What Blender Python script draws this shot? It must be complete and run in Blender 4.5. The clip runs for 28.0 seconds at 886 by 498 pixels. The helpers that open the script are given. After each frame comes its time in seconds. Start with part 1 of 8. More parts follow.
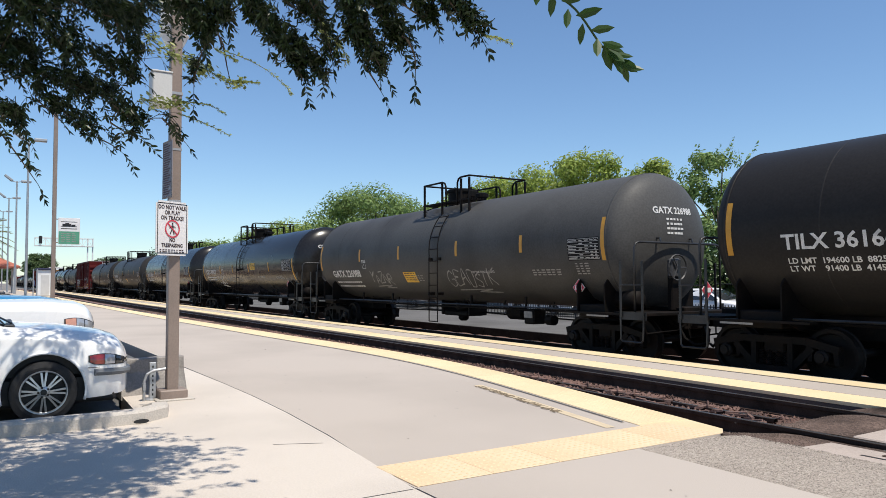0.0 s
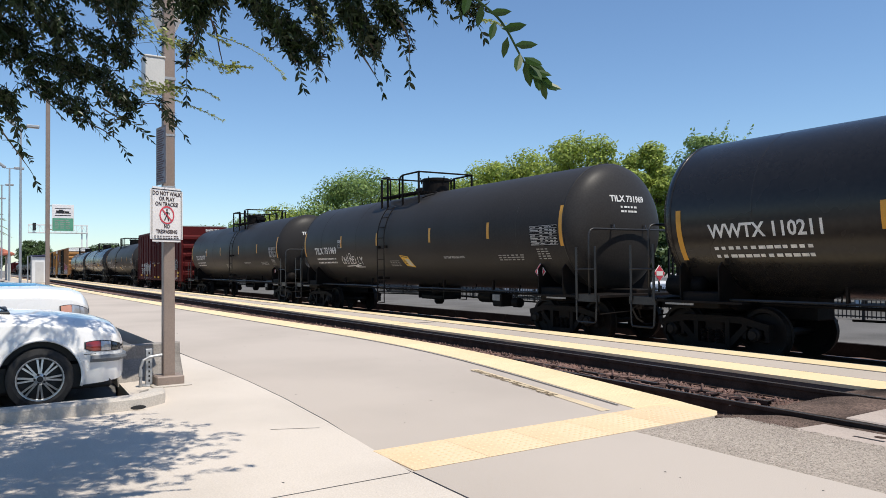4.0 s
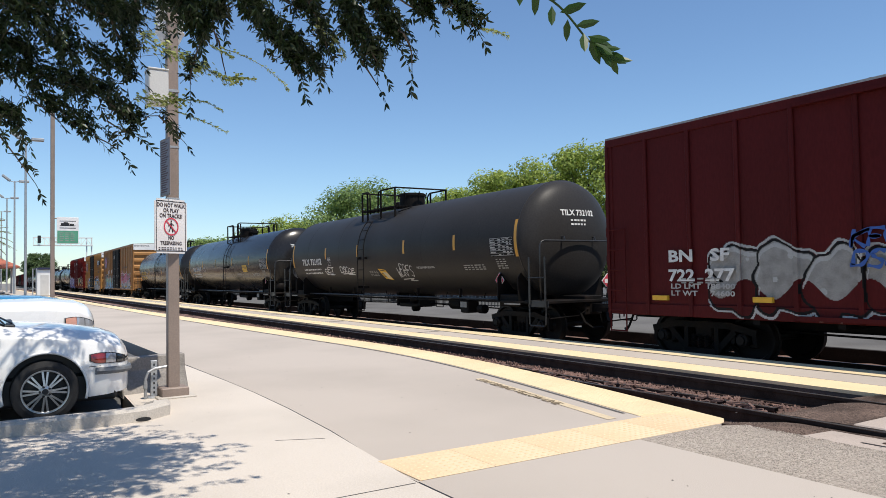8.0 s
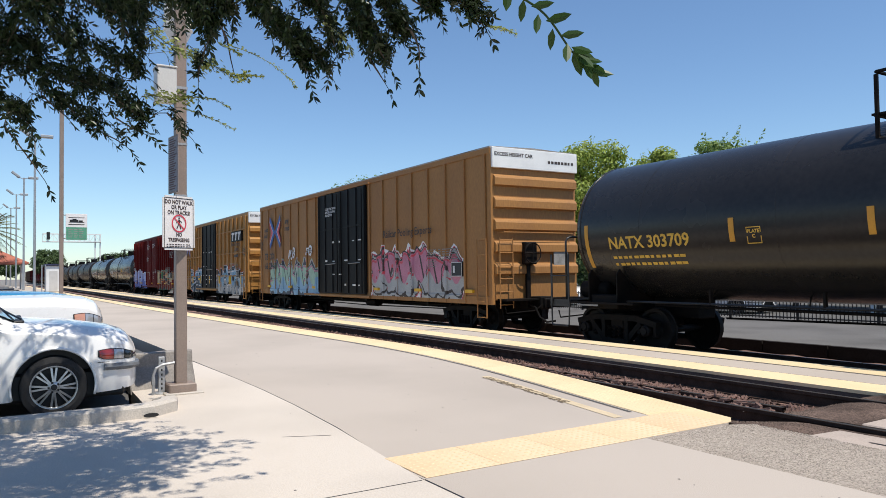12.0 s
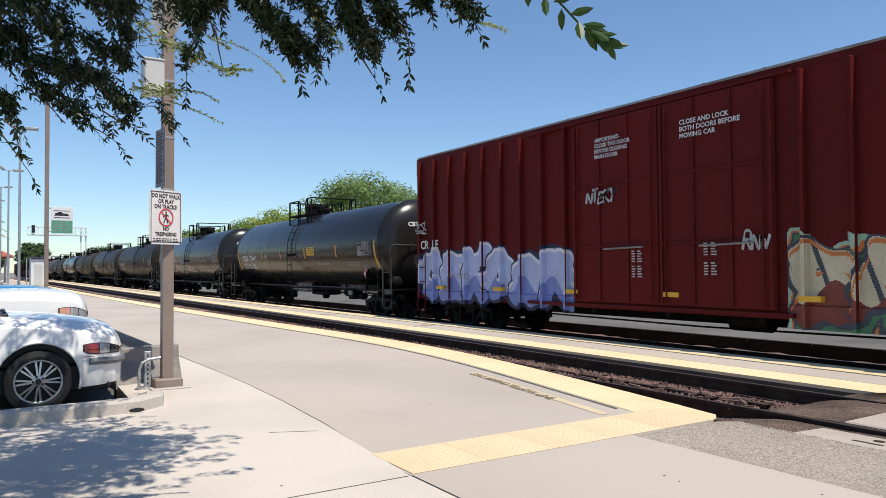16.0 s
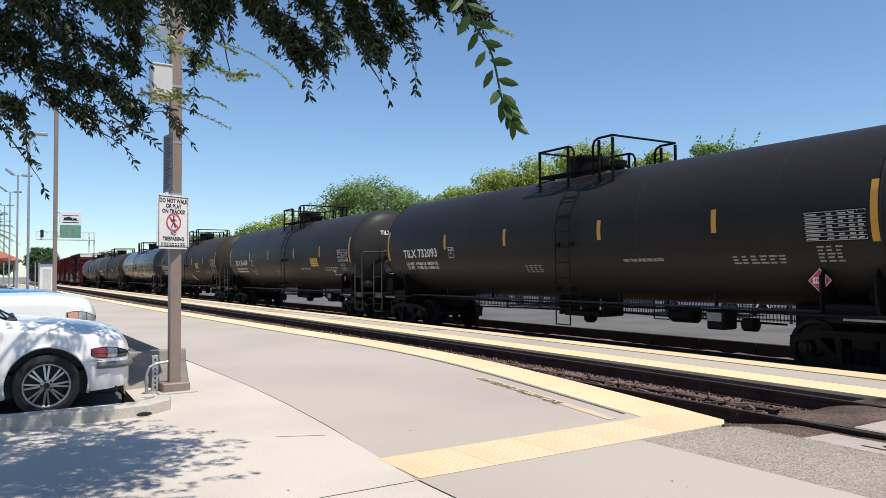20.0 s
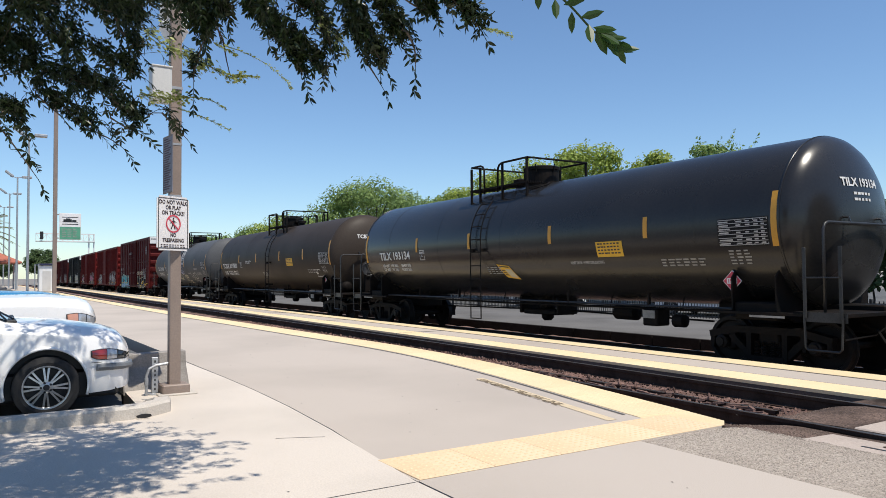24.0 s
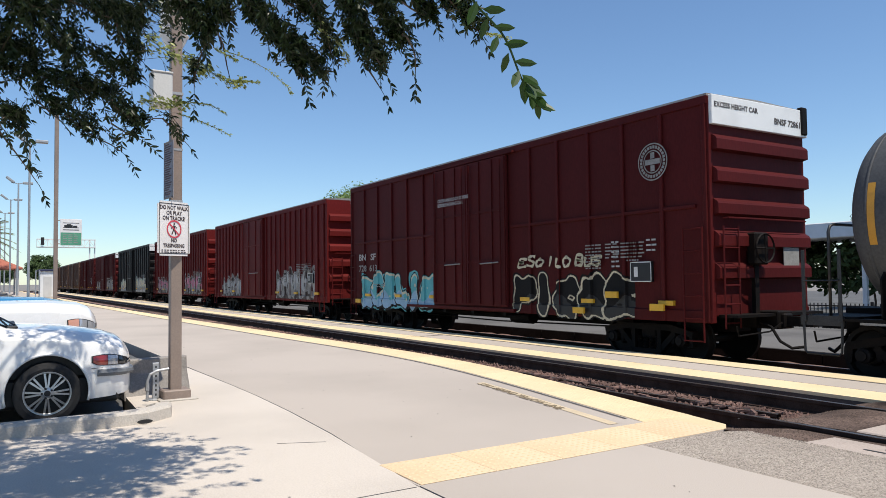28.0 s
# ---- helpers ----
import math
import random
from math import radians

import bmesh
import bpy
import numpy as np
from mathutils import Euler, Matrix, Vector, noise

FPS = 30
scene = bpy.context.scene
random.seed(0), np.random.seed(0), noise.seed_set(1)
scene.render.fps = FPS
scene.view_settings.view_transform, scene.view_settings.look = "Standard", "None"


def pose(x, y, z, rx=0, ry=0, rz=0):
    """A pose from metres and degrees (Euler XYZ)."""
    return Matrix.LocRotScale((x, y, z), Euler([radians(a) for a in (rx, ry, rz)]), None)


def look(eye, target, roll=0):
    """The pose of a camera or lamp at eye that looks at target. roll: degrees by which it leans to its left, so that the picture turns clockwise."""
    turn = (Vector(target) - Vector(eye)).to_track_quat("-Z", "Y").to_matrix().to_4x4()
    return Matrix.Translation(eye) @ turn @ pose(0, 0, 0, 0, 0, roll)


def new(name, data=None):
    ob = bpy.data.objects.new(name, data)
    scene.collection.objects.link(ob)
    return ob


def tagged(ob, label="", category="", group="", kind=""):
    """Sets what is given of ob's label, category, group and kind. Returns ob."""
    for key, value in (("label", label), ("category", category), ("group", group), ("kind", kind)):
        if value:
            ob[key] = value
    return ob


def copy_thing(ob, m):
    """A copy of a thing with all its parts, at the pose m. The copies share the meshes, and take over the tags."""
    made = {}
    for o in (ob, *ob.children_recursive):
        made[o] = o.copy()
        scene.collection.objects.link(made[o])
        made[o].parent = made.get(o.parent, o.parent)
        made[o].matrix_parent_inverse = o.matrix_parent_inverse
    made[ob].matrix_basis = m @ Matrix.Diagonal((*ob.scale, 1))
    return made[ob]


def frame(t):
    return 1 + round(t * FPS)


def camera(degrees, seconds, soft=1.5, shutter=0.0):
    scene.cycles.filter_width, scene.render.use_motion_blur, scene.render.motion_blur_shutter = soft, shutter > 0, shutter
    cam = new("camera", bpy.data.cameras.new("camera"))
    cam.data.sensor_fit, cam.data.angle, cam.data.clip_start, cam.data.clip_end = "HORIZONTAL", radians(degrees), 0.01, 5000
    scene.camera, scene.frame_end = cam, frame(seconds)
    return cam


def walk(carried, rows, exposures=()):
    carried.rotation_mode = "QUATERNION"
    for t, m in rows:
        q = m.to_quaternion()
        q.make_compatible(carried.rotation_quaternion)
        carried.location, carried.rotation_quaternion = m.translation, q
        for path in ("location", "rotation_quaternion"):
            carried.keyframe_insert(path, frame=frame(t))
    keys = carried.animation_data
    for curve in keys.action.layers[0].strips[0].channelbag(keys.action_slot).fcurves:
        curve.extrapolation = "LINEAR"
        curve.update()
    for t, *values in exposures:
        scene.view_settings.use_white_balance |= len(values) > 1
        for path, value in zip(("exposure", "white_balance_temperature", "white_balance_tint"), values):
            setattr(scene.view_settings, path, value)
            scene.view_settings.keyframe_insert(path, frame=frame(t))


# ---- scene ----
# The place: x runs along the tracks (the train moves towards +x), y away from the watcher, z up.
# The camera is hand-held at one spot beside the platform's end.
cam = camera(62.72, 28.0, soft=0.5)
EYE = (0.0, 0.0, 1.33)
VIEW = 57.63
LOOKS = [
    (0, 0.38, 2.54, -0.21), (0.5, -0.24, 2.38, -0.53), (1, -0.33, 2.41, -0.81), (1.5, -0.75, 2.14, -0.52),
    (2, -0.61, 2.00, -0.72), (2.5, 0.06, 1.80, -1.00), (4.5, -0.03, 1.30, -0.46), (5, -0.12, 1.84, -0.43),
    (5.5, 0.26, 1.76, -0.51), (6, 0.28, 1.72, -0.57), (6.5, 0.02, 1.35, -0.44), (7, 0.38, 1.41, -0.61),
    (7.5, 0.35, 1.74, -0.94), (8, 0.32, 2.07, -1.01), (8.5, 1.01, 2.44, -1.18), (9, 1.06, 2.28, -0.85),
    (9.5, 1.62, 2.44, -0.51), (10, 1.81, 2.22, -0.31), (10.5, 1.60, 1.99, -0.33), (11, 1.53, 1.78, -0.60),
    (11.5, 1.23, 1.78, -0.71), (13.5, 0.04, 2.16, -0.88), (14, 0.01, 1.93, -0.70), (14.5, -0.00, 1.75, -0.64),
    (15, -0.03, 2.32, -0.56), (15.5, -0.17, 2.18, -0.37), (16, -0.04, 1.59, -0.40), (16.5, 0.07, 1.81, -0.36),
    (17, 0.00, 1.71, -0.38), (17.5, 0.11, 1.84, -0.49), (18, 0.27, 1.90, -0.43), (18.5, 0.28, 1.59, -0.26),
    (19, 0.88, 1.98, -0.20), (19.5, 0.25, 2.07, -0.36), (20, 0.48, 1.94, -0.40), (20.5, 0.66, 1.91, -0.35),
    (21, 0.29, 1.79, -0.06), (21.5, 0.33, 1.76, -0.17), (23.5, 0.08, 1.94, -0.39), (24, 0.46, 2.04, -0.48),
    (24.5, 0.54, 1.92, -0.44), (25, 0.33, 1.79, -0.64), (25.5, 0.18, 1.94, -0.78), (26, 0.31, 1.95, -0.87),
    (26.5, 0.62, 1.80, -0.76), (27, 0.33, 2.55, -1.08), (27.5, 0.67, 2.48, -0.75), (28, 0.51, 2.38, -0.69),
]


def cam_pose(yaw, pitch, roll):
    return pose(*EYE, 90 + pitch, 0, VIEW + yaw) @ pose(0, 0, 0, 0, 0, roll)


walk(cam, [(t, cam_pose(a, b, c)) for t, a, b, c in LOOKS])

# ---- world, sun, exposure ----
SUN_AZ, SUN_EL = 14.0, 66.0            # degrees from +x towards +y, and above the horizon
world = bpy.data.worlds.new("sky")
scene.world = world
world.use_nodes = True
wn, wl = world.node_tree.nodes, world.node_tree.links
wn.clear()
w_out = wn.new("ShaderNodeOutputWorld")
w_bg = wn.new("ShaderNodeBackground")
w_sky = wn.new("ShaderNodeTexSky")
w_sky.sky_type = "NISHITA"
w_sky.sun_disc = False
w_sky.sun_elevation = radians(SUN_EL)
w_sky.sun_rotation = radians(90 - SUN_AZ)
w_sky.air_density, w_sky.dust_density, w_sky.ozone_density = 1.0, 0.15, 1.5
w_bg.inputs["Strength"].default_value = 0.127
w_tint = wn.new("ShaderNodeMix")
w_tint.data_type, w_tint.blend_type = "RGBA", "MULTIPLY"
w_tint.inputs["Factor"].default_value = 1.0
w_tint.inputs["B"].default_value = (0.865, 1.008, 1.14, 1)
wl.new(w_sky.outputs[0], w_tint.inputs["A"])
wl.new(w_tint.outputs["Result"], w_bg.inputs["Color"])
wl.new(w_bg.outputs[0], w_out.inputs["Surface"])

sun = new("sun", bpy.data.lights.new("sun", "SUN"))
sun.data.energy, sun.data.angle, sun.data.color = 4.9, radians(0.53), (1.0, 0.93, 0.82)
sun_dir = Vector((math.cos(radians(SUN_EL)) * math.cos(radians(SUN_AZ)), math.cos(radians(SUN_EL)) * math.sin(radians(SUN_AZ)), math.sin(radians(SUN_EL))))
sun.matrix_world = look(sun_dir * 60, (0, 0, 0))
scene.view_settings.exposure = 0.0


# ---- materials ----
def mat(name, color, rough=0.6, metal=0.0, scale=6.0, vary=0.12, bump=0.15, fine=60.0, tint=None, spots=0.0, rnd=0.0, spec=0.5, coat=0.0, stretch=(1, 1, 1)):
    """A surface with stains at one scale, grain at another, and fine relief; tint is the stain's colour."""
    m = bpy.data.materials.new(name)
    m.use_nodes = True
    n, l = m.node_tree.nodes, m.node_tree.links
    b = n["Principled BSDF"]
    tc = n.new("ShaderNodeTexCoord")
    mp = n.new("ShaderNodeMapping")
    mp.inputs["Scale"].default_value = stretch
    l.new(tc.outputs["Object"], mp.inputs["Vector"])
    big = n.new("ShaderNodeTexNoise")
    big.inputs["Scale"].default_value, big.inputs["Detail"].default_value = scale, 5
    small = n.new("ShaderNodeTexNoise")
    small.inputs["Scale"].default_value, small.inputs["Detail"].default_value = fine, 3
    for x in (big, small):
        l.new(mp.outputs[0], x.inputs["Vector"])
    c = tuple(color)
    dark = tint or tuple(v * (1 - 2.2 * vary) for v in c)
    mix = n.new("ShaderNodeMix")
    mix.data_type = "RGBA"
    ramp = n.new("ShaderNodeMapRange")
    ramp.inputs["From Min"].default_value, ramp.inputs["From Max"].default_value = 0.42, 0.72
    l.new(big.outputs["Fac"], ramp.inputs["Value"])
    ramp.inputs["To Max"].default_value = 0.85 if tint else 1.0
    l.new(ramp.outputs[0], mix.inputs["Factor"])
    mix.inputs["A"].default_value, mix.inputs["B"].default_value = (*c, 1), (*[max(v, 0.002) for v in dark], 1)
    hsv = n.new("ShaderNodeHueSaturation")
    val = n.new("ShaderNodeMapRange")
    val.inputs["To Min"].default_value, val.inputs["To Max"].default_value = 1 - vary, 1 + vary
    val.inputs["From Min"].default_value, val.inputs["From Max"].default_value = 0.3, 0.7
    l.new(small.outputs["Fac"], val.inputs["Value"])
    last = val.outputs[0]
    if rnd:
        oi = n.new("ShaderNodeObjectInfo")
        r = n.new("ShaderNodeMapRange")
        r.inputs["To Min"].default_value, r.inputs["To Max"].default_value = 1 - rnd, 1 + rnd
        l.new(oi.outputs["Random"], r.inputs["Value"])
        mul = n.new("ShaderNodeMath")
        mul.operation = "MULTIPLY"
        l.new(last, mul.inputs[0]), l.new(r.outputs[0], mul.inputs[1])
        last = mul.outputs[0]
    l.new(last, hsv.inputs["Value"])
    l.new(mix.outputs["Result"], hsv.inputs["Color"])
    l.new(hsv.outputs[0], b.inputs["Base Color"])
    rr = n.new("ShaderNodeMapRange")
    rr.inputs["To Min"].default_value, rr.inputs["To Max"].default_value = max(rough - 0.08, 0.03), min(rough + 0.1, 1)
    l.new(big.outputs["Fac"], rr.inputs["Value"])
    l.new(rr.outputs[0], b.inputs["Roughness"])
    b.inputs["Metallic"].default_value = metal
    b.inputs["Specular IOR Level"].default_value = spec
    b.inputs["Coat Weight"].default_value = coat
    if bump:
        bp = n.new("ShaderNodeBump")
        bp.inputs["Strength"].default_value, bp.inputs["Distance"].default_value = bump, 0.01
        l.new(small.outputs["Fac"], bp.inputs["Height"])
        l.new(bp.outputs[0], b.inputs["Normal"])
    return m


def leafmat(name, color, trans=0.35, rough=0.45, spec=0.3):
    m = bpy.data.materials.new(name)
    m.use_nodes = True
    n, l = m.node_tree.nodes, m.node_tree.links
    b = n["Principled BSDF"]
    geo = n.new("ShaderNodeNewGeometry")
    ramp = n.new("ShaderNodeMapRange")
    ramp.inputs["To Min"].default_value, ramp.inputs["To Max"].default_value = 0.6, 1.35
    l.new(geo.outputs["Random Per Island"], ramp.inputs["Value"])
    hsv = n.new("ShaderNodeHueSaturation")
    hsv.inputs["Color"].default_value = (*color, 1)
    l.new(ramp.outputs[0], hsv.inputs["Value"])
    l.new(hsv.outputs[0], b.inputs["Base Color"])
    b.inputs["Roughness"].default_value = rough
    b.inputs["Specular IOR Level"].default_value = spec
    tr = n.new("ShaderNodeBsdfTranslucent")
    l.new(hsv.outputs[0], tr.inputs["Color"])
    mx = n.new("ShaderNodeMixShader")
    mx.inputs[0].default_value = trans
    l.new(b.outputs[0], mx.inputs[1]), l.new(tr.outputs[0], mx.inputs[2])
    l.new(mx.outputs[0], n["Material Output"].inputs["Surface"])
    return m


M = {
    "walk": mat("pale_concrete", (0.61, 0.545, 0.472), 0.9, 0, 0.5, 0.08, 0.25, 90, spec=0.2),
    "plat": mat("grey_concrete", (0.485, 0.425, 0.368), 0.9, 0, 0.35, 0.065, 0.25, 120, spec=0.2),
    "yellow": mat("tactile_yellow", (0.75, 0.60, 0.375), 0.8, 0, 1.2, 0.06, 0.15, 60, tint=(0.70, 0.535, 0.32), rnd=0.05, spec=0.25),
    "dome": mat("tactile_dome_tan", (0.68, 0.50, 0.30), 0.8, 0, 2.5, 0.10, 0.1, 60, tint=(0.76, 0.60, 0.40), spec=0.2),
    "tan_tile": mat("tactile_tan", (0.72, 0.56, 0.37), 0.85, 0, 1.6, 0.06, 0.15, 60, tint=(0.66, 0.47, 0.28), rnd=0.04, spec=0.2),
    "paint_yellow": mat("faded_yellow_line", (0.63, 0.51, 0.34), 0.8, 0, 3, 0.08, 0.1, 80),
    "worn_print": mat("worn_brown_print", (0.21, 0.155, 0.095), 0.9, 0, 5, 0.25, 0.1, 80),
    "sign_ink": mat("faded_sign_ink", (0.045, 0.026, 0.028), 0.6, 0, 8, 0.15, 0.0),
    "notice_ink": mat("notice_ink_maroon", (0.10, 0.045, 0.05), 0.6, 0, 8, 0.15, 0.0),
    "notice_plate": mat("notice_plate_grey", (0.26, 0.25, 0.28), 0.6, 0, 5, 0.1, 0.0),
    "ground": mat("bare_ground", (0.23, 0.21, 0.19), 0.95, 0, 0.3, 0.12, 0.4, 40),
    "asphalt": mat("asphalt", (0.11, 0.108, 0.105), 0.92, 0, 0.4, 0.15, 0.5, 120),
    "asph_old": mat("weathered_asphalt", (0.375, 0.325, 0.275), 0.95, 0, 0.9, 0.35, 0.7, 60, tint=(0.25, 0.21, 0.175), spec=0.2),
    "asph_far": mat("grey_far_asphalt", (0.15, 0.145, 0.14), 0.95, 0, 0.5, 0.15, 0.4, 40, spec=0.2),
    # the shade on the kerb's track side is put into this near-black colour
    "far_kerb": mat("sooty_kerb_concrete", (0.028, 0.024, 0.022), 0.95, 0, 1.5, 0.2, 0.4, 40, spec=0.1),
    "asph_red": mat("rusty_asphalt", (0.15, 0.105, 0.085), 0.95, 0, 1.2, 0.55, 0.9, 44, spec=0.2),
    "ballast": mat("track_ballast", (0.21, 0.125, 0.10), 0.95, 0, 2.0, 0.25, 0.9, 40, rnd=0.3),
    "joint": mat("joint_dark", (0.10, 0.095, 0.09), 0.95, 0, 4, 0.1, 0.1),
    "tie": mat("railway_tie", (0.095, 0.062, 0.048), 0.95, 0, 4, 0.2, 0.6, 30, rnd=0.25),
    "rail": mat("rusty_rail", (0.062, 0.040, 0.031), 0.85, 0.0, 6, 0.2, 0.3, 80, spec=0.12),
    "railhead": mat("polished_rail_head", (0.30, 0.28, 0.26), 0.35, 0.9, 6, 0.1, 0.05, 80),
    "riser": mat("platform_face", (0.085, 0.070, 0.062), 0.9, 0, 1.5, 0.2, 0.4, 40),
    "panel": mat("crossing_concrete", (0.44, 0.37, 0.32), 0.9, 0, 1.2, 0.12, 0.3, 60, spec=0.2),
    "kerb": mat("kerb_concrete", (0.52, 0.475, 0.42), 0.9, 0, 1.2, 0.1, 0.35, 60, spec=0.2),
    "pole": mat("taupe_painted_steel", (0.26, 0.20, 0.165), 0.55, 0, 2.0, 0.08, 0.05, 60),
    "galv": mat("galvanised_steel", (0.42, 0.43, 0.44), 0.5, 0.5, 3, 0.08, 0.05, 60),
    "white": mat("white_paint", (0.78, 0.78, 0.76), 0.5, 0, 2, 0.05, 0.05, 60),
    "offwhite": mat("box_offwhite", (0.60, 0.59, 0.56), 0.5, 0, 2, 0.05, 0.05, 60),
    "signwhite": mat("sign_face", (0.80, 0.77, 0.75), 0.45, 0, 2, 0.04, 0.0, 60),
    "black": mat("black_paint", (0.012, 0.012, 0.013), 0.5, 0, 3, 0.1, 0.1, 60),
    "signred": mat("sign_red", (0.62, 0.06, 0.09), 0.5, 0, 3, 0.08, 0.0, 60),
    "signgreen": mat("sign_green", (0.10, 0.32, 0.20), 0.5, 0, 3, 0.08, 0.0, 60),
    "tank": mat("tank_black_gloss", (0.0165, 0.0155, 0.015), 0.25, 0, 0.35, 0.16, 0.0, 12, tint=(0.026, 0.023, 0.021), rnd=0.15, spec=0.36),
    "tank_dull": mat("tank_black_satin", (0.0165, 0.016, 0.016), 0.24, 0, 0.4, 0.12, 0.0, 25, tint=(0.028, 0.026, 0.024), rnd=0.1, spec=0.42),
    "tank_grey": mat("tank_dusty_grey", (0.086, 0.084, 0.080), 0.5, 0, 0.35, 0.14, 0.0, 25, spec=0.12, tint=(0.038, 0.035, 0.033)),
    "tank_brown": mat("tank_black_worn", (0.034, 0.032, 0.031), 0.42, 0, 0.35, 0.14, 0.0, 25, tint=(0.027, 0.024, 0.022), rnd=0.2, spec=0.10),
    "tank_dust": mat("tank_dusty_rust_brown", (0.050, 0.039, 0.031), 0.5, 0, 0.35, 0.14, 0.0, 25, tint=(0.028, 0.022, 0.018), spec=0.12),
    "tank_light": mat("tank_weathered_light_grey", (0.098, 0.100, 0.103), 0.5, 0, 0.35, 0.14, 0.0, 25, spec=0.08, tint=(0.06, 0.06, 0.061)),
    "steel": mat("black_underframe", (0.0065, 0.0058, 0.0054), 0.65, 0.0, 3, 0.25, 0.3, 40, spec=0.12, tint=(0.016, 0.011, 0.009)),
    "railpaint": mat("black_handrail", (0.030, 0.030, 0.031), 0.4, 0.0, 3, 0.25, 0.1, 40, spec=0.4),
    "wheelgrey": mat("brake_wheel_grey", (0.075, 0.075, 0.078), 0.5, 0.2, 3, 0.25, 0.1, 40, spec=0.3),
    "wheel": mat("wheel_steel", (0.013, 0.0100, 0.0085), 0.6, 0.0, 3, 0.2, 0.2, 40, spec=0.2),
    "rim": mat("wheel_tread", (0.06, 0.055, 0.05), 0.5, 0.5, 3, 0.1, 0.05, 40),
    "print_pale": mat("pale_stencil_print", (0.48, 0.47, 0.45), 0.7, 0, 6, 0.12, 0, 60),
    "orange": mat("reflector_amber", (0.62, 0.30, 0.03), 0.45, 0, 3, 0.06, 0, 60),
    "label_yellow": mat("label_yellow", (0.75, 0.43, 0.03), 0.5, 0, 6, 0.06, 0, 60),
    "lettering": mat("white_lettering", (0.72, 0.71, 0.68), 0.6, 0, 6, 0.12, 0, 60),
    "lettering_y": mat("yellow_lettering", (0.72, 0.44, 0.06), 0.6, 0, 6, 0.12, 0, 60),
    "lettering_d": mat("dark_lettering", (0.05, 0.035, 0.03), 0.6, 0, 6, 0.12, 0, 60),
    "grime": mat("lettering_grimed", (0.30, 0.29, 0.27), 0.7, 0, 6, 0.15, 0, 60),
    "maroon": mat("boxcar_maroon", (0.080, 0.0098, 0.0098), 0.6, 0, 0.5, 0.12, 0.1, 30, spec=0.10, tint=(0.054, 0.009, 0.0085), rnd=0.12, stretch=(1, 1, 0.3)),
    "red": mat("boxcar_red", (0.125, 0.0115, 0.0105), 0.6, 0, 0.5, 0.12, 0.1, 30, spec=0.10, tint=(0.085, 0.0115, 0.0105), rnd=0.1, stretch=(1, 1, 0.3)),
    "ochre": mat("boxcar_ochre", (0.40, 0.19, 0.040), 0.6, 0, 0.6, 0.10, 0.1, 30, tint=(0.33, 0.165, 0.055), rnd=0.08, stretch=(1, 1, 0.3)),
    "tan": mat("boxcar_weathered_tan", (0.35, 0.165, 0.045), 0.65, 0, 0.6, 0.12, 0.1, 30, tint=(0.27, 0.125, 0.045), stretch=(1, 1, 0.3)),
    "blackbox": mat("boxcar_black", (0.0085, 0.0085, 0.009), 0.55, 0, 0.6, 0.15, 0.1, 30, spec=0.12, tint=(0.016, 0.014, 0.013)),
    "brown": mat("boxcar_brown", (0.10, 0.045, 0.025), 0.6, 0, 0.6, 0.15, 0.1, 30),
    "roofm": mat("galvanised_roof", (0.36, 0.34, 0.31), 0.5, 0.4, 1, 0.15, 0.1, 30, tint=(0.20, 0.13, 0.09)),
    "carpaint": mat("white_car_paint", (0.86, 0.85, 0.83), 0.25, 0, 1, 0.02, 0, 60, coat=0.6),
    "carblue": mat("blue_car_paint", (0.03, 0.22, 0.42), 0.25, 0, 1, 0.02, 0, 60, coat=0.6),
    "trimgrey": mat("bumper_trim_grey", (0.16, 0.17, 0.18), 0.5, 0, 3, 0.05, 0.1, 60),
    "rubber": mat("tyre_rubber", (0.016, 0.016, 0.017), 0.8, 0, 6, 0.15, 0.2, 60),
    "alloy": mat("alloy_wheel", (0.52, 0.53, 0.54), 0.3, 0.9, 6, 0.05, 0, 60),
    "lampred": mat("amber_red_lens", (0.26, 0.022, 0.015), 0.12, 0, 6, 0.05, 0, 60, coat=1.0),
    "lamppale": mat("pale_amber_lens", (0.62, 0.30, 0.20), 0.12, 0, 6, 0.05, 0, 60, coat=1.0),
    "lampclear": mat("clear_lens", (0.45, 0.46, 0.48), 0.08, 0.3, 6, 0.05, 0, 60, coat=1.0),
    "glassdark": mat("car_glass", (0.02, 0.025, 0.03), 0.05, 0, 3, 0.05, 0, 60, coat=1.0),
    "bark": mat("bark", (0.10, 0.075, 0.055), 0.9, 0, 6, 0.2, 0.7, 40),
    "rooftile": mat("red_clay_roof", (0.42, 0.13, 0.08), 0.7, 0, 3, 0.12, 0.4, 30),
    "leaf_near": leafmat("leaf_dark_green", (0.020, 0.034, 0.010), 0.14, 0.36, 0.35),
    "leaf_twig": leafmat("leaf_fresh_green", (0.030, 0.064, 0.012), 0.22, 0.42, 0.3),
    # young leaves: sunlight on them is put into this pale colour
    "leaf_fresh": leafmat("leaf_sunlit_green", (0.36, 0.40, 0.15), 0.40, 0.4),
    "leaf_far": leafmat("leaf_yellow_green", (0.33, 0.40, 0.085), 0.38, 0.55),
    "leaf_far2": leafmat("leaf_mid_green", (0.23, 0.32, 0.10), 0.38, 0.55),
    "leaf_palm": leafmat("leaf_palm_olive", (0.20, 0.20, 0.07), 0.2, 0.5),
    "leaf_dark": leafmat("leaf_deep_green", (0.085, 0.13, 0.045), 0.25, 0.6),
}

M["gravel_red"] = leafmat("rusty_gravel_stone", (0.15, 0.11, 0.088), 0.0, 0.9, 0.2)
M["gravel"] = leafmat("gravel_stone", (0.37, 0.32, 0.27), 0.0, 0.9, 0.2)


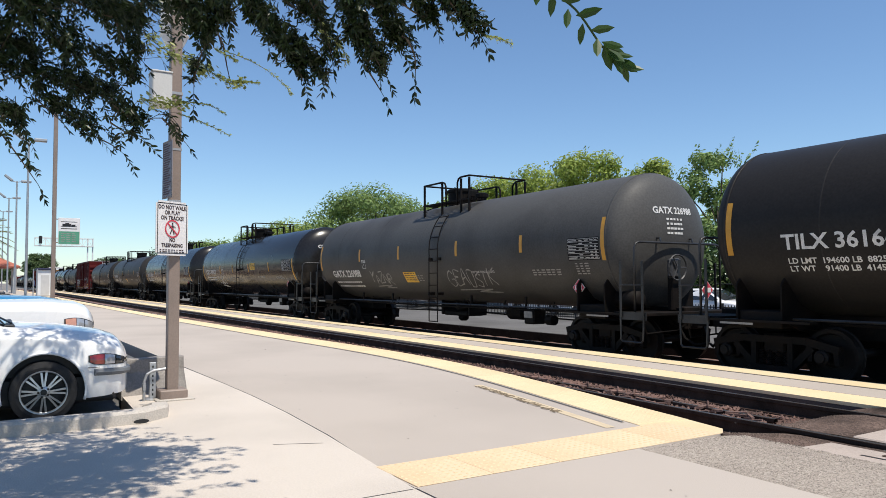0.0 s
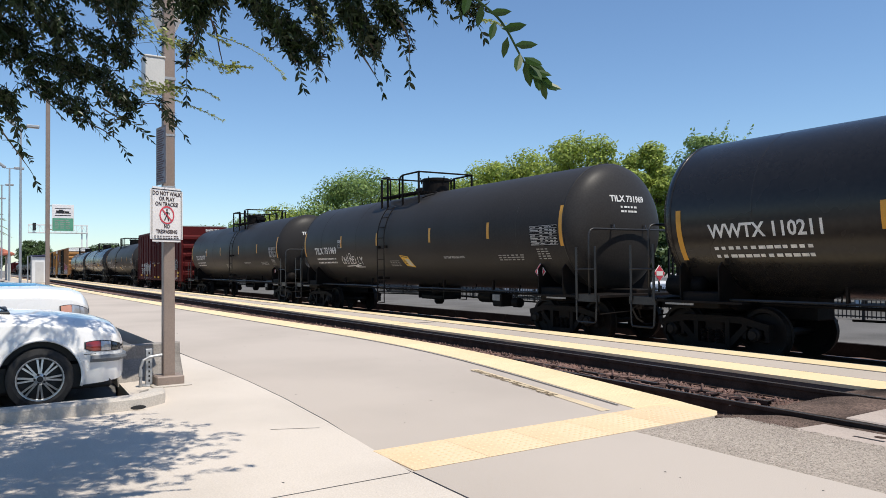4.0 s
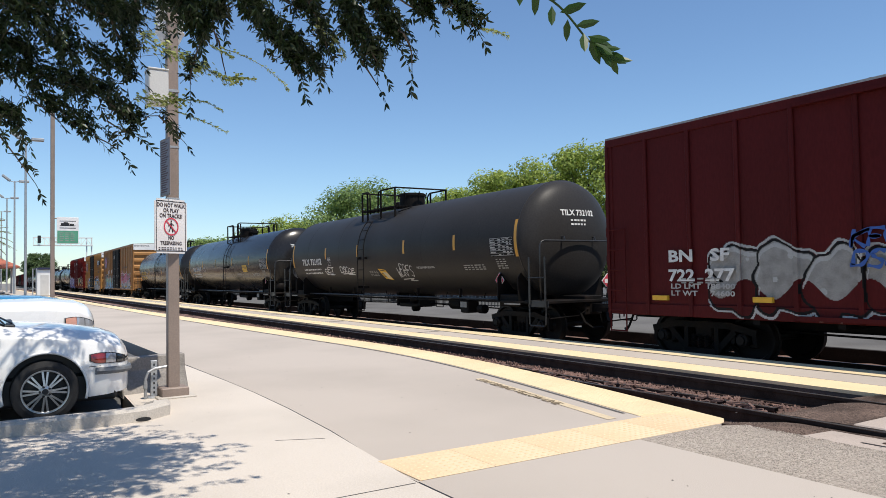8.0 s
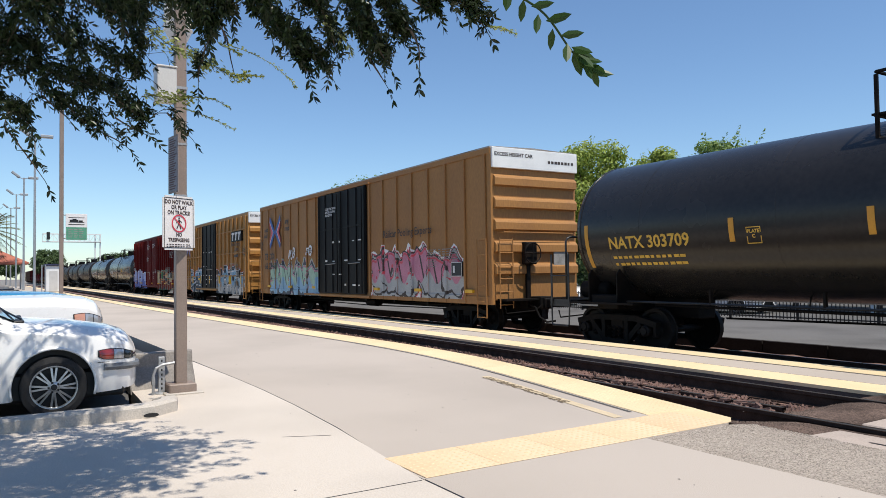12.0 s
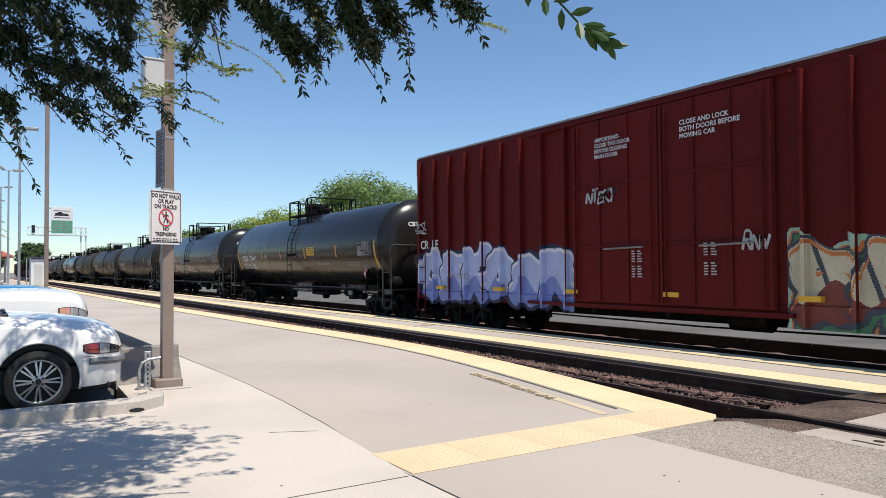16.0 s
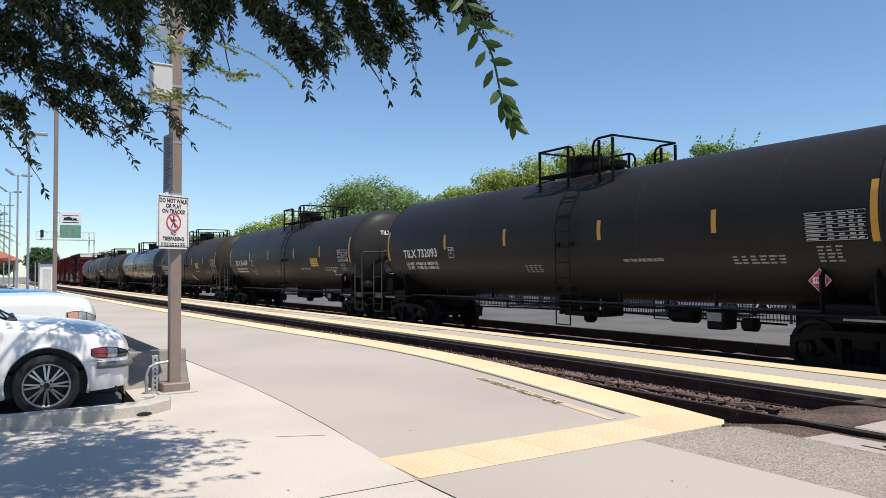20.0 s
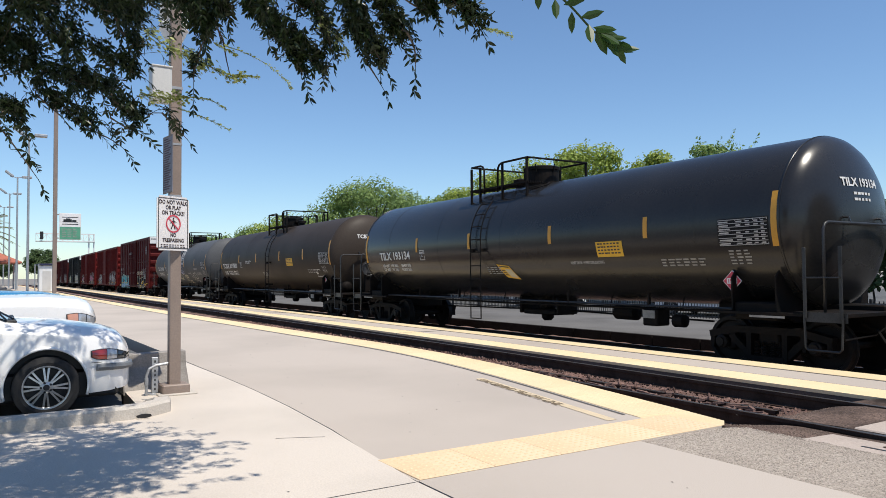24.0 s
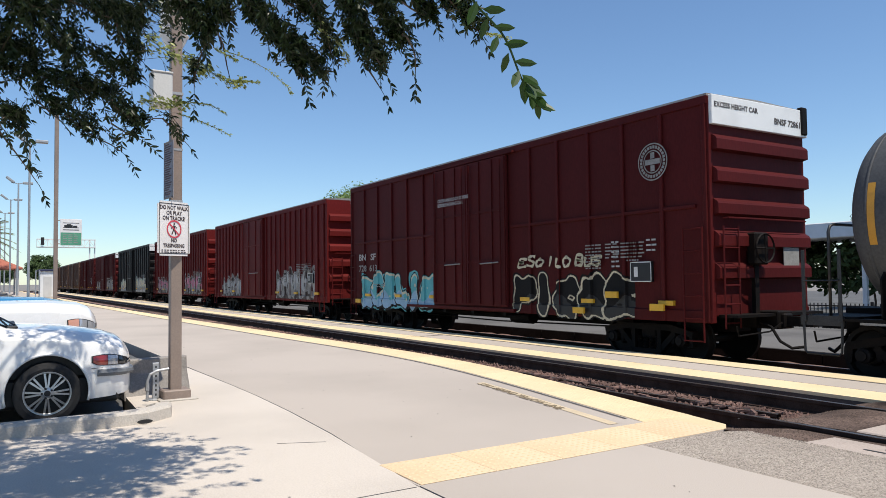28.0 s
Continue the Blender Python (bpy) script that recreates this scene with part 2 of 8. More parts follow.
# ---- mesh helpers ----
def finish(bm, name, smooth=False):
    me = bpy.data.meshes.new(name)
    bm.to_mesh(me)
    bm.free()
    if smooth:
        me.shade_smooth()
    return me


def part(name, bm, material, parent=None, label="", smooth=False, at=None):
    """One mesh object, under a thing or a part where a parent is given."""
    me = bm if isinstance(bm, bpy.types.Mesh) else finish(bm, name, smooth)
    if material is not None and not me.materials:
        for m in (material if isinstance(material, (list, tuple)) else [material]):
            me.materials.append(M[m] if isinstance(m, str) else m)
    ob = new(name, me)
    if parent is not None:
        ob.parent = parent
    if at is not None:
        ob.matrix_basis = at if isinstance(at, Matrix) else Matrix.Translation(at)
    if label:
        ob["label"] = label
    return ob


def thing(name, label, category, group="", kind="", m=None):
    ob = tagged(new(name), label, category, group, kind)
    if m is not None:
        ob.matrix_basis = m
    return ob


def box(bm, x0, x1, y0, y1, z0, z1, bev=0.0):
    v = [bm.verts.new(p) for p in ((x0, y0, z0), (x1, y0, z0), (x1, y1, z0), (x0, y1, z0), (x0, y0, z1), (x1, y0, z1), (x1, y1, z1), (x0, y1, z1))]
    f = [bm.faces.new([v[i] for i in q]) for q in ((3, 2, 1, 0), (4, 5, 6, 7), (0, 1, 5, 4), (1, 2, 6, 5), (2, 3, 7, 6), (3, 0, 4, 7))]
    if bev:
        es = list({e for q in f for e in q.edges})
        bmesh.ops.bevel(bm, geom=es, offset=bev, segments=1, affect="EDGES")
    return bm


def boxm(*a, bev=0.0):
    return box(bmesh.new(), *a, bev=bev)


def prism(bm, outline, z0, z1):
    """An upright block over a closed outline in x, y."""
    lo = [bm.verts.new((x, y, z0)) for x, y in outline]
    hi = [bm.verts.new((x, y, z1)) for x, y in outline]
    n = len(outline)
    bm.faces.new(hi)
    bm.faces.new(lo[::-1])
    for i in range(n):
        bm.faces.new((lo[i], lo[(i + 1) % n], hi[(i + 1) % n], hi[i]))
    bmesh.ops.recalc_face_normals(bm, faces=bm.faces[:])
    return bm


def tube(bm, pts, r, n=6, r1=None):
    """A round bar along points, tapering from r to r1."""
    pts = [Vector(p) for p in pts]
    r1 = r if r1 is None else r1
    rings = []
    side = None
    for i, p in enumerate(pts):
        d = (pts[min(i + 1, len(pts) - 1)] - pts[max(i - 1, 0)]).normalized()
        if side is None:
            side = d.orthogonal().normalized()
        side = (side - d * side.dot(d)).normalized()
        up = d.cross(side)
        rr = r + (r1 - r) * i / max(len(pts) - 1, 1)
        rings.append([bm.verts.new(p + (side * math.cos(a) + up * math.sin(a)) * rr) for a in (2 * math.pi * k / n for k in range(n))])
    for a, b in zip(rings, rings[1:]):
        for k in range(n):
            bm.faces.new((a[k], a[(k + 1) % n], b[(k + 1) % n], b[k]))
    bm.faces.new(rings[0][::-1])
    bm.faces.new(rings[-1])
    return bm


def tubem(pts, r, n=6, r1=None):
    return tube(bmesh.new(), pts, r, n, r1)


def lathe(bm, profile, n, axis="x", origin=(0, 0, 0), caps=True):
    """A surface of revolution: profile of (along, radius)."""
    o = Vector(origin)
    rings = []
    for s, r in profile:
        ring = []
        for k in range(n):
            a = 2 * math.pi * k / n
            c, d = r * math.cos(a), r * math.sin(a)
            ring.append(bm.verts.new(o + Vector({"x": (s, c, d), "y": (c, s, d), "z": (c, d, s)}[axis])))
        rings.append(ring)
    for a, b in zip(rings, rings[1:]):
        for k in range(n):
            bm.faces.new((a[k], a[(k + 1) % n], b[(k + 1) % n], b[k]))
    if caps:
        bm.faces.new(rings[0])
        bm.faces.new(rings[-1])
    bmesh.ops.recalc_face_normals(bm, faces=bm.faces[:])
    return bm


TEXTS = {}


def mesh_of(vs, fs, name):
    me = bpy.data.meshes.new(name)
    me.from_pydata([tuple(v) for v in vs], [], fs)
    return me


def text_mesh(s, size, align="LEFT", bold=0.0):
    """Flat lettering in x, y as a list of points and faces."""
    key = (s, size, align, bold)
    if key not in TEXTS:
        cu = bpy.data.curves.new("lettering", "FONT")
        cu.body, cu.size, cu.align_x, cu.align_y, cu.resolution_u, cu.offset = s, size, align, "CENTER", 2, bold
        ob = bpy.data.objects.new("lettering", cu)
        scene.collection.objects.link(ob)
        bpy.context.view_layer.update()
        me = bpy.data.meshes.new_from_object(ob)
        TEXTS[key] = ([tuple(v.co) for v in me.vertices], [tuple(p.vertices) for p in me.polygons])
        bpy.data.objects.remove(ob)
        bpy.data.meshes.remove(me)
        bpy.data.curves.remove(cu)
    return TEXTS[key]


def lettering(s, size, place, align="LEFT", bold=0.0, name="lettering"):
    """Lettering as a mesh; place(x, y) puts a point of it on its surface."""
    v, f = text_mesh(s, size, align, bold)
    me = bpy.data.meshes.new(name)
    me.from_pydata([place(p[0], p[1]) for p in v], [], f)
    return me


def bars(rows, place, name="fine_print"):
    """Unreadable print as plain bars: rows of (x0, x1, y0, y1)."""
    vs, fs = [], []
    for x0, x1, y0, y1 in rows:
        k = len(vs)
        vs += [place(x0, y0), place(x1, y0), place(x1, y1), place(x0, y1)]
        fs.append((k, k + 1, k + 2, k + 3))
    me = bpy.data.meshes.new(name)
    me.from_pydata(vs, [], fs)
    return me


def print_rows(rng, x, y, w, n, h, gap, words=3):
    out = []
    for i in range(n):
        cx = x
        for _ in range(words):
            ww = w / words * rng.uniform(0.5, 0.9)
            out.append((cx, cx + ww, y - i * gap - h, y - i * gap))
            cx += w / words
    return out


# ---- ground, platforms and tracks ----
EDGE = [(60, 2.0), (20, 3.6), (8, 4.3), (0, 5.0), (-4.28, 5.6), (-6.06, 5.95), (-7.4, 6.2), (-9.1, 6.46), (-11, 6.58), (-13, 6.57), (-16.7, 6.38), (-25, 6.08), (-35, 5.82), (-50, 5.55), (-80, 5.3), (-220, 4.6)]
_ex = np.array([p[0] for p in EDGE[::-1]], float)
_ey = np.array([p[1] for p in EDGE[::-1]], float)


def edge_y(x):
    """The near platform's edge, a gentle bow, smoothed."""
    return float(np.mean([np.interp(x + d, _ex, _ey) for d in (-1.2, -0.8, -0.4, 0, 0.4, 0.8, 1.2)]))


def rail_y(x):
    """The near track's first rail: straight past the crossing, drawing nearer far down the line."""
    return float(np.interp(x, (-220, -50, -25, -16, -8, 40), (5.55, 6.36, 6.62, 6.72, 6.70, 6.70)))


RAIL1, RAIL2 = -0.12, -0.38        # rail tops of the near and the far track
ISLAND_Z, ISLAND_0, ISLAND_1 = -0.147, 8.81, 10.72
TRACK2 = 12.45
FAR0, FARZ, FENCE_Y = 15.0, -0.32, 21.3


def ground_sheet():
    bm = bmesh.new()
    v = [bm.verts.new(p) for p in ((-2600, -2600, -0.66), (2600, -2600, -0.66), (2600, 2600, -0.66), (-2600, 2600, -0.66))]
    bm.faces.new(v)
    tagged(part("ground", bm, "ground"), "dry bare ground around the station", "ground", kind="structure")


def platform_slabs():
    xs = [-4.745] + [-6 - 1.0 * i for i in range(24)] + [-32 - 4 * i for i in range(30)]
    outline = [(-4.745, 2.40)] + [(x, edge_y(x) - 0.004) for x in xs] + [(-148, 2.0), (-60, 2.2), (-14, 2.62), (-9.6, 2.655), (-8.44, 2.65), (-7.18, 2.61), (-5.92, 2.53)]
    tagged(part("platform", prism(bmesh.new(), outline, -0.6, 0.0), "plat"), "broad grey concrete station platform with a bowed edge", "platform", kind="structure")
    tagged(part("path", boxm(-4.12, 14, 2.365, 4.39, -0.6, 0.0), "plat"), "grey concrete path to the track crossing", "path", kind="structure")
    walkway = [(-7.02, -14), (14, -14), (14, 2.345), (-4.13, 2.345), (-5.92, 2.515), (-7.18, 2.595), (-8.44, 2.635), (-9.6, 2.64), (-12.6, 2.60), (-12.6, 1.9), (-9.35, 1.35), (-7.75, 1.30), (-7.5, 1.15), (-7.35, 0.4)]
    tagged(part("pavement", prism(bmesh.new(), walkway, -0.6, 0.002), "walk"), "sun-bleached pale concrete pavement with leaf shadows", "pavement", kind="structure")
    # joints of the pavement
    for a, b in (((-4.10, 2.33), (-4.10, -6)), ((-5.83, 2.0), (-5.66, 2.36)), ((-1.2, 2.33), (-1.2, -6))):
        bm = bmesh.new()
        d = (Vector(b) - Vector(a)).normalized()
        n = Vector((-d.y, d.x)) * 0.006
        vs = [bm.verts.new((*(Vector(p) + q), 0.0035)) for p, q in ((a, -n), (b, -n), (b, n), (a, n))]
        bm.faces.new(vs)
        tagged(part("pavement_joint", bm, "joint"), "dark joint in the concrete pavement", "joint", kind="structure")
    # parking stall
    lot = [(-7.45, -14), (-7.5, 1.1), (-9.4, 1.33), (-12.7, 1.88), (-13, 2.3), (-60, 2.0), (-150, 1.8), (-150, -40), (-7.45, -40)]
    tagged(part("parking_lot", prism(bmesh.new(), lot, -0.6, -0.05), "asphalt"), "dark asphalt parking bays beside the platform", "parking lot", kind="structure")


def tactile_tile(w=0.60):
    bm = boxm(-w / 2, w / 2, -w / 2, w / 2, 0, 0.007, bev=0.003)
    k = int(w / 0.06)
    for i in range(k):
        for j in range(k):
            x, y = (i + 0.5) * w / k - w / 2, (j + 0.5) * w / k - w / 2
            lo = [bm.verts.new((x + 0.0125 * a, y + 0.0125 * b, 0.007)) for a, b in ((-1, -1), (1, -1), (1, 1), (-1, 1))]
            hi = [bm.verts.new((x + 0.007 * a, y + 0.007 * b, 0.0100)) for a, b in ((-1, -1), (1, -1), (1, 1), (-1, 1))]
            bm.faces.new(hi)
            for q in range(4):
                bm.faces.new((lo[q], lo[(q + 1) % 4], hi[(q + 1) % 4], hi[q]))
    return finish(bm, "tactile_tile")


def tactile_paving():
    tile = tactile_tile()
    tile.materials.append(M["yellow"])
    worn = tile.copy()
    worn.materials.clear()
    worn.materials.append(M["tan_tile"])
    worn.materials.append(M["dome"])
    worn.polygons.foreach_set("material_index", [1 if max(worn.vertices[v].co.z for v in p.vertices) > 0.0085 else 0 for p in worn.polygons])
    strip = thing("tactile_strip", "worn yellow tactile paving strip across the platform's end", "tactile paving", kind="structure")
    part("bedding", prism(bmesh.new(), [(-4.742, 2.36), (-4.122, 2.36), (-4.125, 5.40), (-4.27, 5.60), (-4.742, 5.66)], -0.6, -0.002), "plat", strip)
    for i in range(5):
        part("tile", worn, None, strip, at=pose(-4.432, 2.68 + i * 0.603, -0.002))
    part("corner_tile", prism(bmesh.new(), [(-4.735, 5.392), (-4.13, 5.392), (-4.15, 5.47), (-4.25, 5.60), (-4.735, edge_y(-4.735)), (-4.86, edge_y(-4.86) - 0.01), (-4.86, 5.12), (-4.735, 5.08)], -0.002, 0.003), "yellow", strip)
    edge = thing("tactile_edge", "yellow tactile edge of the near platform", "tactile paving", kind="structure")
    x = -4.74
    for i in range(60):
        y0, y1 = edge_y(x), edge_y(x - 0.61)
        ang = math.degrees(math.atan2(y1 - y0, -0.61))
        m = pose(x - 0.305, (y0 + y1) / 2 - 0.31, 0.0, 0, 0, ang)
        part("tile", tile, None, edge, at=m)
        x -= 0.61 * math.cos(math.atan2(y1 - y0, 0.61))
    bm = bmesh.new()
    xs = [x - 4 * i for i in range(30)]
    lo = [bm.verts.new((q, edge_y(q), 0.009)) for q in xs]
    hi = [bm.verts.new((q, edge_y(q) - 0.62, 0.009)) for q in xs]
    for i in range(len(xs) - 1):
        bm.faces.new((lo[i], lo[i + 1], hi[i + 1], hi[i]))
    part("far_band", bm, "yellow", edge)
    # dark gap along the inner side and the painted line with its words
    for name, off, w, m, x0, x1 in (("edge_gap", 0.645, 0.035, "joint", -4.95, -60), ("painted_line", 0.86, 0.11, "paint_yellow", -4.83, -7.7)):
        bm = bmesh.new()
        n = 60
        qs = [x0 + (x1 - x0) * i / n for i in range(n + 1)]
        a = [bm.verts.new((q, edge_y(q) - off, 0.004)) for q in qs]
        b = [bm.verts.new((q, edge_y(q) - off - w, 0.004)) for q in qs]
        for i in range(n):
            bm.faces.new((a[i], b[i], b[i + 1], a[i + 1]))
        part(name, bm, m, edge)
    me = lettering("STAY BEHIND YELLOW LINE", 0.15, lambda u, v: (-7.62 + u * 1.02, edge_y(-7.62 + u * 1.02) - 0.96 + v, 0.0065), bold=0.003)
    part("lettering", me, "worn_print", edge)


def island():
    isl = thing("island_platform", "narrow island platform with yellow edges between the tracks", "platform", kind="structure")
    part("slab", boxm(-190, 30, ISLAND_0, ISLAND_1, -0.6, ISLAND_Z), "plat", isl)
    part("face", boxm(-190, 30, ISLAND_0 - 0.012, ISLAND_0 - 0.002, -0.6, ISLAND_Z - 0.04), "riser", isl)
    part("near_band", boxm(-190, 30, ISLAND_0 - 0.015, ISLAND_0 + 0.60, ISLAND_Z - 0.035, ISLAND_Z + 0.008), "yellow", isl)
    part("far_band", boxm(-190, 30, ISLAND_1 - 0.50, ISLAND_1 + 0.015, ISLAND_Z - 0.035, ISLAND_Z + 0.008), "yellow", isl)
    for y in (ISLAND_1 - 0.53, ISLAND_0 + 0.63):
        part("joint", boxm(-190, 30, y - 0.012, y + 0.012, ISLAND_Z, ISLAND_Z + 0.004), "joint", isl)
    for i in range(22):
        x = -16.4 - i * 6.1
        part("slab_joint", boxm(x, x + 0.02, ISLAND_0 - 0.017, ISLAND_1 + 0.017, ISLAND_Z - 0.03, ISLAND_Z + 0.0095), "joint", isl)


def rail_profile():
    return [(-0.07, 0), (0.07, 0), (0.07, 0.015), (0.012, 0.03), (0.012, 0.125), (0.035, 0.135), (0.035, 0.17), (-0.035, 0.17), (-0.035, 0.135), (-0.012, 0.125), (-0.012, 0.03), (-0.07, 0.015)]


def rail(name, line, top, label):
    """One rail swept along (x, y) points, with its polished head."""
    ob = thing(name, label, "rail", kind="structure")
    bm = bmesh.new()
    rings = [[bm.verts.new((x, y + a, top - 0.17 + b)) for a, b in rail_profile()] for x, y in line]
    for p, q in zip(rings, rings[1:]):
        for k in range(12):
            bm.faces.new((p[k], p[(k + 1) % 12], q[(k + 1) % 12], q[k]))
    part("web", bm, "rail", ob)
    bm = bmesh.new()
    a = [bm.verts.new((x, y - 0.026, top + 0.002)) for x, y in line]
    b = [bm.verts.new((x, y + 0.026, top + 0.002)) for x, y in line]
    for i in range(len(line) - 1):
        bm.faces.new((a[i], b[i], b[i + 1], a[i + 1]))
    part("running_surface", bm, "railhead", ob)


def tracks():
    xs = [30 - 1.5 * i for i in range(50)] + [-46 - 5 * i for i in range(30)]
    near = [(x, rail_y(x)) for x in xs]
    far = [(x, rail_y(x) + 1.42) for x in xs]
    rail("near_rail", near, RAIL1, "rusty steel rail nearest the platform")
    rail("far_rail", far, RAIL1, "rusty steel rail beside the island platform")
    for y in (TRACK2 - 0.7175, TRACK2 + 0.7175):
        rail("train_rail", [(x, y) for x in (40, -50, -230)], RAIL2, "steel rail under the moving train")
    rng = random.Random(4)
    # ties
    tie = finish(boxm(-0.115, 0.115, -1.25, 1.25, -0.18, 0, bev=0.012), "tie")
    tie.materials.append(M["tie"])
    row = thing("railway_ties", "dark weathered ties of the near track", "railway ties", kind="structure")
    for i in range(90):
        x = 1.5 - i * 0.55
        part("tie", tie, None, row, at=pose(x, rail_y(x) + 0.71 + rng.uniform(-0.02, 0.02), RAIL1 - 0.172, 0, 0, rng.uniform(-1.5, 1.5)))
    row2 = thing("railway_ties", "dark ties under the moving train", "railway ties", kind="structure")
    for i in range(70):
        x = 8 - i * 0.6
        part("tie", tie, None, row2, at=pose(x, TRACK2, RAIL2 - 0.155))
    # a worn-out rail laid down between the rails, with old clips still on it
    rail("discarded_rail", [(x, 7.34 + 0.02 * math.sin(x)) for x in (-4.9, -6, -7, -8, -9, -10, -12, -14, -17, -20)], RAIL1 - 0.075, "rusty discarded rail lying between the rails")
    clip = boxm(-0.05, 0.05, -0.09, 0.09, 0, 0.02)
    for sx in (-0.03, 0.03):
        tube(clip, [(sx - 0.03, 0.03, 0), (sx, 0.035, 0.04), (sx + 0.02, 0.03, 0.07), (sx + 0.04, 0.03, 0.02)], 0.012, 5)
    clip = finish(clip, "rail_clip")
    clip.materials.append(M["ballast"])
    clips = thing("rail_clips", "rusty old spikes and clips on the discarded rail", "rail clips", kind="structure")
    x = -5.4
    for i in range(30):
        x -= rng.choice((0.12, 0.3, 0.42, 0.55, 0.6))
        part("clip", clip, None, clips, at=pose(x, 7.34 + 0.02 * math.sin(x), RAIL1 - 0.075, 0, 0, rng.uniform(-60, 60)))
    # ballast beds, uneven
    for name, y_of, w, top, label in (("ballast_near", lambda x: rail_y(x) + 0.65, 3.5, RAIL1 - 0.185, "rust-brown stone ballast of the near track"), ("ballast_far", lambda x: TRACK2 + 0.1, 4.6, RAIL2 - 0.19, "dark stone ballast under the train")):
        bm = bmesh.new()
        cols = [-4.6, -3, -2] + [30 - 0.3 * i for i in range(240)] + [-44 - 5 * i for i in range(35)]
        cols = sorted(set(cols), reverse=True)
        rows_ = 13
        grid = [[bm.verts.new((x, y_of(x) + (j / (rows_ - 1) - 0.5) * w, top + 0.045 * noise.noise(Vector((x * 2.3, j * 0.8, top * 9))) + (0.03 * noise.noise(Vector((x * 7, j * 2.1, 3)))))) for j in range(rows_)] for x in cols]
        for a, b in zip(grid, grid[1:]):
            for j in range(rows_ - 1):
                bm.faces.new((a[j], b[j], b[j + 1], a[j + 1]))
        bmesh.ops.recalc_face_normals(bm, faces=bm.faces[:])
        if sum(f.normal.z for f in bm.faces) < 0:
            bmesh.ops.reverse_faces(bm, faces=bm.faces[:])
        tagged(part(name, bm, "ballast"), label, "ballast", kind="structure")
    # loose stones
    vs, fs = [], []
    for i in range(7600):
        x = rng.uniform(-26, -3.9) if i % 3 else rng.uniform(-12, -3.9)
        y = rail_y(x) + (rng.uniform(0.10, 1.30) if i % 4 else rng.uniform(-0.6, 2.0))
        r = rng.uniform(0.014, 0.036)
        k = len(vs)
        z = RAIL1 - 0.165 + 0.085 * math.exp(-((y - 7.12) / 0.2) ** 2) * rng.uniform(0.3, 1.0)
        ring = [(x + r * rng.uniform(0.6, 1.2) * math.cos(a), y + r * rng.uniform(0.6, 1.2) * math.sin(a), z + r * rng.uniform(-0.3, 0.3)) for a in (0, 1.6, 3.1, 4.7)]
        vs += ring + [(x, y, z + r), (x, y, z - r)]
        for q in range(4):
            fs += [(k + q, k + (q + 1) % 4, k + 4), (k + (q + 1) % 4, k + q, k + 5)]
    # rusty offcuts: old spikes and plates strewn between the rails
    for i in range(520):
        x = rng.uniform(-20, -4.9)
        y, a, ln, w = rail_y(x) + rng.uniform(0.12, 0.75), rng.gauss(0, 0.6), rng.uniform(0.04, 0.13), rng.uniform(0.009, 0.020)
        c, d, z, lift = math.cos(a), math.sin(a), RAIL1 - 0.10 + rng.uniform(-0.02, 0.03), rng.uniform(-0.03, 0.04)
        k = len(vs)
        for u, zz in ((-ln, 0), (ln, lift)):
            for v, h in ((-w, -0.012), (w, -0.012), (w, 0.012), (-w, 0.012)):
                vs.append((x + u * c - v * d, y + u * d + v * c, z + zz + h))
        fs += [(k, k + 1, k + 2, k + 3), (k + 4, k + 7, k + 6, k + 5)] + [(k + q, k + 4 + q, k + 4 + (q + 1) % 4, k + (q + 1) % 4) for q in range(4)]
    me = bpy.data.meshes.new("ballast_stones")
    me.from_pydata(vs, [], fs)
    tagged(part("ballast_stones", me, "ballast"), "loose rust-brown ballast stones between the rails", "ballast", kind="stuff")


def apron_z(x, y):
    """The apron falls gently from the path towards the rails, and breaks off towards the open track."""
    t = min(max((y - 4.4) / 2.2, 0), 1)
    open_end = min(max((-4.15 - x) / 0.75, 0), 1)
    return -0.006 - 0.012 * t - 0.115 * min(max((y - 5.35) / 1.2, 0), 1) - 0.17 * open_end * open_end * t + 0.010 * noise.noise(Vector((x * 1.7, y * 2.5, 2)))


def sheet(name, x0, x1, y0, y1, nx, ny, height, material, label):
    bm = bmesh.new()
    grid = [[bm.verts.new((x0 + (x1 - x0) * i / nx, y, height(x0 + (x1 - x0) * i / nx, y))) for y in [y0 + (y1 - y0) * j / ny for j in range(ny + 1)]] for i in range(nx + 1)]
    for a, b in zip(grid, grid[1:]):
        for j in range(ny):
            bm.faces.new((a[j], b[j], b[j + 1], a[j + 1]))
    tagged(part(name, bm, material, smooth=True), label, "asphalt", kind="structure")


def mound_z(x, y):
    """Rust-stained asphalt heaped between the rails, with a rounded end."""
    t = min(max((x + 4.95 + 0.22 * noise.noise(Vector((y * 2.1, 3, 1)))) / 0.75, 0), 1)
    return RAIL1 - 0.17 + 0.165 * math.sin(t * math.pi / 2) + 0.012 * noise.noise(Vector((x * 4, y * 4, 5)))


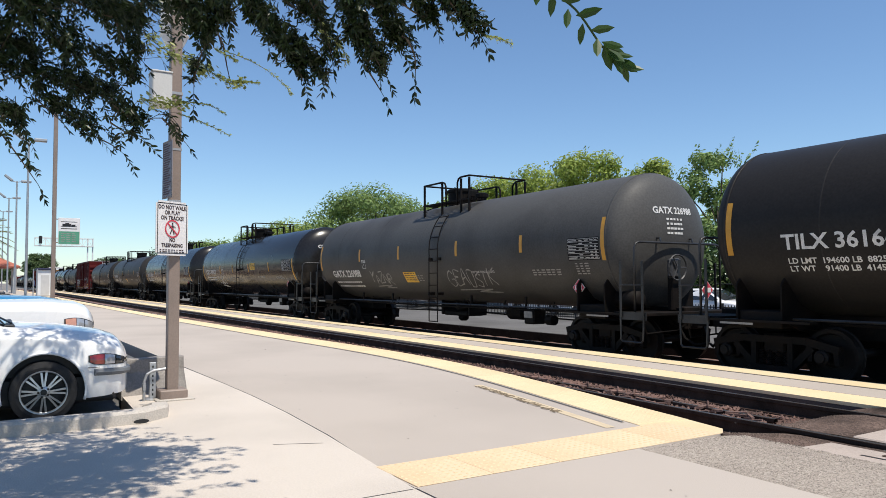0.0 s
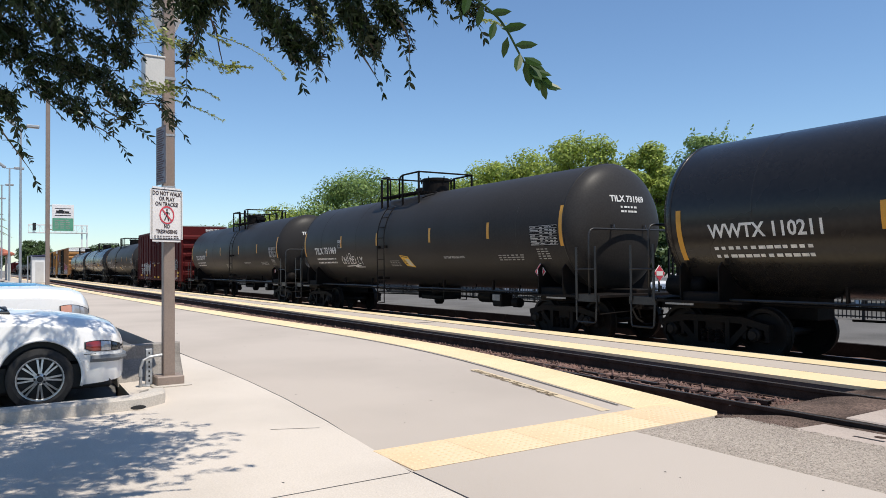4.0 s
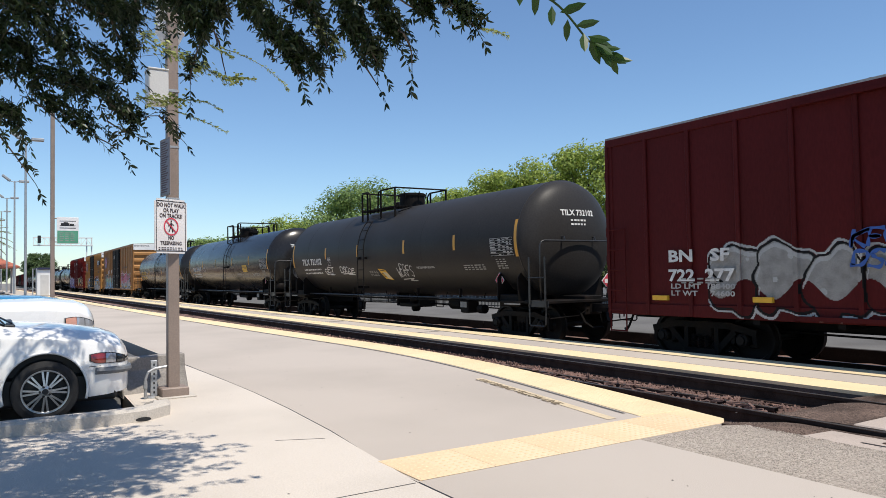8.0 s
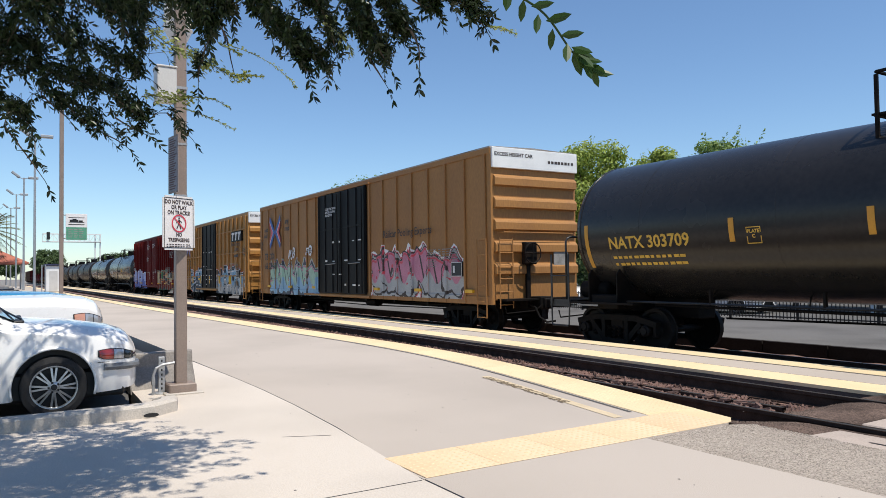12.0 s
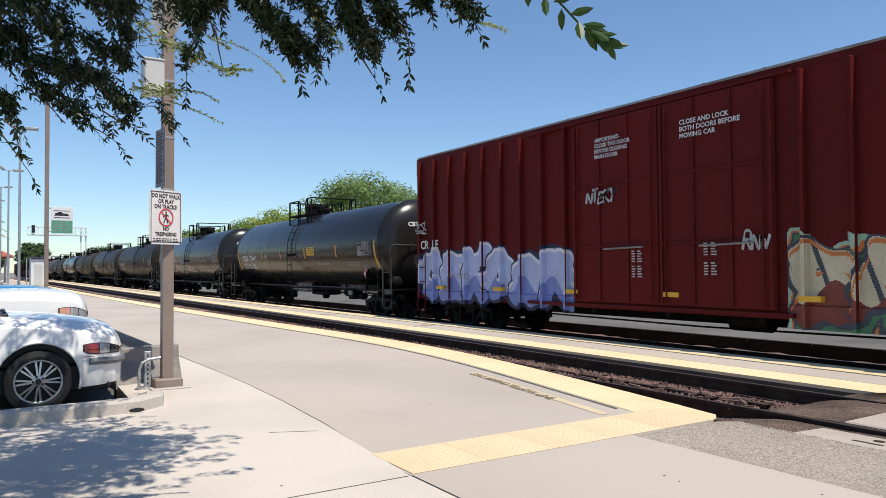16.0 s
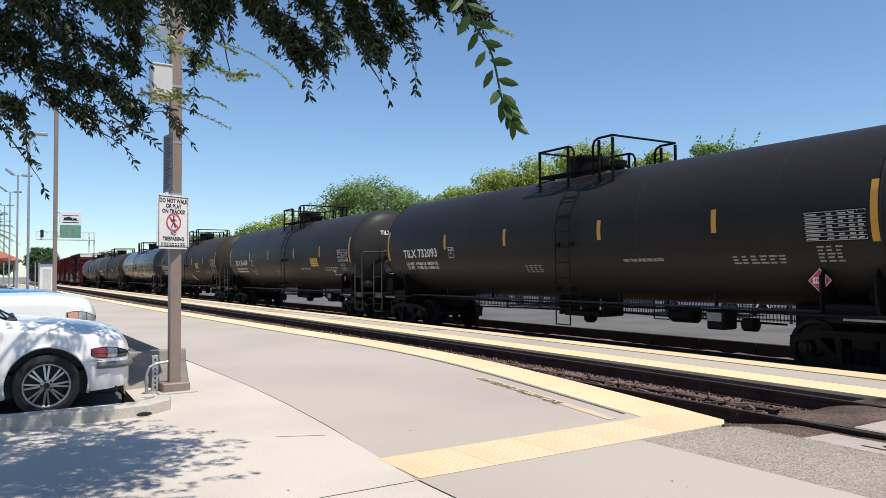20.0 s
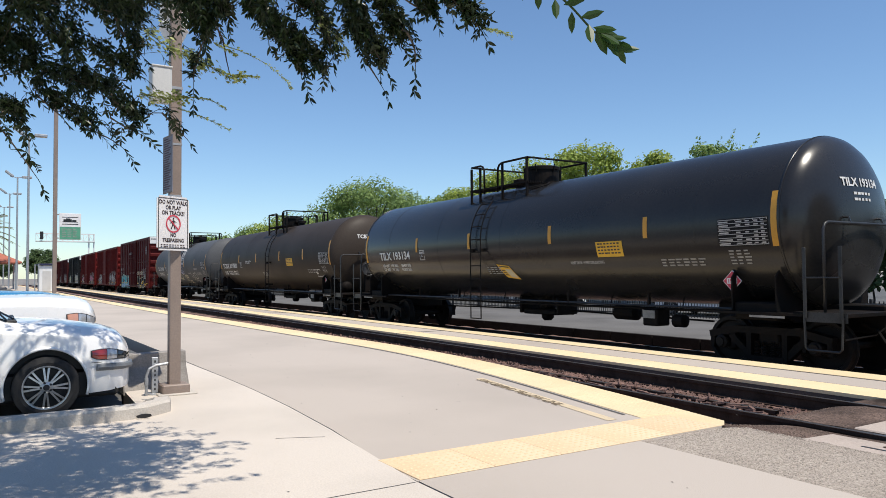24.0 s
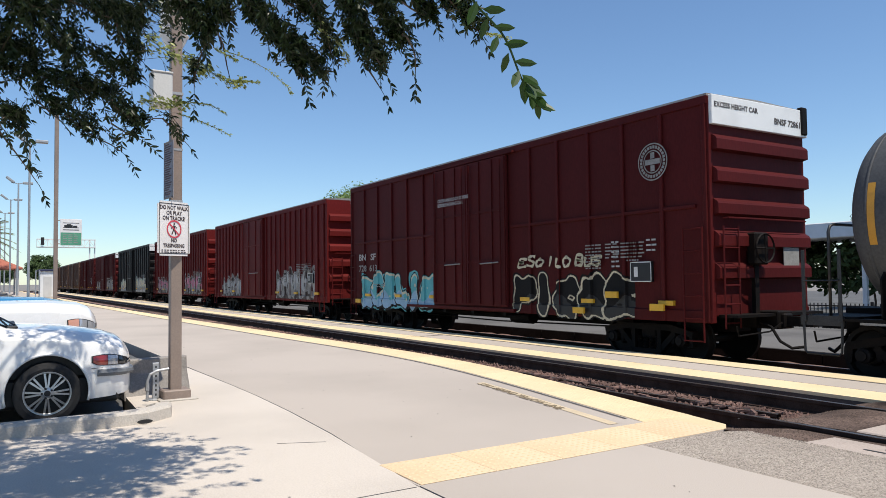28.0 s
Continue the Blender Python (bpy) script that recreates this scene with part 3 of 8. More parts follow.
def crossing():
    sheet("asphalt_apron", -4.13, 14, 4.36, 5.62, 110, 12, apron_z, "asph_old", "coarse weathered grey-brown asphalt apron beside the rails")
    sheet("asphalt_shoulder", -4.95, 14, 5.56, 6.63, 120, 10, lambda x, y: apron_z(x, y) - 0.004 + 0.02 * min(max((5.66 - y) / 0.1, -1), 0), "asph_red", "rust-stained asphalt shoulder along the rail")
    sheet("asphalt_infill", -5.2, 14, 6.77, 8.05, 130, 9, mound_z, "asph_red", "rust-stained asphalt between the rails of the crossing")
    sheet("asphalt_strip", -5.1, 14, 8.19, 8.79, 130, 5, mound_z, "asph_red", "rust-stained asphalt between the far rail and the island")
    for i in range(5):
        x0 = -3.66 + i * 2.45
        pan = thing("crossing_panel", "pale concrete crossing panel beside the rail with lifting slots", "crossing panel", group="crossing panels")
        pan.matrix_basis = pose(x0, 5.72, -0.082, -2.0, 0, 0)
        part("slab", boxm(0, 2.42, 0, 0.56, -0.14, 0.012, bev=0.012), "panel", pan)
        part("steel_edge", boxm(-0.015, 2.43, -0.016, -0.002, -0.14, 0.006), "ballast", pan)
        for sx in (0.42, 1.9):
            part("slot", boxm(sx, sx + 0.24, 0.24, 0.275, 0.005, 0.0145), "black", pan)
            part("lift_bolt", lathe(bmesh.new(), [(0.010, 0.04), (0.016, 0.045), (0.02, 0.02)], 10, "z", (sx + 0.14, 0.40, 0)), "rail", pan)
        mid = thing("crossing_panel", "pale concrete crossing panel between the rails", "crossing panel", group="crossing panels")
        mid.matrix_basis = pose(x0 - 0.1, 6.80, -0.125, 0, 0, 0)
        part("slab", boxm(0, 2.42, 0, 1.20, -0.1, 0.012, bev=0.012), "panel", mid)
        part("slot", boxm(0.45, 0.67, 0.5, 0.54, 0.005, 0.0145), "black", mid)


def far_side():
    tagged(part("far_platform", boxm(-190, 60, FAR0, FENCE_Y + 0.6, -0.64, FARZ), "asph_far"), "grey asphalt far platform behind the train", "platform", kind="structure")
    lip = thing("far_platform_kerb", "concrete kerb along the far platform, coloured dark for shade", "kerb", kind="structure")
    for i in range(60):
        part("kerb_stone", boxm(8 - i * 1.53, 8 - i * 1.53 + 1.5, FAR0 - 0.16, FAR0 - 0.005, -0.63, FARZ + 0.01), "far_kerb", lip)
    tagged(part("far_lot", boxm(-260, 120, FENCE_Y + 0.62, 75, -0.65, -0.40), "asphalt"), "asphalt lot behind the fence", "parking lot", kind="structure")


ground_sheet()
platform_slabs()
tactile_paving()
island()
tracks()
crossing()
far_side()


def loose_stones():
    """Grit and dry leaves scattered over the pavement."""
    rng = random.Random(77)
    vs, fs = [], []
    for _ in range(150):
        x, y = rng.uniform(-16, -0.5), rng.uniform(-0.6, 6.3)
        if y > 1.2 + 0.42 * (x + 16) * 0.55 + 4.0:
            continue
        r = rng.choice((0.004, 0.005, 0.006, 0.008, 0.012)) * rng.uniform(0.7, 1.3)
        k = len(vs)
        a0 = rng.uniform(0, 6.28)
        for i in range(6):
            q = a0 + i * 1.047
            vs.append((x + r * rng.uniform(0.7, 1.3) * math.cos(q), y + r * rng.uniform(0.6, 1.2) * math.sin(q), 0.001))
        vs.append((x, y, 0.002 + r * 0.3))
        fs += [(k + i, k + (i + 1) % 6, k + 6) for i in range(6)]
    me = bpy.data.meshes.new("grit")
    me.from_pydata(vs, [], fs)
    g = part("grit", me, "joint")
    tagged(g, "small dark grit and dry leaves scattered on concrete", "grit", "", "stuff")


loose_stones()


def apron_gravel():
    """Coarse stones that stand out of the worn asphalt apron, pale there and rust-brown on the shoulder and infill."""
    rng = random.Random(88)
    beds = {"gravel": ([], []), "gravel_red": ([], [])}
    for i in range(30000):
        x = rng.uniform(-4.9, 0.6) if i % 3 else rng.uniform(-4.9, -2.2)
        if i % 4:
            y = 4.40 + 1.32 * rng.random()
            if x < -4.13:
                continue
            z = apron_z(x, y)
        elif i % 8:
            y = rng.uniform(5.62, 6.6)
            if x < -4.2 and y < edge_y(x) + 0.05 or x > -3.66 and 5.68 < y < 6.3:
                continue
            z = apron_z(x, y) - 0.02
        else:
            y = rng.uniform(6.8, 8.0)
            if x > -3.8:
                continue
            z = mound_z(x, y)
        vs, fs = beds["gravel" if i % 4 else "gravel_red"]
        r = rng.uniform(0.005, 0.0105)
        k = len(vs)
        a0 = rng.uniform(0, 1.5)
        vs += [(x + r * rng.uniform(0.7, 1.3) * math.cos(a0 + q), y + r * rng.uniform(0.7, 1.3) * math.sin(a0 + q), z - 0.004) for q in (0, 1.26, 2.51, 3.77, 5.03)]
        vs += [(x + r * 0.45 * math.cos(a0 + q), y + r * 0.45 * math.sin(a0 + q), z + r * rng.uniform(0.2, 0.45)) for q in (0.5, 2.6, 4.7)]
        fs += [(k, k + 1, k + 5), (k + 1, k + 6, k + 5), (k + 1, k + 2, k + 6), (k + 2, k + 3, k + 6), (k + 3, k + 7, k + 6), (k + 3, k + 4, k + 7), (k + 4, k, k + 5), (k + 4, k + 5, k + 7), (k + 5, k + 6, k + 7)]
    for material, label in (("gravel", "coarse pale gravel standing out of worn asphalt"), ("gravel_red", "rust-brown gravel beside the rails")):
        me = bpy.data.meshes.new("apron_gravel")
        me.from_pydata(beds[material][0], [], beds[material][1])
        tagged(part("apron_gravel", me, material), label, "gravel", "", "stuff")


apron_gravel()


# ---- the train: each car's space has x along the train, -y towards the watcher, z up from the rail ----
TR, TZ = 1.50, 2.58            # tank radius, height of its axis over the rail
CYL, HEAD = 7.72, 0.60         # half length of the straight shell, bulge of a head
HALF_TANK = 9.2                # coupler to centre


def tank_side(x, z):
    """A point on the near side of the shell, a few millimetres proud."""
    d = z - TZ
    return (x, -math.sqrt(max(TR * TR - d * d, 0.0)) - 0.006, z)


def tank_head(y, z):
    q = max(1 - (y * y + (z - TZ) ** 2) / (TR * TR), 0)
    return (CYL + HEAD * math.sqrt(q) + 0.008, y, z)


def truck(parent, x):
    """A two-axle freight truck."""
    for sy in (-1, 1):
        y = sy * 0.99
        bm = bmesh.new()
        def bar(p, q, w0, w1, d):
            dx, dz = q[0] - p[0], q[1] - p[1]
            ln = math.hypot(dx, dz)
            nx, nz = -dz / ln, dx / ln
            c = [(p[0] + nx * w0, p[1] + nz * w0), (q[0] + nx * w1, q[1] + nz * w1), (q[0] - nx * w1, q[1] - nz * w1), (p[0] - nx * w0, p[1] - nz * w0)]
            a = [bm.verts.new((u, y - d, w)) for u, w in c]
            b = [bm.verts.new((u, y + d, w)) for u, w in c]
            bm.faces.new(a), bm.faces.new(b[::-1])
            for i in range(4):
                bm.faces.new((a[i], b[i], b[(i + 1) % 4], a[(i + 1) % 4]))
        bar((-0.62, 0.70), (0.62, 0.70), 0.06, 0.06, 0.08)
        bar((-0.32, 0.20), (0.32, 0.20), 0.055, 0.055, 0.09)
        for q in (-1, 1):
            bar((q * 0.60, 0.70), (q * 1.16, 0.585), 0.065, 0.06, 0.075)
            bar((q * 0.72, 0.60), (q * 0.30, 0.20), 0.055, 0.06, 0.07)
            bar((q * 0.34, 0.18), (q * 0.34, 0.70), 0.045, 0.05, 0.085)
            bar((q * 1.10, 0.60), (q * 1.12, 0.34), 0.05, 0.035, 0.06)
            bar((q * 0.68, 0.62), (q * 0.67, 0.38), 0.05, 0.035, 0.06)
        bmesh.ops.recalc_face_normals(bm, faces=bm.faces[:])
        TRK.setdefault(("frame", sy), finish(bm, "side_frame")) if ("frame", sy) not in TRK else bm.free()
        part("side_frame", TRK[("frame", sy)], "steel", parent, at=(x, 0, 0))
        if sy < 0:
            if "spring" not in TRK:
                prof = []
                for k in range(9):
                    prof += [(0.25 + k * 0.03, 0.045), (0.265 + k * 0.03, 0.068)]
                TRK["spring"] = finish(lathe(bmesh.new(), prof, 7, "z", (0, y + 0.02, 0)), "spring")
                for q in (-1, 1):
                    TRK[("shoe", q)] = finish(tubem([(q * 0.42, y * 0.94, 0.42), (q * 0.60, y * 0.80, 0.30)], 0.03, 6), "brake_shoe")
            for u in (-0.24, -0.08, 0.08, 0.24):
                part("spring", TRK["spring"], "wheel", parent, at=(x + u, 0, 0))
            for q in (-1, 1):
                part("brake_shoe", TRK[("shoe", q)], "wheel", parent, at=(x, 0, 0))
        for u in (-0.889, 0.889):
            if ("bearing", sy) not in TRK:
                bm = lathe(bmesh.new(), [(sy * 0.90, 0.10), (sy * 1.06, 0.125), (sy * 1.10, 0.12), (sy * 1.12, 0.085), (sy * 1.15, 0.08), (sy * 1.152, 0.03)], 14, "y")
                TRK[("bearing", sy)] = finish(bm, "bearing_cap")
            part("bearing_cap", TRK[("bearing", sy)], "wheel", parent, at=(x + u, 0, 0.457))
    if "bolster" not in TRK:
        TRK["bolster"] = finish(boxm(-0.2, 0.2, -1.0, 1.0, 0.45, 0.80, bev=0.03), "bolster")
        bm = bmesh.new()
        for sy in (-1, 1):
            lathe(bm, [(sy * 0.68, 0.20), (sy * 0.685, 0.36), (sy * 0.66, 0.40), (sy * 0.655, 0.484), (sy * 0.68, 0.484), (sy * 0.69, 0.457), (sy * 0.81, 0.45), (sy * 0.81, 0.385), (sy * 0.75, 0.36), (sy * 0.76, 0.18), (sy * 0.83, 0.14)], 28, "y")
        lathe(bm, [(-0.95, 0.075), (0.95, 0.075)], 10, "y")
        TRK["wheelset"] = finish(bm, "wheelset")
    part("bolster", TRK["bolster"], "steel", parent, at=(x, 0, 0))
    for u in (-0.889, 0.889):
        part("wheelset", TRK["wheelset"], "wheel", parent, at=(x + u, 0, 0.457))


TRK = {}


def coupler(parent, x, s):
    """Draft sill end, coupler, hose and cut lever at the end x, facing s."""
    if ("cp", s) not in TRK:
        bm = boxm(-0.13, 0.13, -0.13, 0.13, -0.14, 0.14, bev=0.03)
        box(bm, s * 0.13 if s > 0 else -0.62, 0.62 if s > 0 else -0.13, -0.08, 0.08, -0.09, 0.09)
        TRK[("cp", s)] = finish(bm, "coupler")
        TRK[("hose", s)] = finish(tubem([(-s * 0.25, -0.35, -0.02), (0, -0.36, -0.1), (s * 0.15, -0.34, -0.35), (s * 0.32, -0.25, -0.47), (s * 0.5, -0.1, -0.44)], 0.028, 6), "brake_hose")
        TRK[("lever", s)] = finish(tubem([(0, -1.35, -0.05), (0, -1.3, -0.22), (0, -0.4, -0.18), (s * 0.12, -0.2, -0.02)], 0.017, 5), "cut_lever")
    for k in ("cp", "hose", "lever"):
        part({"cp": "coupler", "hose": "brake_hose", "lever": "cut_lever"}[k], TRK[(k, s)], "steel", parent, at=(x - s * 0.55, 0, 0.87))


def tank_car(shift=0.0, flip=1):
    """A tank car; shift moves its top fittings and ladder along the shell, flip mirrors them end for end."""
    car = thing("tank_car", "black railway tank car with amber reflectors", "tank car", group="freight train")
    prof = [(-CYL - HEAD * math.cos(a), max(TR * math.sin(a), 0.02)) for a in (0.02, 0.15, 0.32, 0.5, 0.7, 0.9, 1.1, 1.3, 1.45)] + [(-CYL, TR)]
    prof = prof + [(-a, r) for a, r in prof[::-1]]
    part("tank_shell", lathe(bmesh.new(), prof, 72, "x", (0, 0, TZ)), "tank", car, smooth=True)
    for x in (-6.0, -3.0, 0.02, 3.0, 6.03):
        part("weld_seam", lathe(bmesh.new(), [(x - 0.012, TR + 0.001), (x - 0.008, TR + 0.003), (x + 0.008, TR + 0.003), (x + 0.012, TR + 0.001)], 72, "x", (0, 0, TZ), caps=False), "tank", car)
    TC = 7.16                       # truck centre
    for s in (-1, 1):
        part("head_seam", lathe(bmesh.new(), [(s * CYL - 0.02, TR + 0.002), (s * CYL - 0.02, TR + 0.010), (s * CYL + 0.02, TR + 0.008), (s * CYL + 0.02, TR)], 72, "x", (0, 0, TZ), caps=False), "tank", car, smooth=True)
        part("stub_sill", boxm(min(s * 5.6, s * 8.75), max(s * 5.6, s * 8.75), -0.28, 0.28, 0.70, 1.16, bev=0.02), "steel", car)
        bm = bmesh.new()
        for u in (-0.42, 0.42):
            pts = [(-1.40, 1.06), (-1.40, 1.62), (-1.30, 1.74), (-0.9, 1.32), (-0.3, 1.08), (0.3, 1.08), (0.9, 1.32), (1.30, 1.74), (1.40, 1.62), (1.40, 1.06), (0.9, 0.86), (-0.9, 0.86)]
            a = [bm.verts.new((s * TC + u - 0.015, y, z)) for y, z in pts]
            b = [bm.verts.new((s * TC + u + 0.015, y, z)) for y, z in pts]
            bm.faces.new(a), bm.faces.new(b[::-1])
            for i in range(len(pts)):
                bm.faces.new((a[i], b[i], b[(i + 1) % len(pts)], a[(i + 1) % len(pts)]))
        part("saddle", bm, "steel", car)
        part("bolster_web", boxm(s * TC - 0.40, s * TC + 0.40, -1.36, 1.36, 0.90, 1.20, bev=0.02), "steel", car)
        # end deck, crosswise rail, step posts
        part("end_sill", boxm(min(s * 7.9, s * 8.80), max(s * 7.9, s * 8.80), -1.45, 1.45, 1.00, 1.07, bev=0.01), "steel", car)
        part("deck_edge", boxm(min(s * 8.1, s * 8.80), max(s * 8.1, s * 8.80), -1.47, -1.452, 0.92, 1.075), "railpaint", car)
        part("running_board", boxm(min(s * 6.2, s * 8.1), max(s * 6.2, s * 8.1), -1.50, -1.26, 1.00, 1.04), "steel", car)
        part("end_rail", tubem([(s * 8.38, -1.34, 1.05), (s * 8.38, -1.34, 2.38), (s * 8.38, -1.29, 2.47), (s * 8.38, -1.20, 2.50), (s * 8.38, 1.20, 2.50), (s * 8.38, 1.29, 2.47), (s * 8.38, 1.34, 2.38), (s * 8.38, 1.34, 1.05)], 0.024, 7), "railpaint", car, smooth=True)
        for y in (-0.55, 0.45):
            part("rail_stay", tubem([(s * 8.38, y, 2.50), (s * 8.35, y, 2.60), (s * 8.16, y, 2.62)], 0.022, 5), "railpaint", car)
        for sy in (-1, 1):
            for x in (8.14, 8.72):
                part("step_post", boxm(s * x - 0.028, s * x + 0.028, sy * 1.49 - 0.012, sy * 1.49 + 0.012, 0.98, 2.10, bev=0.005), "railpaint", car)
            part("grab_iron", tubem([(s * 8.72, sy * 1.49, 1.62), (s * 8.72, sy * 1.53, 1.62), (s * 8.14, sy * 1.53, 1.62), (s * 8.14, sy * 1.49, 1.62)], 0.013, 5), "railpaint", car)
            part("step", tubem([(s * 8.12, sy * 1.48, 1.0), (s * 8.14, sy * 1.49, 0.52), (s * 8.18, sy * 1.49, 0.48), (s * 8.68, sy * 1.49, 0.48), (s * 8.72, sy * 1.49, 0.52), (s * 8.74, sy * 1.48, 1.0)], 0.020, 5), "railpaint", car)
        part("shoe_print", bars([(s * 7.5 - 0.35, s * 7.5 + 0.3, 0.955, 0.99)], lambda x, z: (x, -1.506, z)), "grime", car)
        truck(car, s * TC)
        coupler(car, s * HALF_TANK, s)
    # brake wheel, chain and cylinder at one end
    e = flip
    bw = lathe(bmesh.new(), [(0, 0.27), (0.02, 0.285), (0.04, 0.27), (0.02, 0.25)], 18, "x", (e * 8.56, -0.28, 1.98), caps=False)
    for a in range(3):
        c = a * 2.09
        tube(bw, [(e * 8.58, -0.28, 1.98), (e * 8.58, -0.28 + 0.26 * math.cos(c), 1.98 + 0.26 * math.sin(c))], 0.017, 5)
    part("brake_wheel", bw, "wheelgrey", car)
    part("brake_stand", boxm(e * 8.46 - 0.07, e * 8.46 + 0.07, -0.40, -0.16, 1.07, 2.06, bev=0.03), "steel", car)
    part("brake_gearbox", boxm(e * 8.50 - 0.09, e * 8.50 + 0.05, -0.45, -0.10, 1.75, 2.18, bev=0.05), "wheelgrey", car)
    part("air_reservoir", lathe(bmesh.new(), [(-0.42, 0.05), (-0.40, 0.19), (0.40, 0.19), (0.42, 0.05)], 16, "x", (e * 7.75, -0.95, 1.30)), "steel", car, smooth=True)
    # pipes and gear under the shell
    pipe = tubem([(-6.4, -0.62, 0.98), (-1, -0.62, 0.95), (6.4, -0.62, 0.98)], 0.03, 6)
    for x in (-5, -3, -1, 1, 3, 5):
        tube(pipe, [(x, -0.62, 0.96), (x, -0.55, 1.2)], 0.014, 4)
    part("brake_pipe", pipe, "steel", car)
    part("brake_rod", tubem([(-5.2, 0.1, 0.72), (0.4, 0.15, 0.78), (5.2, 0.1, 0.72)], 0.022, 5), "steel", car)
    part("side_pipe", tubem([(-6.7, -1.14, 1.06), (6.7, -1.14, 1.06)], 0.024, 5), "railpaint", car)
    for k, x in enumerate((-4.6, -2.4, 2.2, 4.6)):
        part("pipe_hanger", boxm(x - 0.02, x + 0.02, -1.16, -1.10, 1.04, 1.32), "steel", car)
    part("brake_cylinder", lathe(bmesh.new(), [(2.9, 0.05), (2.92, 0.17), (3.5, 0.17), (3.55, 0.06)], 14, "x", (0, -0.3, 0.84)), "steel", car)
    part("valve_box", boxm(4.15, 4.55, -0.85, -0.45, 0.62, 0.98, bev=0.03), "steel", car)
    part("valve_plate", boxm(4.18, 4.50, -0.868, -0.852, 0.78, 0.94), "grime", car)
    part("relay_valve", lathe(bmesh.new(), [(-0.14, 0.04), (-0.12, 0.13), (0.12, 0.13), (0.14, 0.04)], 10, "x", (4.95, -0.62, 0.74)), "steel", car)
    out = lathe(bmesh.new(), [(0.50, 0.10), (0.57, 0.16), (0.75, 0.16), (0.85, 0.22), (1.1, 0.24)], 14, "z", (0.1, 0, 0))
    box(out, -0.55, 0.75, -0.30, 0.30, 0.66, 0.80, bev=0.03)
    part("bottom_outlet", out, "steel", car)
    for q in (-1, 1):
        part("skid_brace", boxm(0.1 + q * 0.75 - 0.05, 0.1 + q * 0.75 + 0.05, -0.32, 0.32, 0.68, 1.12, bev=0.02), "steel", car)
    # top fittings: lid housing, valves, walkway, railings with a gap over the ladder
    top = TZ + TR
    def X(x):
        return flip * x + shift
    part("manway_housing", lathe(bmesh.new(), [(top - 0.12, 0.44), (top + 0.36, 0.44), (top + 0.37, 0.47), (top + 0.44, 0.47), (top + 0.47, 0.42), (top + 0.49, 0.1)], 28, "z", (X(0.05), 0, 0)), "steel", car)
    part("lid_latch", boxm(X(0.62) - 0.08, X(0.62) + 0.08, -0.12, 0.12, top + 0.18, top + 0.38, bev=0.02), "steel", car)
    for k in range(6):
        c = k * 1.047
        part("eye_bolt", tubem([(X(0.05) + 0.46 * math.cos(c), 0.46 * math.sin(c), top + 0.30), (X(0.05) + 0.50 * math.cos(c), 0.50 * math.sin(c), top + 0.50)], 0.020, 5), "steel", car)
    part("relief_valve", lathe(bmesh.new(), [(top - 0.05, 0.14), (top + 0.12, 0.14), (top + 0.14, 0.2), (top + 0.24, 0.2), (top + 0.28, 0.08)], 14, "z", (X(1.05), 0.05, 0)), "steel", car)
    x0, x1 = sorted((X(-0.62), X(2.0)))
    for y0, y1 in ((-1.0, -0.56), (0.56, 1.0)):
        plat = bmesh.new()
        for k in range(9):
            yy = y0 + (y1 - y0) * k / 8
            box(plat, x0, x1, yy - 0.012, yy + 0.012, top - 0.05, top - 0.015)
        for q in range(6):
            x = x0 + (x1 - x0) * (0.02 + 0.96 * q / 5)
            box(plat, x - 0.02, x + 0.02, y0, y1, top - 0.07, top - 0.05)
        part("walkway_grating", plat, "steel", car)
    h = top + 0.58
    for y in (-1.0, 1.0):
        long_ = tubem([(X(-0.58), y, h), (X(0.50), y, h), (X(0.62), y, h - 0.04), (X(0.68), y, h - 0.14), (X(0.70), y, top - 0.18)], 0.028, 6)
        part("guard_rail", long_, "steel", car, smooth=True)
        short = tubem([(X(1.30), y, top - 0.18), (X(1.31), y, h - 0.10), (X(1.37), y, h), (X(1.48), y, h + 0.04), (X(1.92), y, h + 0.04)], 0.028, 6)
        part("guard_rail", short, "steel", car, smooth=True)
        for x in (-0.55, 0.48, 1.50, 1.92):
            part("rail_post", boxm(X(x) - 0.026, X(x) + 0.026, y - 0.03, y + 0.03, top - 0.46, h, bev=0.006), "steel", car)
    for x, z in ((-0.58, h), (1.92, h + 0.04)):
        part("cross_rail", tubem([(X(x), -1.0, z), (X(x), 1.0, z)], 0.028, 6), "steel", car)
    part("toe_loop", tubem([(X(-0.58), -0.9, top - 0.24), (X(-0.85), -0.86, top - 0.20), (X(-0.95), -0.7, top - 0.14), (X(-0.85), -0.52, top - 0.06), (X(-0.58), -0.5, top - 0.05)], 0.018, 5), "steel", car)
    for s in (-1, 1):
        angs = [0.72 - 0.1 * i for i in range(9)]
        arc = [(s * (TR + 0.09) * math.cos(a), TZ + (TR + 0.09) * math.sin(a)) for a in angs]
        line = arc + [(s * (TR + 0.09), z) for z in (2.3, 1.9, 1.5, 1.1, 0.7, 0.55)]
        a, b = X(0.68), X(1.15)
        lad = bmesh.new()
        for x in (a, b):
            tube(lad, [(x, y, z) for y, z in line], 0.017, 5)
        lens = [0.0]
        for p, q in zip(line, line[1:]):
            lens.append(lens[-1] + math.hypot(q[0] - p[0], q[1] - p[1]))
        for i in range(10):
            d = 0.05 + i * (lens[-1] - 0.06) / 9
            y, z = float(np.interp(d, lens, [p[0] for p in line])), float(np.interp(d, lens, [p[1] for p in line]))
            tube(lad, [(a, y, z), (b, y, z)], 0.015, 5)
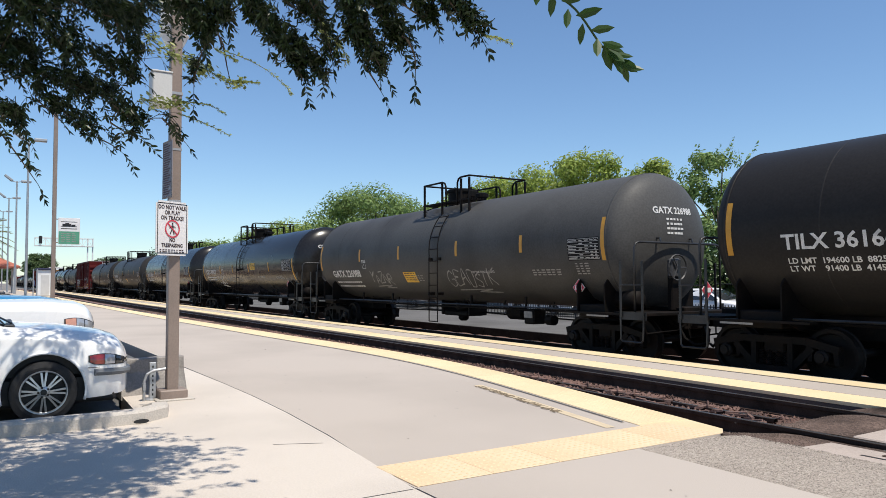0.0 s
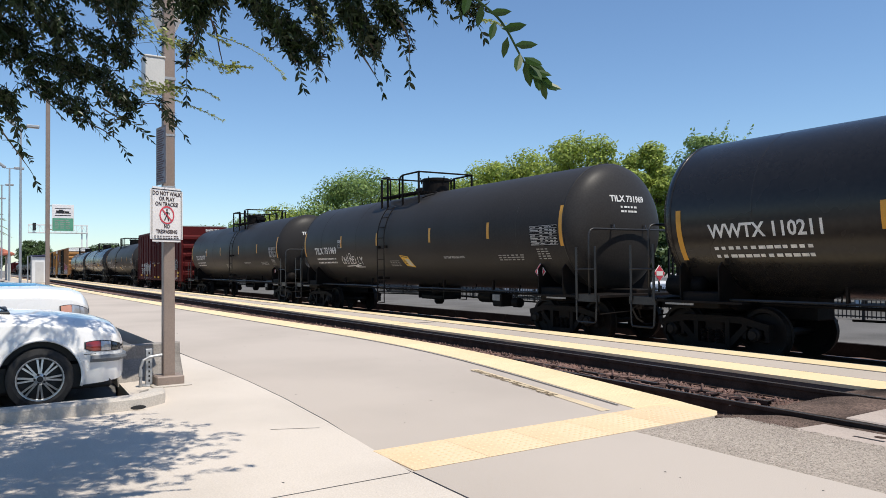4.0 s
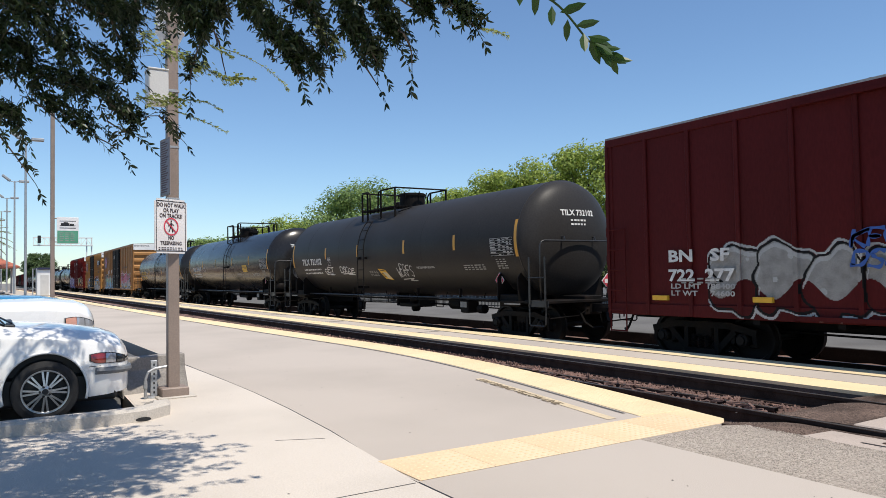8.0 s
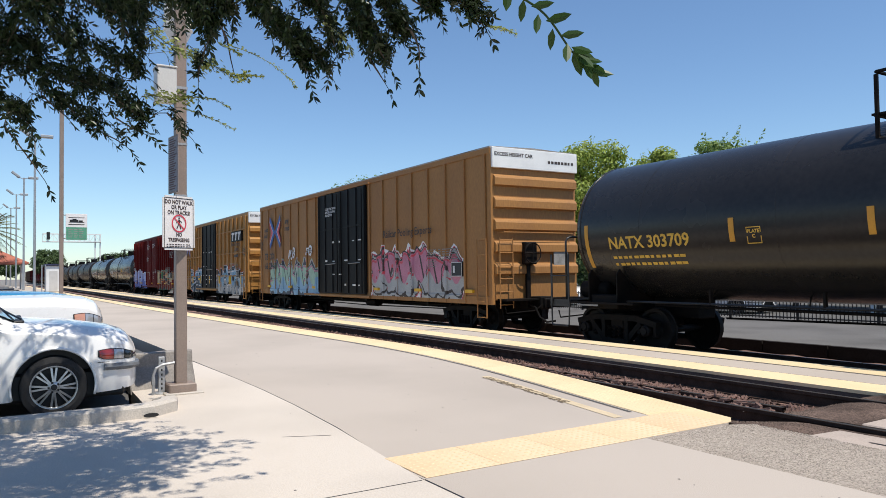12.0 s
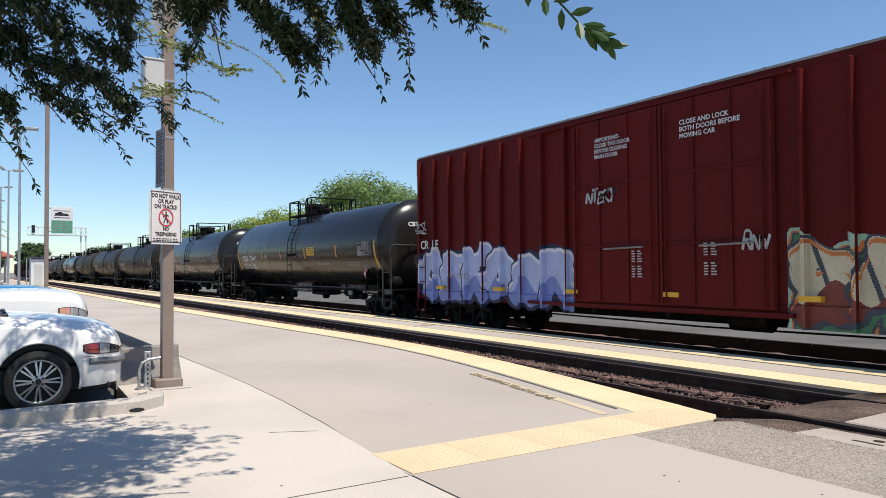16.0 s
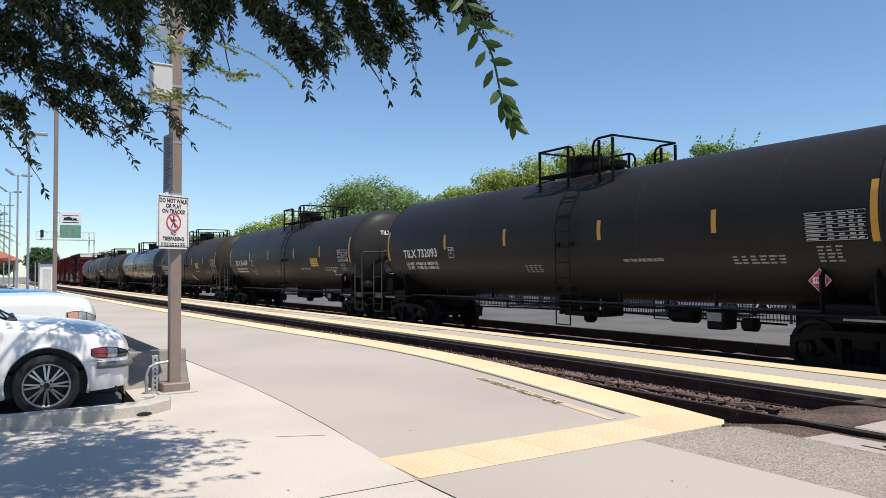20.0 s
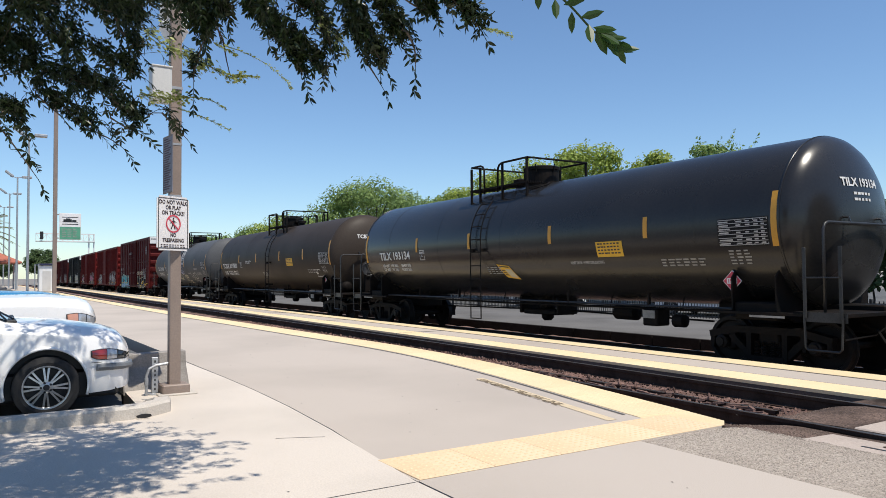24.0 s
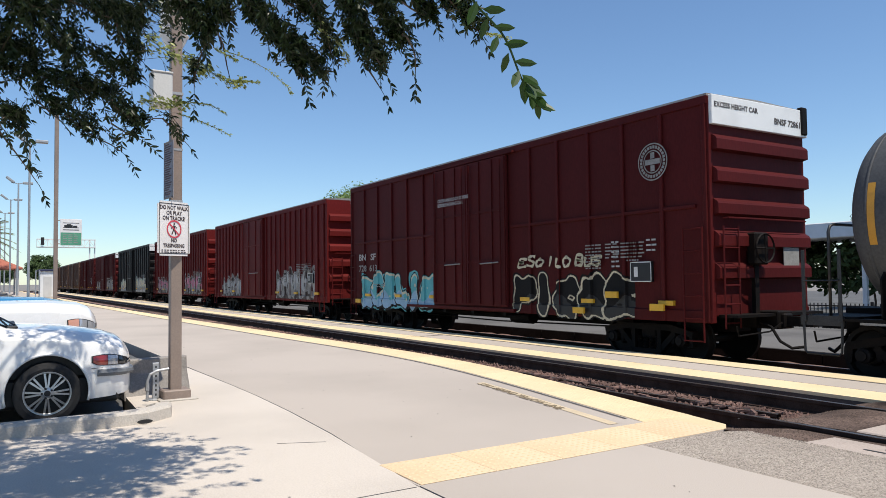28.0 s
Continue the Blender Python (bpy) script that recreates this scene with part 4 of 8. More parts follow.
        for x in (a, b):
            for z in (2.35, 1.35):
                box(lad, x - 0.03, x + 0.03, min(s * 1.40, s * 1.60), max(s * 1.40, s * 1.60), z - 0.04, z + 0.04)
        part("ladder", lad, "steel", car)
    return car


def shell_patch(x0, x1, z0, z1, name):
    """A thin plate that follows the shell's near side."""
    bm = bmesh.new()
    n = 6
    cols = [[bm.verts.new(tank_side(x, z0 + (z1 - z0) * i / n)) for i in range(n + 1)] for x in (x0, x1)]
    for i in range(n):
        bm.faces.new((cols[0][i], cols[1][i], cols[1][i + 1], cols[0][i + 1]))
    return finish(bm, name)


REFL = {}
GLYPHS = {k: [(int(a) / 9, int(b) / 9) for a, b in v.split()] for k, v in dict(
    A="00 49 90 74 23", B="10 19 79 75 15 83 70 00", C="87 69 28 04 21 60 92", D="10 19 79 95 60 00", E="98 29 15 65 15 10 91",
    F="10 15 75 15 19 99", J="49 99 79 71 40 12", G="87 59 17 03 30 81 84 44", H="19 10 15 85 89 80", I="49 30", K="19 10 15 99 15 90", L="19 11 80",
    M="00 19 44 89 90", N="00 19 80 99", O="49 17 03 30 72 86 49", P="10 19 79 86 25", R="00 19 79 85 25 90", S="98 59 17 45 83 60 01",
    T="09 99 59 40", U="19 12 40 82 89", V="09 40 99", W="09 20 46 70 99", X="09 90 55 99 00", Y="09 45 99 45 30", Z="19 99 00 90").items()}


def reflectors(car, mids, zc, ends, ez):
    for x, z0, z1 in [(q, zc - 0.21, zc + 0.21) for q in mids] + [(q, ez - 0.46, ez + 0.46) for q in ends]:
        key = (x, z0)
        if key not in REFL:
            REFL[key] = shell_patch(x - 0.055, x + 0.055, z0, z1, "reflector")
        part("reflector", REFL[key], "orange", car)


def ribbon(pts, width, place, name):
    """A flat sprayed line through points, rounded between them."""
    m = len(pts)
    pts = [Vector(p) for p in pts]
    fine = []
    for i in range(m - 1):
        p0, p1, p2, p3 = pts[max(i - 1, 0)], pts[i], pts[i + 1], pts[min(i + 2, m - 1)]
        for q in range(6):
            t = q / 6
            fine.append(0.5 * (2 * p1 + (p2 - p0) * 0.7 * t + (1.4 * p0 - 5.3 * p1 + 4.6 * p2 - 0.7 * p3) * t * t + (3.3 * p1 - 0.7 * p0 - 3.3 * p2 + 0.7 * p3) * t ** 3))
    fine.append(pts[-1])
    vs, fs = [], []
    for i, p in enumerate(fine):
        d = fine[min(i + 1, len(fine) - 1)] - fine[max(i - 1, 0)]
        d = d.normalized() if d.length > 1e-6 else Vector((1, 0))
        nn = Vector((-d.y, d.x)) * width * (0.5 + 0.16 * math.sin(i * 0.9))
        vs += [place(*(p + nn)), place(*(p - nn))]
    fs = [(2 * i, 2 * i + 1, 2 * i + 3, 2 * i + 2) for i in range(len(fine) - 1)]
    me = bpy.data.meshes.new(name)
    me.from_pydata(vs, [], fs)
    return me


def scrawl(car, rng, x, z, w, h, letters, material, place, width=0.03, under=True, slope=0.0):
    """A sprayed tag: one loose letter shape after another, with an underline."""
    n = len(letters)
    for k, ch in enumerate(letters):
        lean, up, hh = rng.uniform(0.05, 0.3), rng.uniform(0, 0.2) * h, h * rng.uniform(0.7, 1.0)
        pts = [(x + w * (k + 0.04 + 0.96 * a + lean * (b - 0.5)) / n + rng.uniform(-0.05, 0.05) * w / n, z + up + b * hh + slope * w * (k + a) / n) for a, b in GLYPHS[ch]]
        part("tag_letter", ribbon(pts, width, place, "tag_letter"), material, car)
    if under:
        part("tag_underline", ribbon([(x + 0.1 * w, z - 0.12 * h), (x + 0.8 * w, z - 0.05 * h), (x + 0.5 * w, z - 0.2 * h), (x + 0.95 * w, z - 0.22 * h)], width * 0.8, place, "tag_underline"), material, car)


def fit_text(s, size, width, place, bold):
    """Lettering stretched to a given width."""
    v, f = text_mesh(s, size, "LEFT", bold)
    k = width / max(p[0] for p in v)
    return lettering(s, size, lambda a, b: place(a * k, b), bold=bold)


WEIGHTS = {
    "TILX 361667": "LD LMT  194600 LB  88250 KG\nLT WT    91400 LB  41450 KG",
    "TILX 732093": "LD LMT  194600 LB  88250 KG\nLT WT    91400 LB  41450 KG",
    "CBTX 739641": "LD LMT  1968 00 LB  89 300 KG\nLT WT    892 00 LB  40 450 KG",
    "TILX 193134": "LD LMT  194 900      88400 KG\nLT WT    91 100      41300 KG",
    "TCBX 301000": "LD LMT  194700 LB  88300 KG\nLT WT    91300 LB  41400 KG",
}


def dress_tank(car, mark, seed, kind="A", letter="lettering", tags=(), yellow=None, wedge=None, frame_plate=None, vent=True):
    """Marks, data panel, placards and scrawls of one tank car; kind C carries its marks lower and further in."""
    rng = random.Random(seed)
    short = kind == "C"
    if short:
        reflectors(car, (-3.85, -1.45, 1.35, 4.40), 2.40, (-7.52, 7.52), 2.24)
    else:
        reflectors(car, (-4.20, -1.38, 1.97, 4.86), 2.61, (-7.64, 7.64), 2.60)
    mx, mz = (-6.88, 2.27) if short else (-6.66, 2.31)
    mw = 2.1 if short else 2.0
    if mark.startswith("TCBX"):
        mx, mz, mw = -7.25, 2.27, 2.62
    elif mark.startswith("GATX"):
        mx, mz, mw = -6.70, 1.98, 2.35
    part("reporting_mark", fit_text(mark, 0.34, mw, lambda u, v: tank_side(mx + u, mz + v), 0.008), letter, car)
    if mark in WEIGHTS:
        part("weight_lettering", fit_text(WEIGHTS[mark], 0.125, mw * 0.93, lambda u, v: tank_side(mx + 0.06 + u, mz - 0.36 + v), 0.003), letter, car)
    else:
        tagged(part("weight_print", bars(print_rows(rng, mx + 0.06, mz - 0.26, mw * 0.9, 2, 0.055, 0.14, 13), lambda x, z: tank_side(x, z)), letter, car), kind="stuff")
    if mark.startswith(("TCBX", "CBTX 737")):
        part("notice_lettering", lettering("THERMAL PROTECTION\nSYSTEM EQUIPPED", 0.085, lambda u, v: tank_side(-3.1 + u, 2.42 + v), bold=0.002), letter, car)
    part("head_mark", lettering(mark, 0.20, lambda u, v: tank_head(u, TZ + 0.62 + v), "CENTER", 0.006), letter, car)
    part("head_print", bars(print_rows(rng, -0.26, TZ + 0.46, 0.52, 2 if mark.startswith("TILX") else 4, 0.045, 0.10, 5), lambda y, z: tank_head(y, z)), letter, car)
    px, pz = (-3.56, 2.14) if short else (-4.05, 2.16)
    if mark.startswith("TILX 7319"):
        px, pz = -4.48, 2.40
    part("clearance_frame", bars([(px, px + 0.28, pz, pz + 0.015), (px, px + 0.28, pz + 0.275, pz + 0.29), (px, px + 0.015, pz, pz + 0.29), (px + 0.265, px + 0.28, pz, pz + 0.29)], lambda x, z: tank_side(x, z)), letter, car)
    part("clearance_lettering", lettering("PLATE\nC", 0.085, lambda u, v: tank_side(px + 0.14 + u, pz + 0.17 + v), "CENTER", 0.003), letter, car)
    # data panel: a ruled table on its dark plate
    d0, d1, dz0, dz1 = (6.20, 7.32, 2.20, 2.66) if short else (6.56, 7.52, 2.18, 2.62)
    dw = d1 - d0
    rows_ = [(d0, d1, dz0 + (dz1 - dz0) * k / 7, dz0 + (dz1 - dz0) * k / 7 + 0.010) for k in range(8)] + [(d0 + dw * f, d0 + dw * f + 0.012, dz0, dz1 + 0.01) for f in (0, 0.36, 0.55, 0.72, 0.86, 0.99)]
    for k in range(7):
        z = dz0 + (dz1 - dz0) * (k + 0.34) / 7
        for f, g in ((0.02, 0.33), (0.38, 0.52), (0.57, 0.70), (0.74, 0.84), (0.88, 0.97)):
            if rng.random() < 0.85:
                rows_.append((d0 + dw * f, d0 + dw * (f + (g - f) * rng.uniform(0.6, 1)), z, z + 0.022))
    plate = part("data_plate", shell_patch(d0 - 0.02, d1 + 0.02, dz0 - 0.02, dz1 + 0.03, "data_plate"), "blackbox", car)
    tagged(part("data_table", bars(rows_, lambda x, z: (x, tank_side(x, z)[1] - 0.004, z), "data_table"), "print_pale", plate, "ruled table of small print"), kind="stuff")
    tagged(part("spec_print", bars(print_rows(rng, d0 + 0.15, dz0 - 0.08 if not short else 1.86, 0.45, 5, 0.025, 0.055, 3), lambda a, b: tank_side(a, b)), "grime", car), kind="stuff")
    if vent:
        part("vent_lettering", lettering("VENT TANK WHEN UNLOADING", 0.085, lambda u, v: tank_side(2.55 + u * 0.82, 1.95 + v), bold=0.002), "print_pale", car)
    tagged(part("fine_print", bars(print_rows(rng, 5.15, 1.98, 1.05, 3, 0.028, 0.055, 6), lambda a, b: tank_side(a, b)), "grime", car), kind="stuff")
    tagged(part("fine_print", bars(print_rows(rng, -0.75, 1.9, 0.65, 4, 0.022, 0.05, 4), lambda a, b: tank_side(a, b)), "grime", car), kind="stuff")
    def proud(a, b, d=0.003):
        p = tank_side(a, b)
        return (p[0], p[1] - d, p[2])
    if yellow:
        x, z = yellow
        lab = part("warning_label", shell_patch(x, x + 0.76, z - 0.16, z + 0.16, "warning_label"), "label_yellow", car, "yellow warning label")
        tagged(part("label_print", bars(print_rows(rng, x + 0.05, z + 0.13, 0.66, 4, 0.030, 0.066, 7), proud, "label_print"), "lettering_d", lab), kind="stuff")
    if wedge:
        x, z = wedge
        def slant(u, v, d):
            zz = z + 0.34 * (v - 0.5) - 0.05 * u
            p = tank_side(x + 0.50 * u + 0.22 * (1 - v), zz)
            return (p[0], p[1] - d, zz)
        def patch(u0, u1, v0, v1, d, name):
            bm = bmesh.new()
            cols = [[bm.verts.new(slant(u, v0 + (v1 - v0) * k / 5, d)) for u in (u0, u1)] for k in range(6)]
            for a, b in zip(cols, cols[1:]):
                bm.faces.new((a[0], a[1], b[1], b[0]))
            return bm
        w_ = part("warning_decal", patch(0, 1, 0, 1, 0.0, "d"), "label_yellow", car, "slanted yellow decal with a white panel")
        part("decal_panel", patch(0.42, 0.95, 0.10, 0.72, 0.004, "p"), "spray_cream", w_)
        part("decal_print", bars([(0.08, 0.36, 0.2 + 0.16 * k, 0.27 + 0.16 * k) for k in range(3)] + [(0.1, 0.9, 0.84, 0.92)], lambda u, v: slant(u, v, 0.004), "decal_print"), "lettering_d", w_)
    if frame_plate:
        x, z = frame_plate
        part("framed_notice", bars([(x, x + 0.58, z, z + 0.03), (x, x + 0.58, z + 0.27, z + 0.30), (x, x + 0.03, z, z + 0.30), (x + 0.55, x + 0.58, z, z + 0.30), (x + 0.30, x + 0.32, z, z + 0.28), (x + 0.08, x + 0.26, z + 0.10, z + 0.20)], lambda a, b: (a - (b - z) * 0.3, tank_side(a, b)[1], b)), "print_pale", car)
    # hazard diamonds: a red field with a white number panel
    px, pz = (6.52, 1.58) if short else (6.66, 1.56)
    py = tank_side(px, pz)[1] - 0.16
    d = part("hazard_placard", boxm(-0.135, 0.135, -0.008, 0.008, -0.135, 0.135), "signwhite", car, at=pose(px, py, pz, 0, 45, 0))
    part("placard_field", boxm(-0.125, 0.125, -0.012, -0.009, -0.125, 0.125), "signred", d)
    part("placard_band", boxm(-0.105, 0.105, -0.016, -0.013, -0.05, 0.05), "signwhite", d, at=pose(0, 0, 0, 0, -45, 0))
    part("placard_number", lettering("1987", 0.085, lambda u, v: ((u - v) * 0.7071, -0.018, (v + u) * 0.7071), "CENTER", 0.004), "signred", d)
    part("placard_stem", boxm(px - 0.015, px + 0.015, py + 0.01, py + 0.03, 1.06, pz - 0.1), "steel", car)
    d = part("hazard_placard", boxm(-0.008, 0.008, -0.135, 0.135, -0.135, 0.135), "signwhite", car, at=pose(8.60, 0.62, 1.50, 45, 0, 0))
    part("placard_field", boxm(0.009, 0.012, -0.125, 0.125, -0.125, 0.125), "signred", d)
    part("placard_band", boxm(0.013, 0.016, -0.105, 0.105, -0.05, 0.05), "signwhite", d, at=pose(0, 0, 0, -45, 0, 0))
    part("placard_stem", boxm(8.58, 8.60, 0.60, 0.64, 1.06, 1.40), "steel", car)
    for x, z, w, h, letters, mt in tags:
        scrawl(car, rng, x, z, w, h, letters, mt, lambda a, b: proud(a, b, 0.002), 0.03 if h < 0.7 else 0.04)


# ---- boxcars ----
def graffiti(rng, w, h, word, depth_at, x0, z0, y0, style="block", cell=0.016):
    """Sprayed letter shapes laid over panels and ribs.
    Materials: fill, outline, lower fill, highlight, ground colour, outer line."""
    n = len(word)
    nx, nz = int(w / cell), int(h / cell)
    X, Z = np.meshgrid((np.arange(nx) + 0.5) * cell, (np.arange(nz) + 0.5) * cell, indexing="ij")
    fat, edge, ground = {"block": (0.155, 0.035, 0.0), "thin": (0.105, 0.04, 0.0), "bubble": (0.185, 0.05, 0.26), "wild": (0.135, 0.028, 0.10), "cast": (0.165, 0.035, 0.07)}[style]
    wob = 0.03 * np.sin(X * 5.1 + 1.7 * np.sin(Z * 4)) + 0.02 * np.sin(X * 13 + Z * 9)
    lw = w / (n + 0.15)
    layers = []
    for k in range(n):
        shape = (GLYPHS[word[k]],)
        taper = {"wild": 0.75, "bubble": 0.1}.get(style, 0.3)
        lean, lift = rng.uniform(-0.15, 0.2), rng.uniform(0.0, 0.1) * h
        d = np.full(X.shape, 9.0)
        r = min(lw * fat * 1.5, h * fat)
        hh = h * (rng.uniform(0.66, 0.86) if style == "wild" else rng.uniform(0.78, 0.98)) - 2 * r - 0.06 - lift
        for line in shape:
            pts = [(0.07 + k * lw + r * 0.8 + (a + lean * (b - 0.5)) * (lw - r * 1.0), 0.05 + r + lift + b * hh) for a, b in line]
            for (ax, az), (bx, bz) in zip(pts, pts[1:]):
                ux, uz = bx - ax, bz - az
                t = np.clip(((X - ax) * ux + (Z - az) * uz) / (ux * ux + uz * uz + 1e-9), 0, 1)
                d = np.minimum(d, np.hypot(X - ax - t * ux, Z - az - t * uz) * (1.0 + taper * (0.5 - t)))
        layers.append(d - r + wob * (0.6 if style == "bubble" else 1.0))
    union = np.minimum.reduce(layers)
    m = np.full(X.shape, -1)
    if ground:
        g = union - ground + (0.05 if style == "wild" else 0.16) * np.sin(X * 3.3 + 2) * np.sin(Z * 4.1)
        edge_in = np.minimum(np.minimum(X, w - X), np.minimum(h - Z, Z + 0.3))
        if style == "wild":
            g = g - 0.05 + 0.34 * np.abs(np.mod(X * 1.15 + 0.25 * Z, 1.0) * 2 - 1) * np.clip(Z / h - 0.35, 0, 1) * 1.6
        g = np.maximum(g, (0.07 if style == "wild" else 0.13) + wob - edge_in)
        m[g < 0] = 4
        if style == "wild":
            m[(g > -0.03) & (g < 0)] = 1
            m[(g >= 0) & (g < 0.03)] = 3
            m[(g >= 0.03) & (g < 0.085)] = 5
        sx, sz = int(0.09 / cell), int(0.07 / cell)
        sh = np.full(X.shape, 9.0)
        sh[sx:, :nz - sz] = union[:-sx, sz:]
        m[sh < 0] = 1
    else:
        m[(union > 0.04) & (union < 0.075)] = 5
    m[union < edge] = 1
    for d in layers:
        m[(d >= -0.004) & (d < edge) & (m != -1)] = 1
        inner = d < -0.004
        m[inner] = 0
        m[inner & (Z / h + 0.12 * np.sin(X * 6.1) < 0.36)] = 2
        up = np.full(d.shape, 9.0)
        k3 = int(0.07 / cell)
        up[:, :-k3] = d[:, k3:]
        m[inner & (d < -0.02) & (up > -0.025)] = 3
    for _ in range(2 * n):
        bx, bz, br = rng.uniform(0, w), rng.uniform(0.2, 0.85) * h, rng.uniform(0.02, 0.07)
        m[(np.hypot(X - bx, Z - bz) < br) & (m == 0)] = 3
    if style == "wild":
        gap = (np.sin(X * 8.7 + 3.0 * Z) > 0.93) & (m == 0)
        m[gap] = 1
    ii, jj = np.nonzero(m >= 0)
    prof = np.array([y0 - depth_at(x0 + i * cell) - 0.004 for i in range(nx + 1)])
    used = np.zeros((nx + 1, nz + 1), bool)
    for a, b in ((0, 0), (1, 0), (1, 1), (0, 1)):
        used[ii + a, jj + b] = True
    ids = np.cumsum(used.ravel()).reshape(used.shape) - 1
    vi, vj = np.nonzero(used)
    zz = z0 + vj * cell
    vs = np.stack([x0 + vi * cell, np.where(zz < 1.10, np.minimum(prof[vi], y0 - 0.036), prof[vi]), zz], 1)
    fs = np.stack([ids[ii, jj], ids[ii + 1, jj], ids[ii + 1, jj + 1], ids[ii, jj + 1]], 1)
    me = bpy.data.meshes.new("graffiti")
    me.from_pydata(vs.tolist(), [], fs.tolist())
    me.polygons.foreach_set("material_index", m[ii, jj].astype(np.int32))
    return me


def box_car(length, paint, label, posts, door, seed, belt=(), white_end=False, eave=4.98, sill=0.86, post_w=0.085, post_d=0.055, end_depth=0.13, eave_out=0.04, end_ribs=6, roof="roofm", door_paint=None, upright=False, end_mark=""):
    """A boxcar: half-length body of wall panels, posts, doors, ribbed ends, roof, ladders and running gear."""
    rng = random.Random(seed)
    car = thing("box_car", label, "boxcar", group="freight train")
    L, Wd = length / 2, 1.46
    part("body", boxm(-L, L, -Wd, Wd, sill + 0.12, eave, bev=0.02), paint, car)
    part("roof", prism_x(length, Wd + min(0.03, eave_out), eave), roof, car)
    rib = bmesh.new()
    for k in range(int(length / 1.2)):
        x = -L + 0.6 + k * 1.2
        box(rib, x - 0.03, x + 0.03, -Wd, Wd, eave + 0.03, eave + 0.062)
    part("roof_ribs", rib, roof, car)
    part("eave_rail", boxm(-L, L, -Wd - eave_out, -Wd, eave - 0.14, eave + 0.01, bev=0.004), paint, car)
    part("side_sill", boxm(-L, L, -Wd - 0.03, -Wd, sill, sill + 0.22, bev=0.008), paint, car)
    part("side_sill", boxm(-L, L, Wd, Wd + 0.03, sill, sill + 0.22, bev=0.008), paint, car)
    # door
    d0, d1 = door
    dp = door_paint or paint
    dd = part("door", boxm(d0, d1, -Wd - 0.10, -Wd - 0.02, sill + 0.14, eave - 0.16, bev=0.012), dp, car)
    n = 2 if (d1 - d0) > 3.2 else 1
    w = (d1 - d0) / n
    for k in range(n):
        a = d0 + k * w
        for x in (a + 0.05, a + w * 0.33, a + w * 0.66, a + w - 0.05):
            part("door_rib", boxm(x - 0.035, x + 0.035, -Wd - 0.135, -Wd - 0.10, sill + 0.18, eave - 0.2, bev=0.006), dp, dd)
        for z in (sill + 1.3, sill + 2.6):
            part("door_belt", boxm(a + 0.06, a + w - 0.06, -Wd - 0.128, -Wd - 0.10, z - 0.03, z + 0.03), dp, dd)
        for x in (a + 0.18, a + w - 0.18):
            part("lock_rod", tubem([(x, -Wd - 0.15, sill + 0.2), (x, -Wd - 0.15, eave - 0.25)], 0.018, 5), "steel" if dp == "blackbox" else dp, dd)
        part("door_lever", tubem([(a + w * 0.4, -Wd - 0.17, 2.1), (a + w * 0.85, -Wd - 0.17, 2.12)], 0.018, 5), "grime", dd)
    part("door_track", boxm(d0 - 1.6, d1 + 0.3, -Wd - 0.12, -Wd, sill + 0.03, sill + 0.10), paint, car)
    part("door_track", boxm(d0 - 1.6, d1 + 0.3, -Wd - 0.12, -Wd, eave - 0.15, eave - 0.09), paint, car)
    # posts
    xs = [x for x in posts if not (d0 - 0.1 < x < d1 + 0.1)]
    pm = finish(boxm(-post_w / 2, post_w / 2, -Wd - post_d, -Wd, sill + 0.005, eave - 0.13, bev=0.012), "side_post")
    for x in xs:
        part("side_post", pm, paint, car, at=(x, 0, 0))
    for z in belt:
        for a, b in ((-L + 0.3, d0 - 0.1), (d1 + 0.1, L - 0.3)):
            part("belt_rail", boxm(a, b, -Wd - post_d * 0.8, -Wd, z - 0.035, z + 0.035, bev=0.008), paint, car)
    # ends with pressed ribs, top band, ladders, brake gear
    for s in (-1, 1):
        xe = s * L
        steps = [eave - (0.86 if white_end else 0.72) - 0.585 * k for k in range(end_ribs)]
        for z in [q for q in steps if q > sill + 0.35]:
            bm = bmesh.new()
            pr = [(0, -0.14), (end_depth, -0.11), (end_depth, 0.07), (end_depth * 0.8, 0.11), (0.015, 0.17), (0, 0.17)]
            a = [bm.verts.new((xe + s * u, -Wd + 0.06, z + v)) for u, v in pr]
            b = [bm.verts.new((xe + s * u, Wd - 0.06, z + v)) for u, v in pr]
            for i in range(5):
                bm.faces.new((a[i], b[i], b[i + 1], a[i + 1]))
            bm.faces.new(a), bm.faces.new(b)
            bmesh.ops.recalc_face_normals(bm, faces=bm.faces[:])
            part("end_rib", bm, paint, car)
        if white_end:
            part("end_band", boxm(min(xe, xe + s * 0.09), max(xe, xe + s * 0.09), -Wd, Wd, eave - 0.52, eave + 0.02, bev=0.01), "white", car, "white band with small print")
            if s > 0:
                part("band_lettering", lettering("EXCESS HEIGHT CAR", 0.135, lambda u, v: (xe + 0.095, -1.40 + u, eave - 0.16 + v), bold=0.004), "lettering_d", car)
                if end_mark:
                    part("end_lettering", fit_text(end_mark, 0.17, 0.95, lambda u, v: (xe + 0.095, 0.38 + u, eave - 0.30 + v), 0.005), "lettering_d", car)
                else:
                    part("band_print", bars(print_rows(rng, 0.40, eave - 0.24, 0.95, 1, 0.075, 0.2, 8), lambda y, z: (xe + 0.095, y, z)), "lettering_d", car)
        part("corner_post", boxm(min(xe - s * 0.16, xe + s * 0.02), max(xe - s * 0.16, xe + s * 0.02), -Wd - 0.02, -Wd + 0.08, sill, eave, bev=0.01), paint, car)
        lad = bmesh.new()
        for x in (0.12, 0.55):
            tube(lad, [(xe - s * x, -Wd - 0.10, sill - 0.35), (xe - s * x, -Wd - 0.10, sill + 1.75)], 0.017, 5)
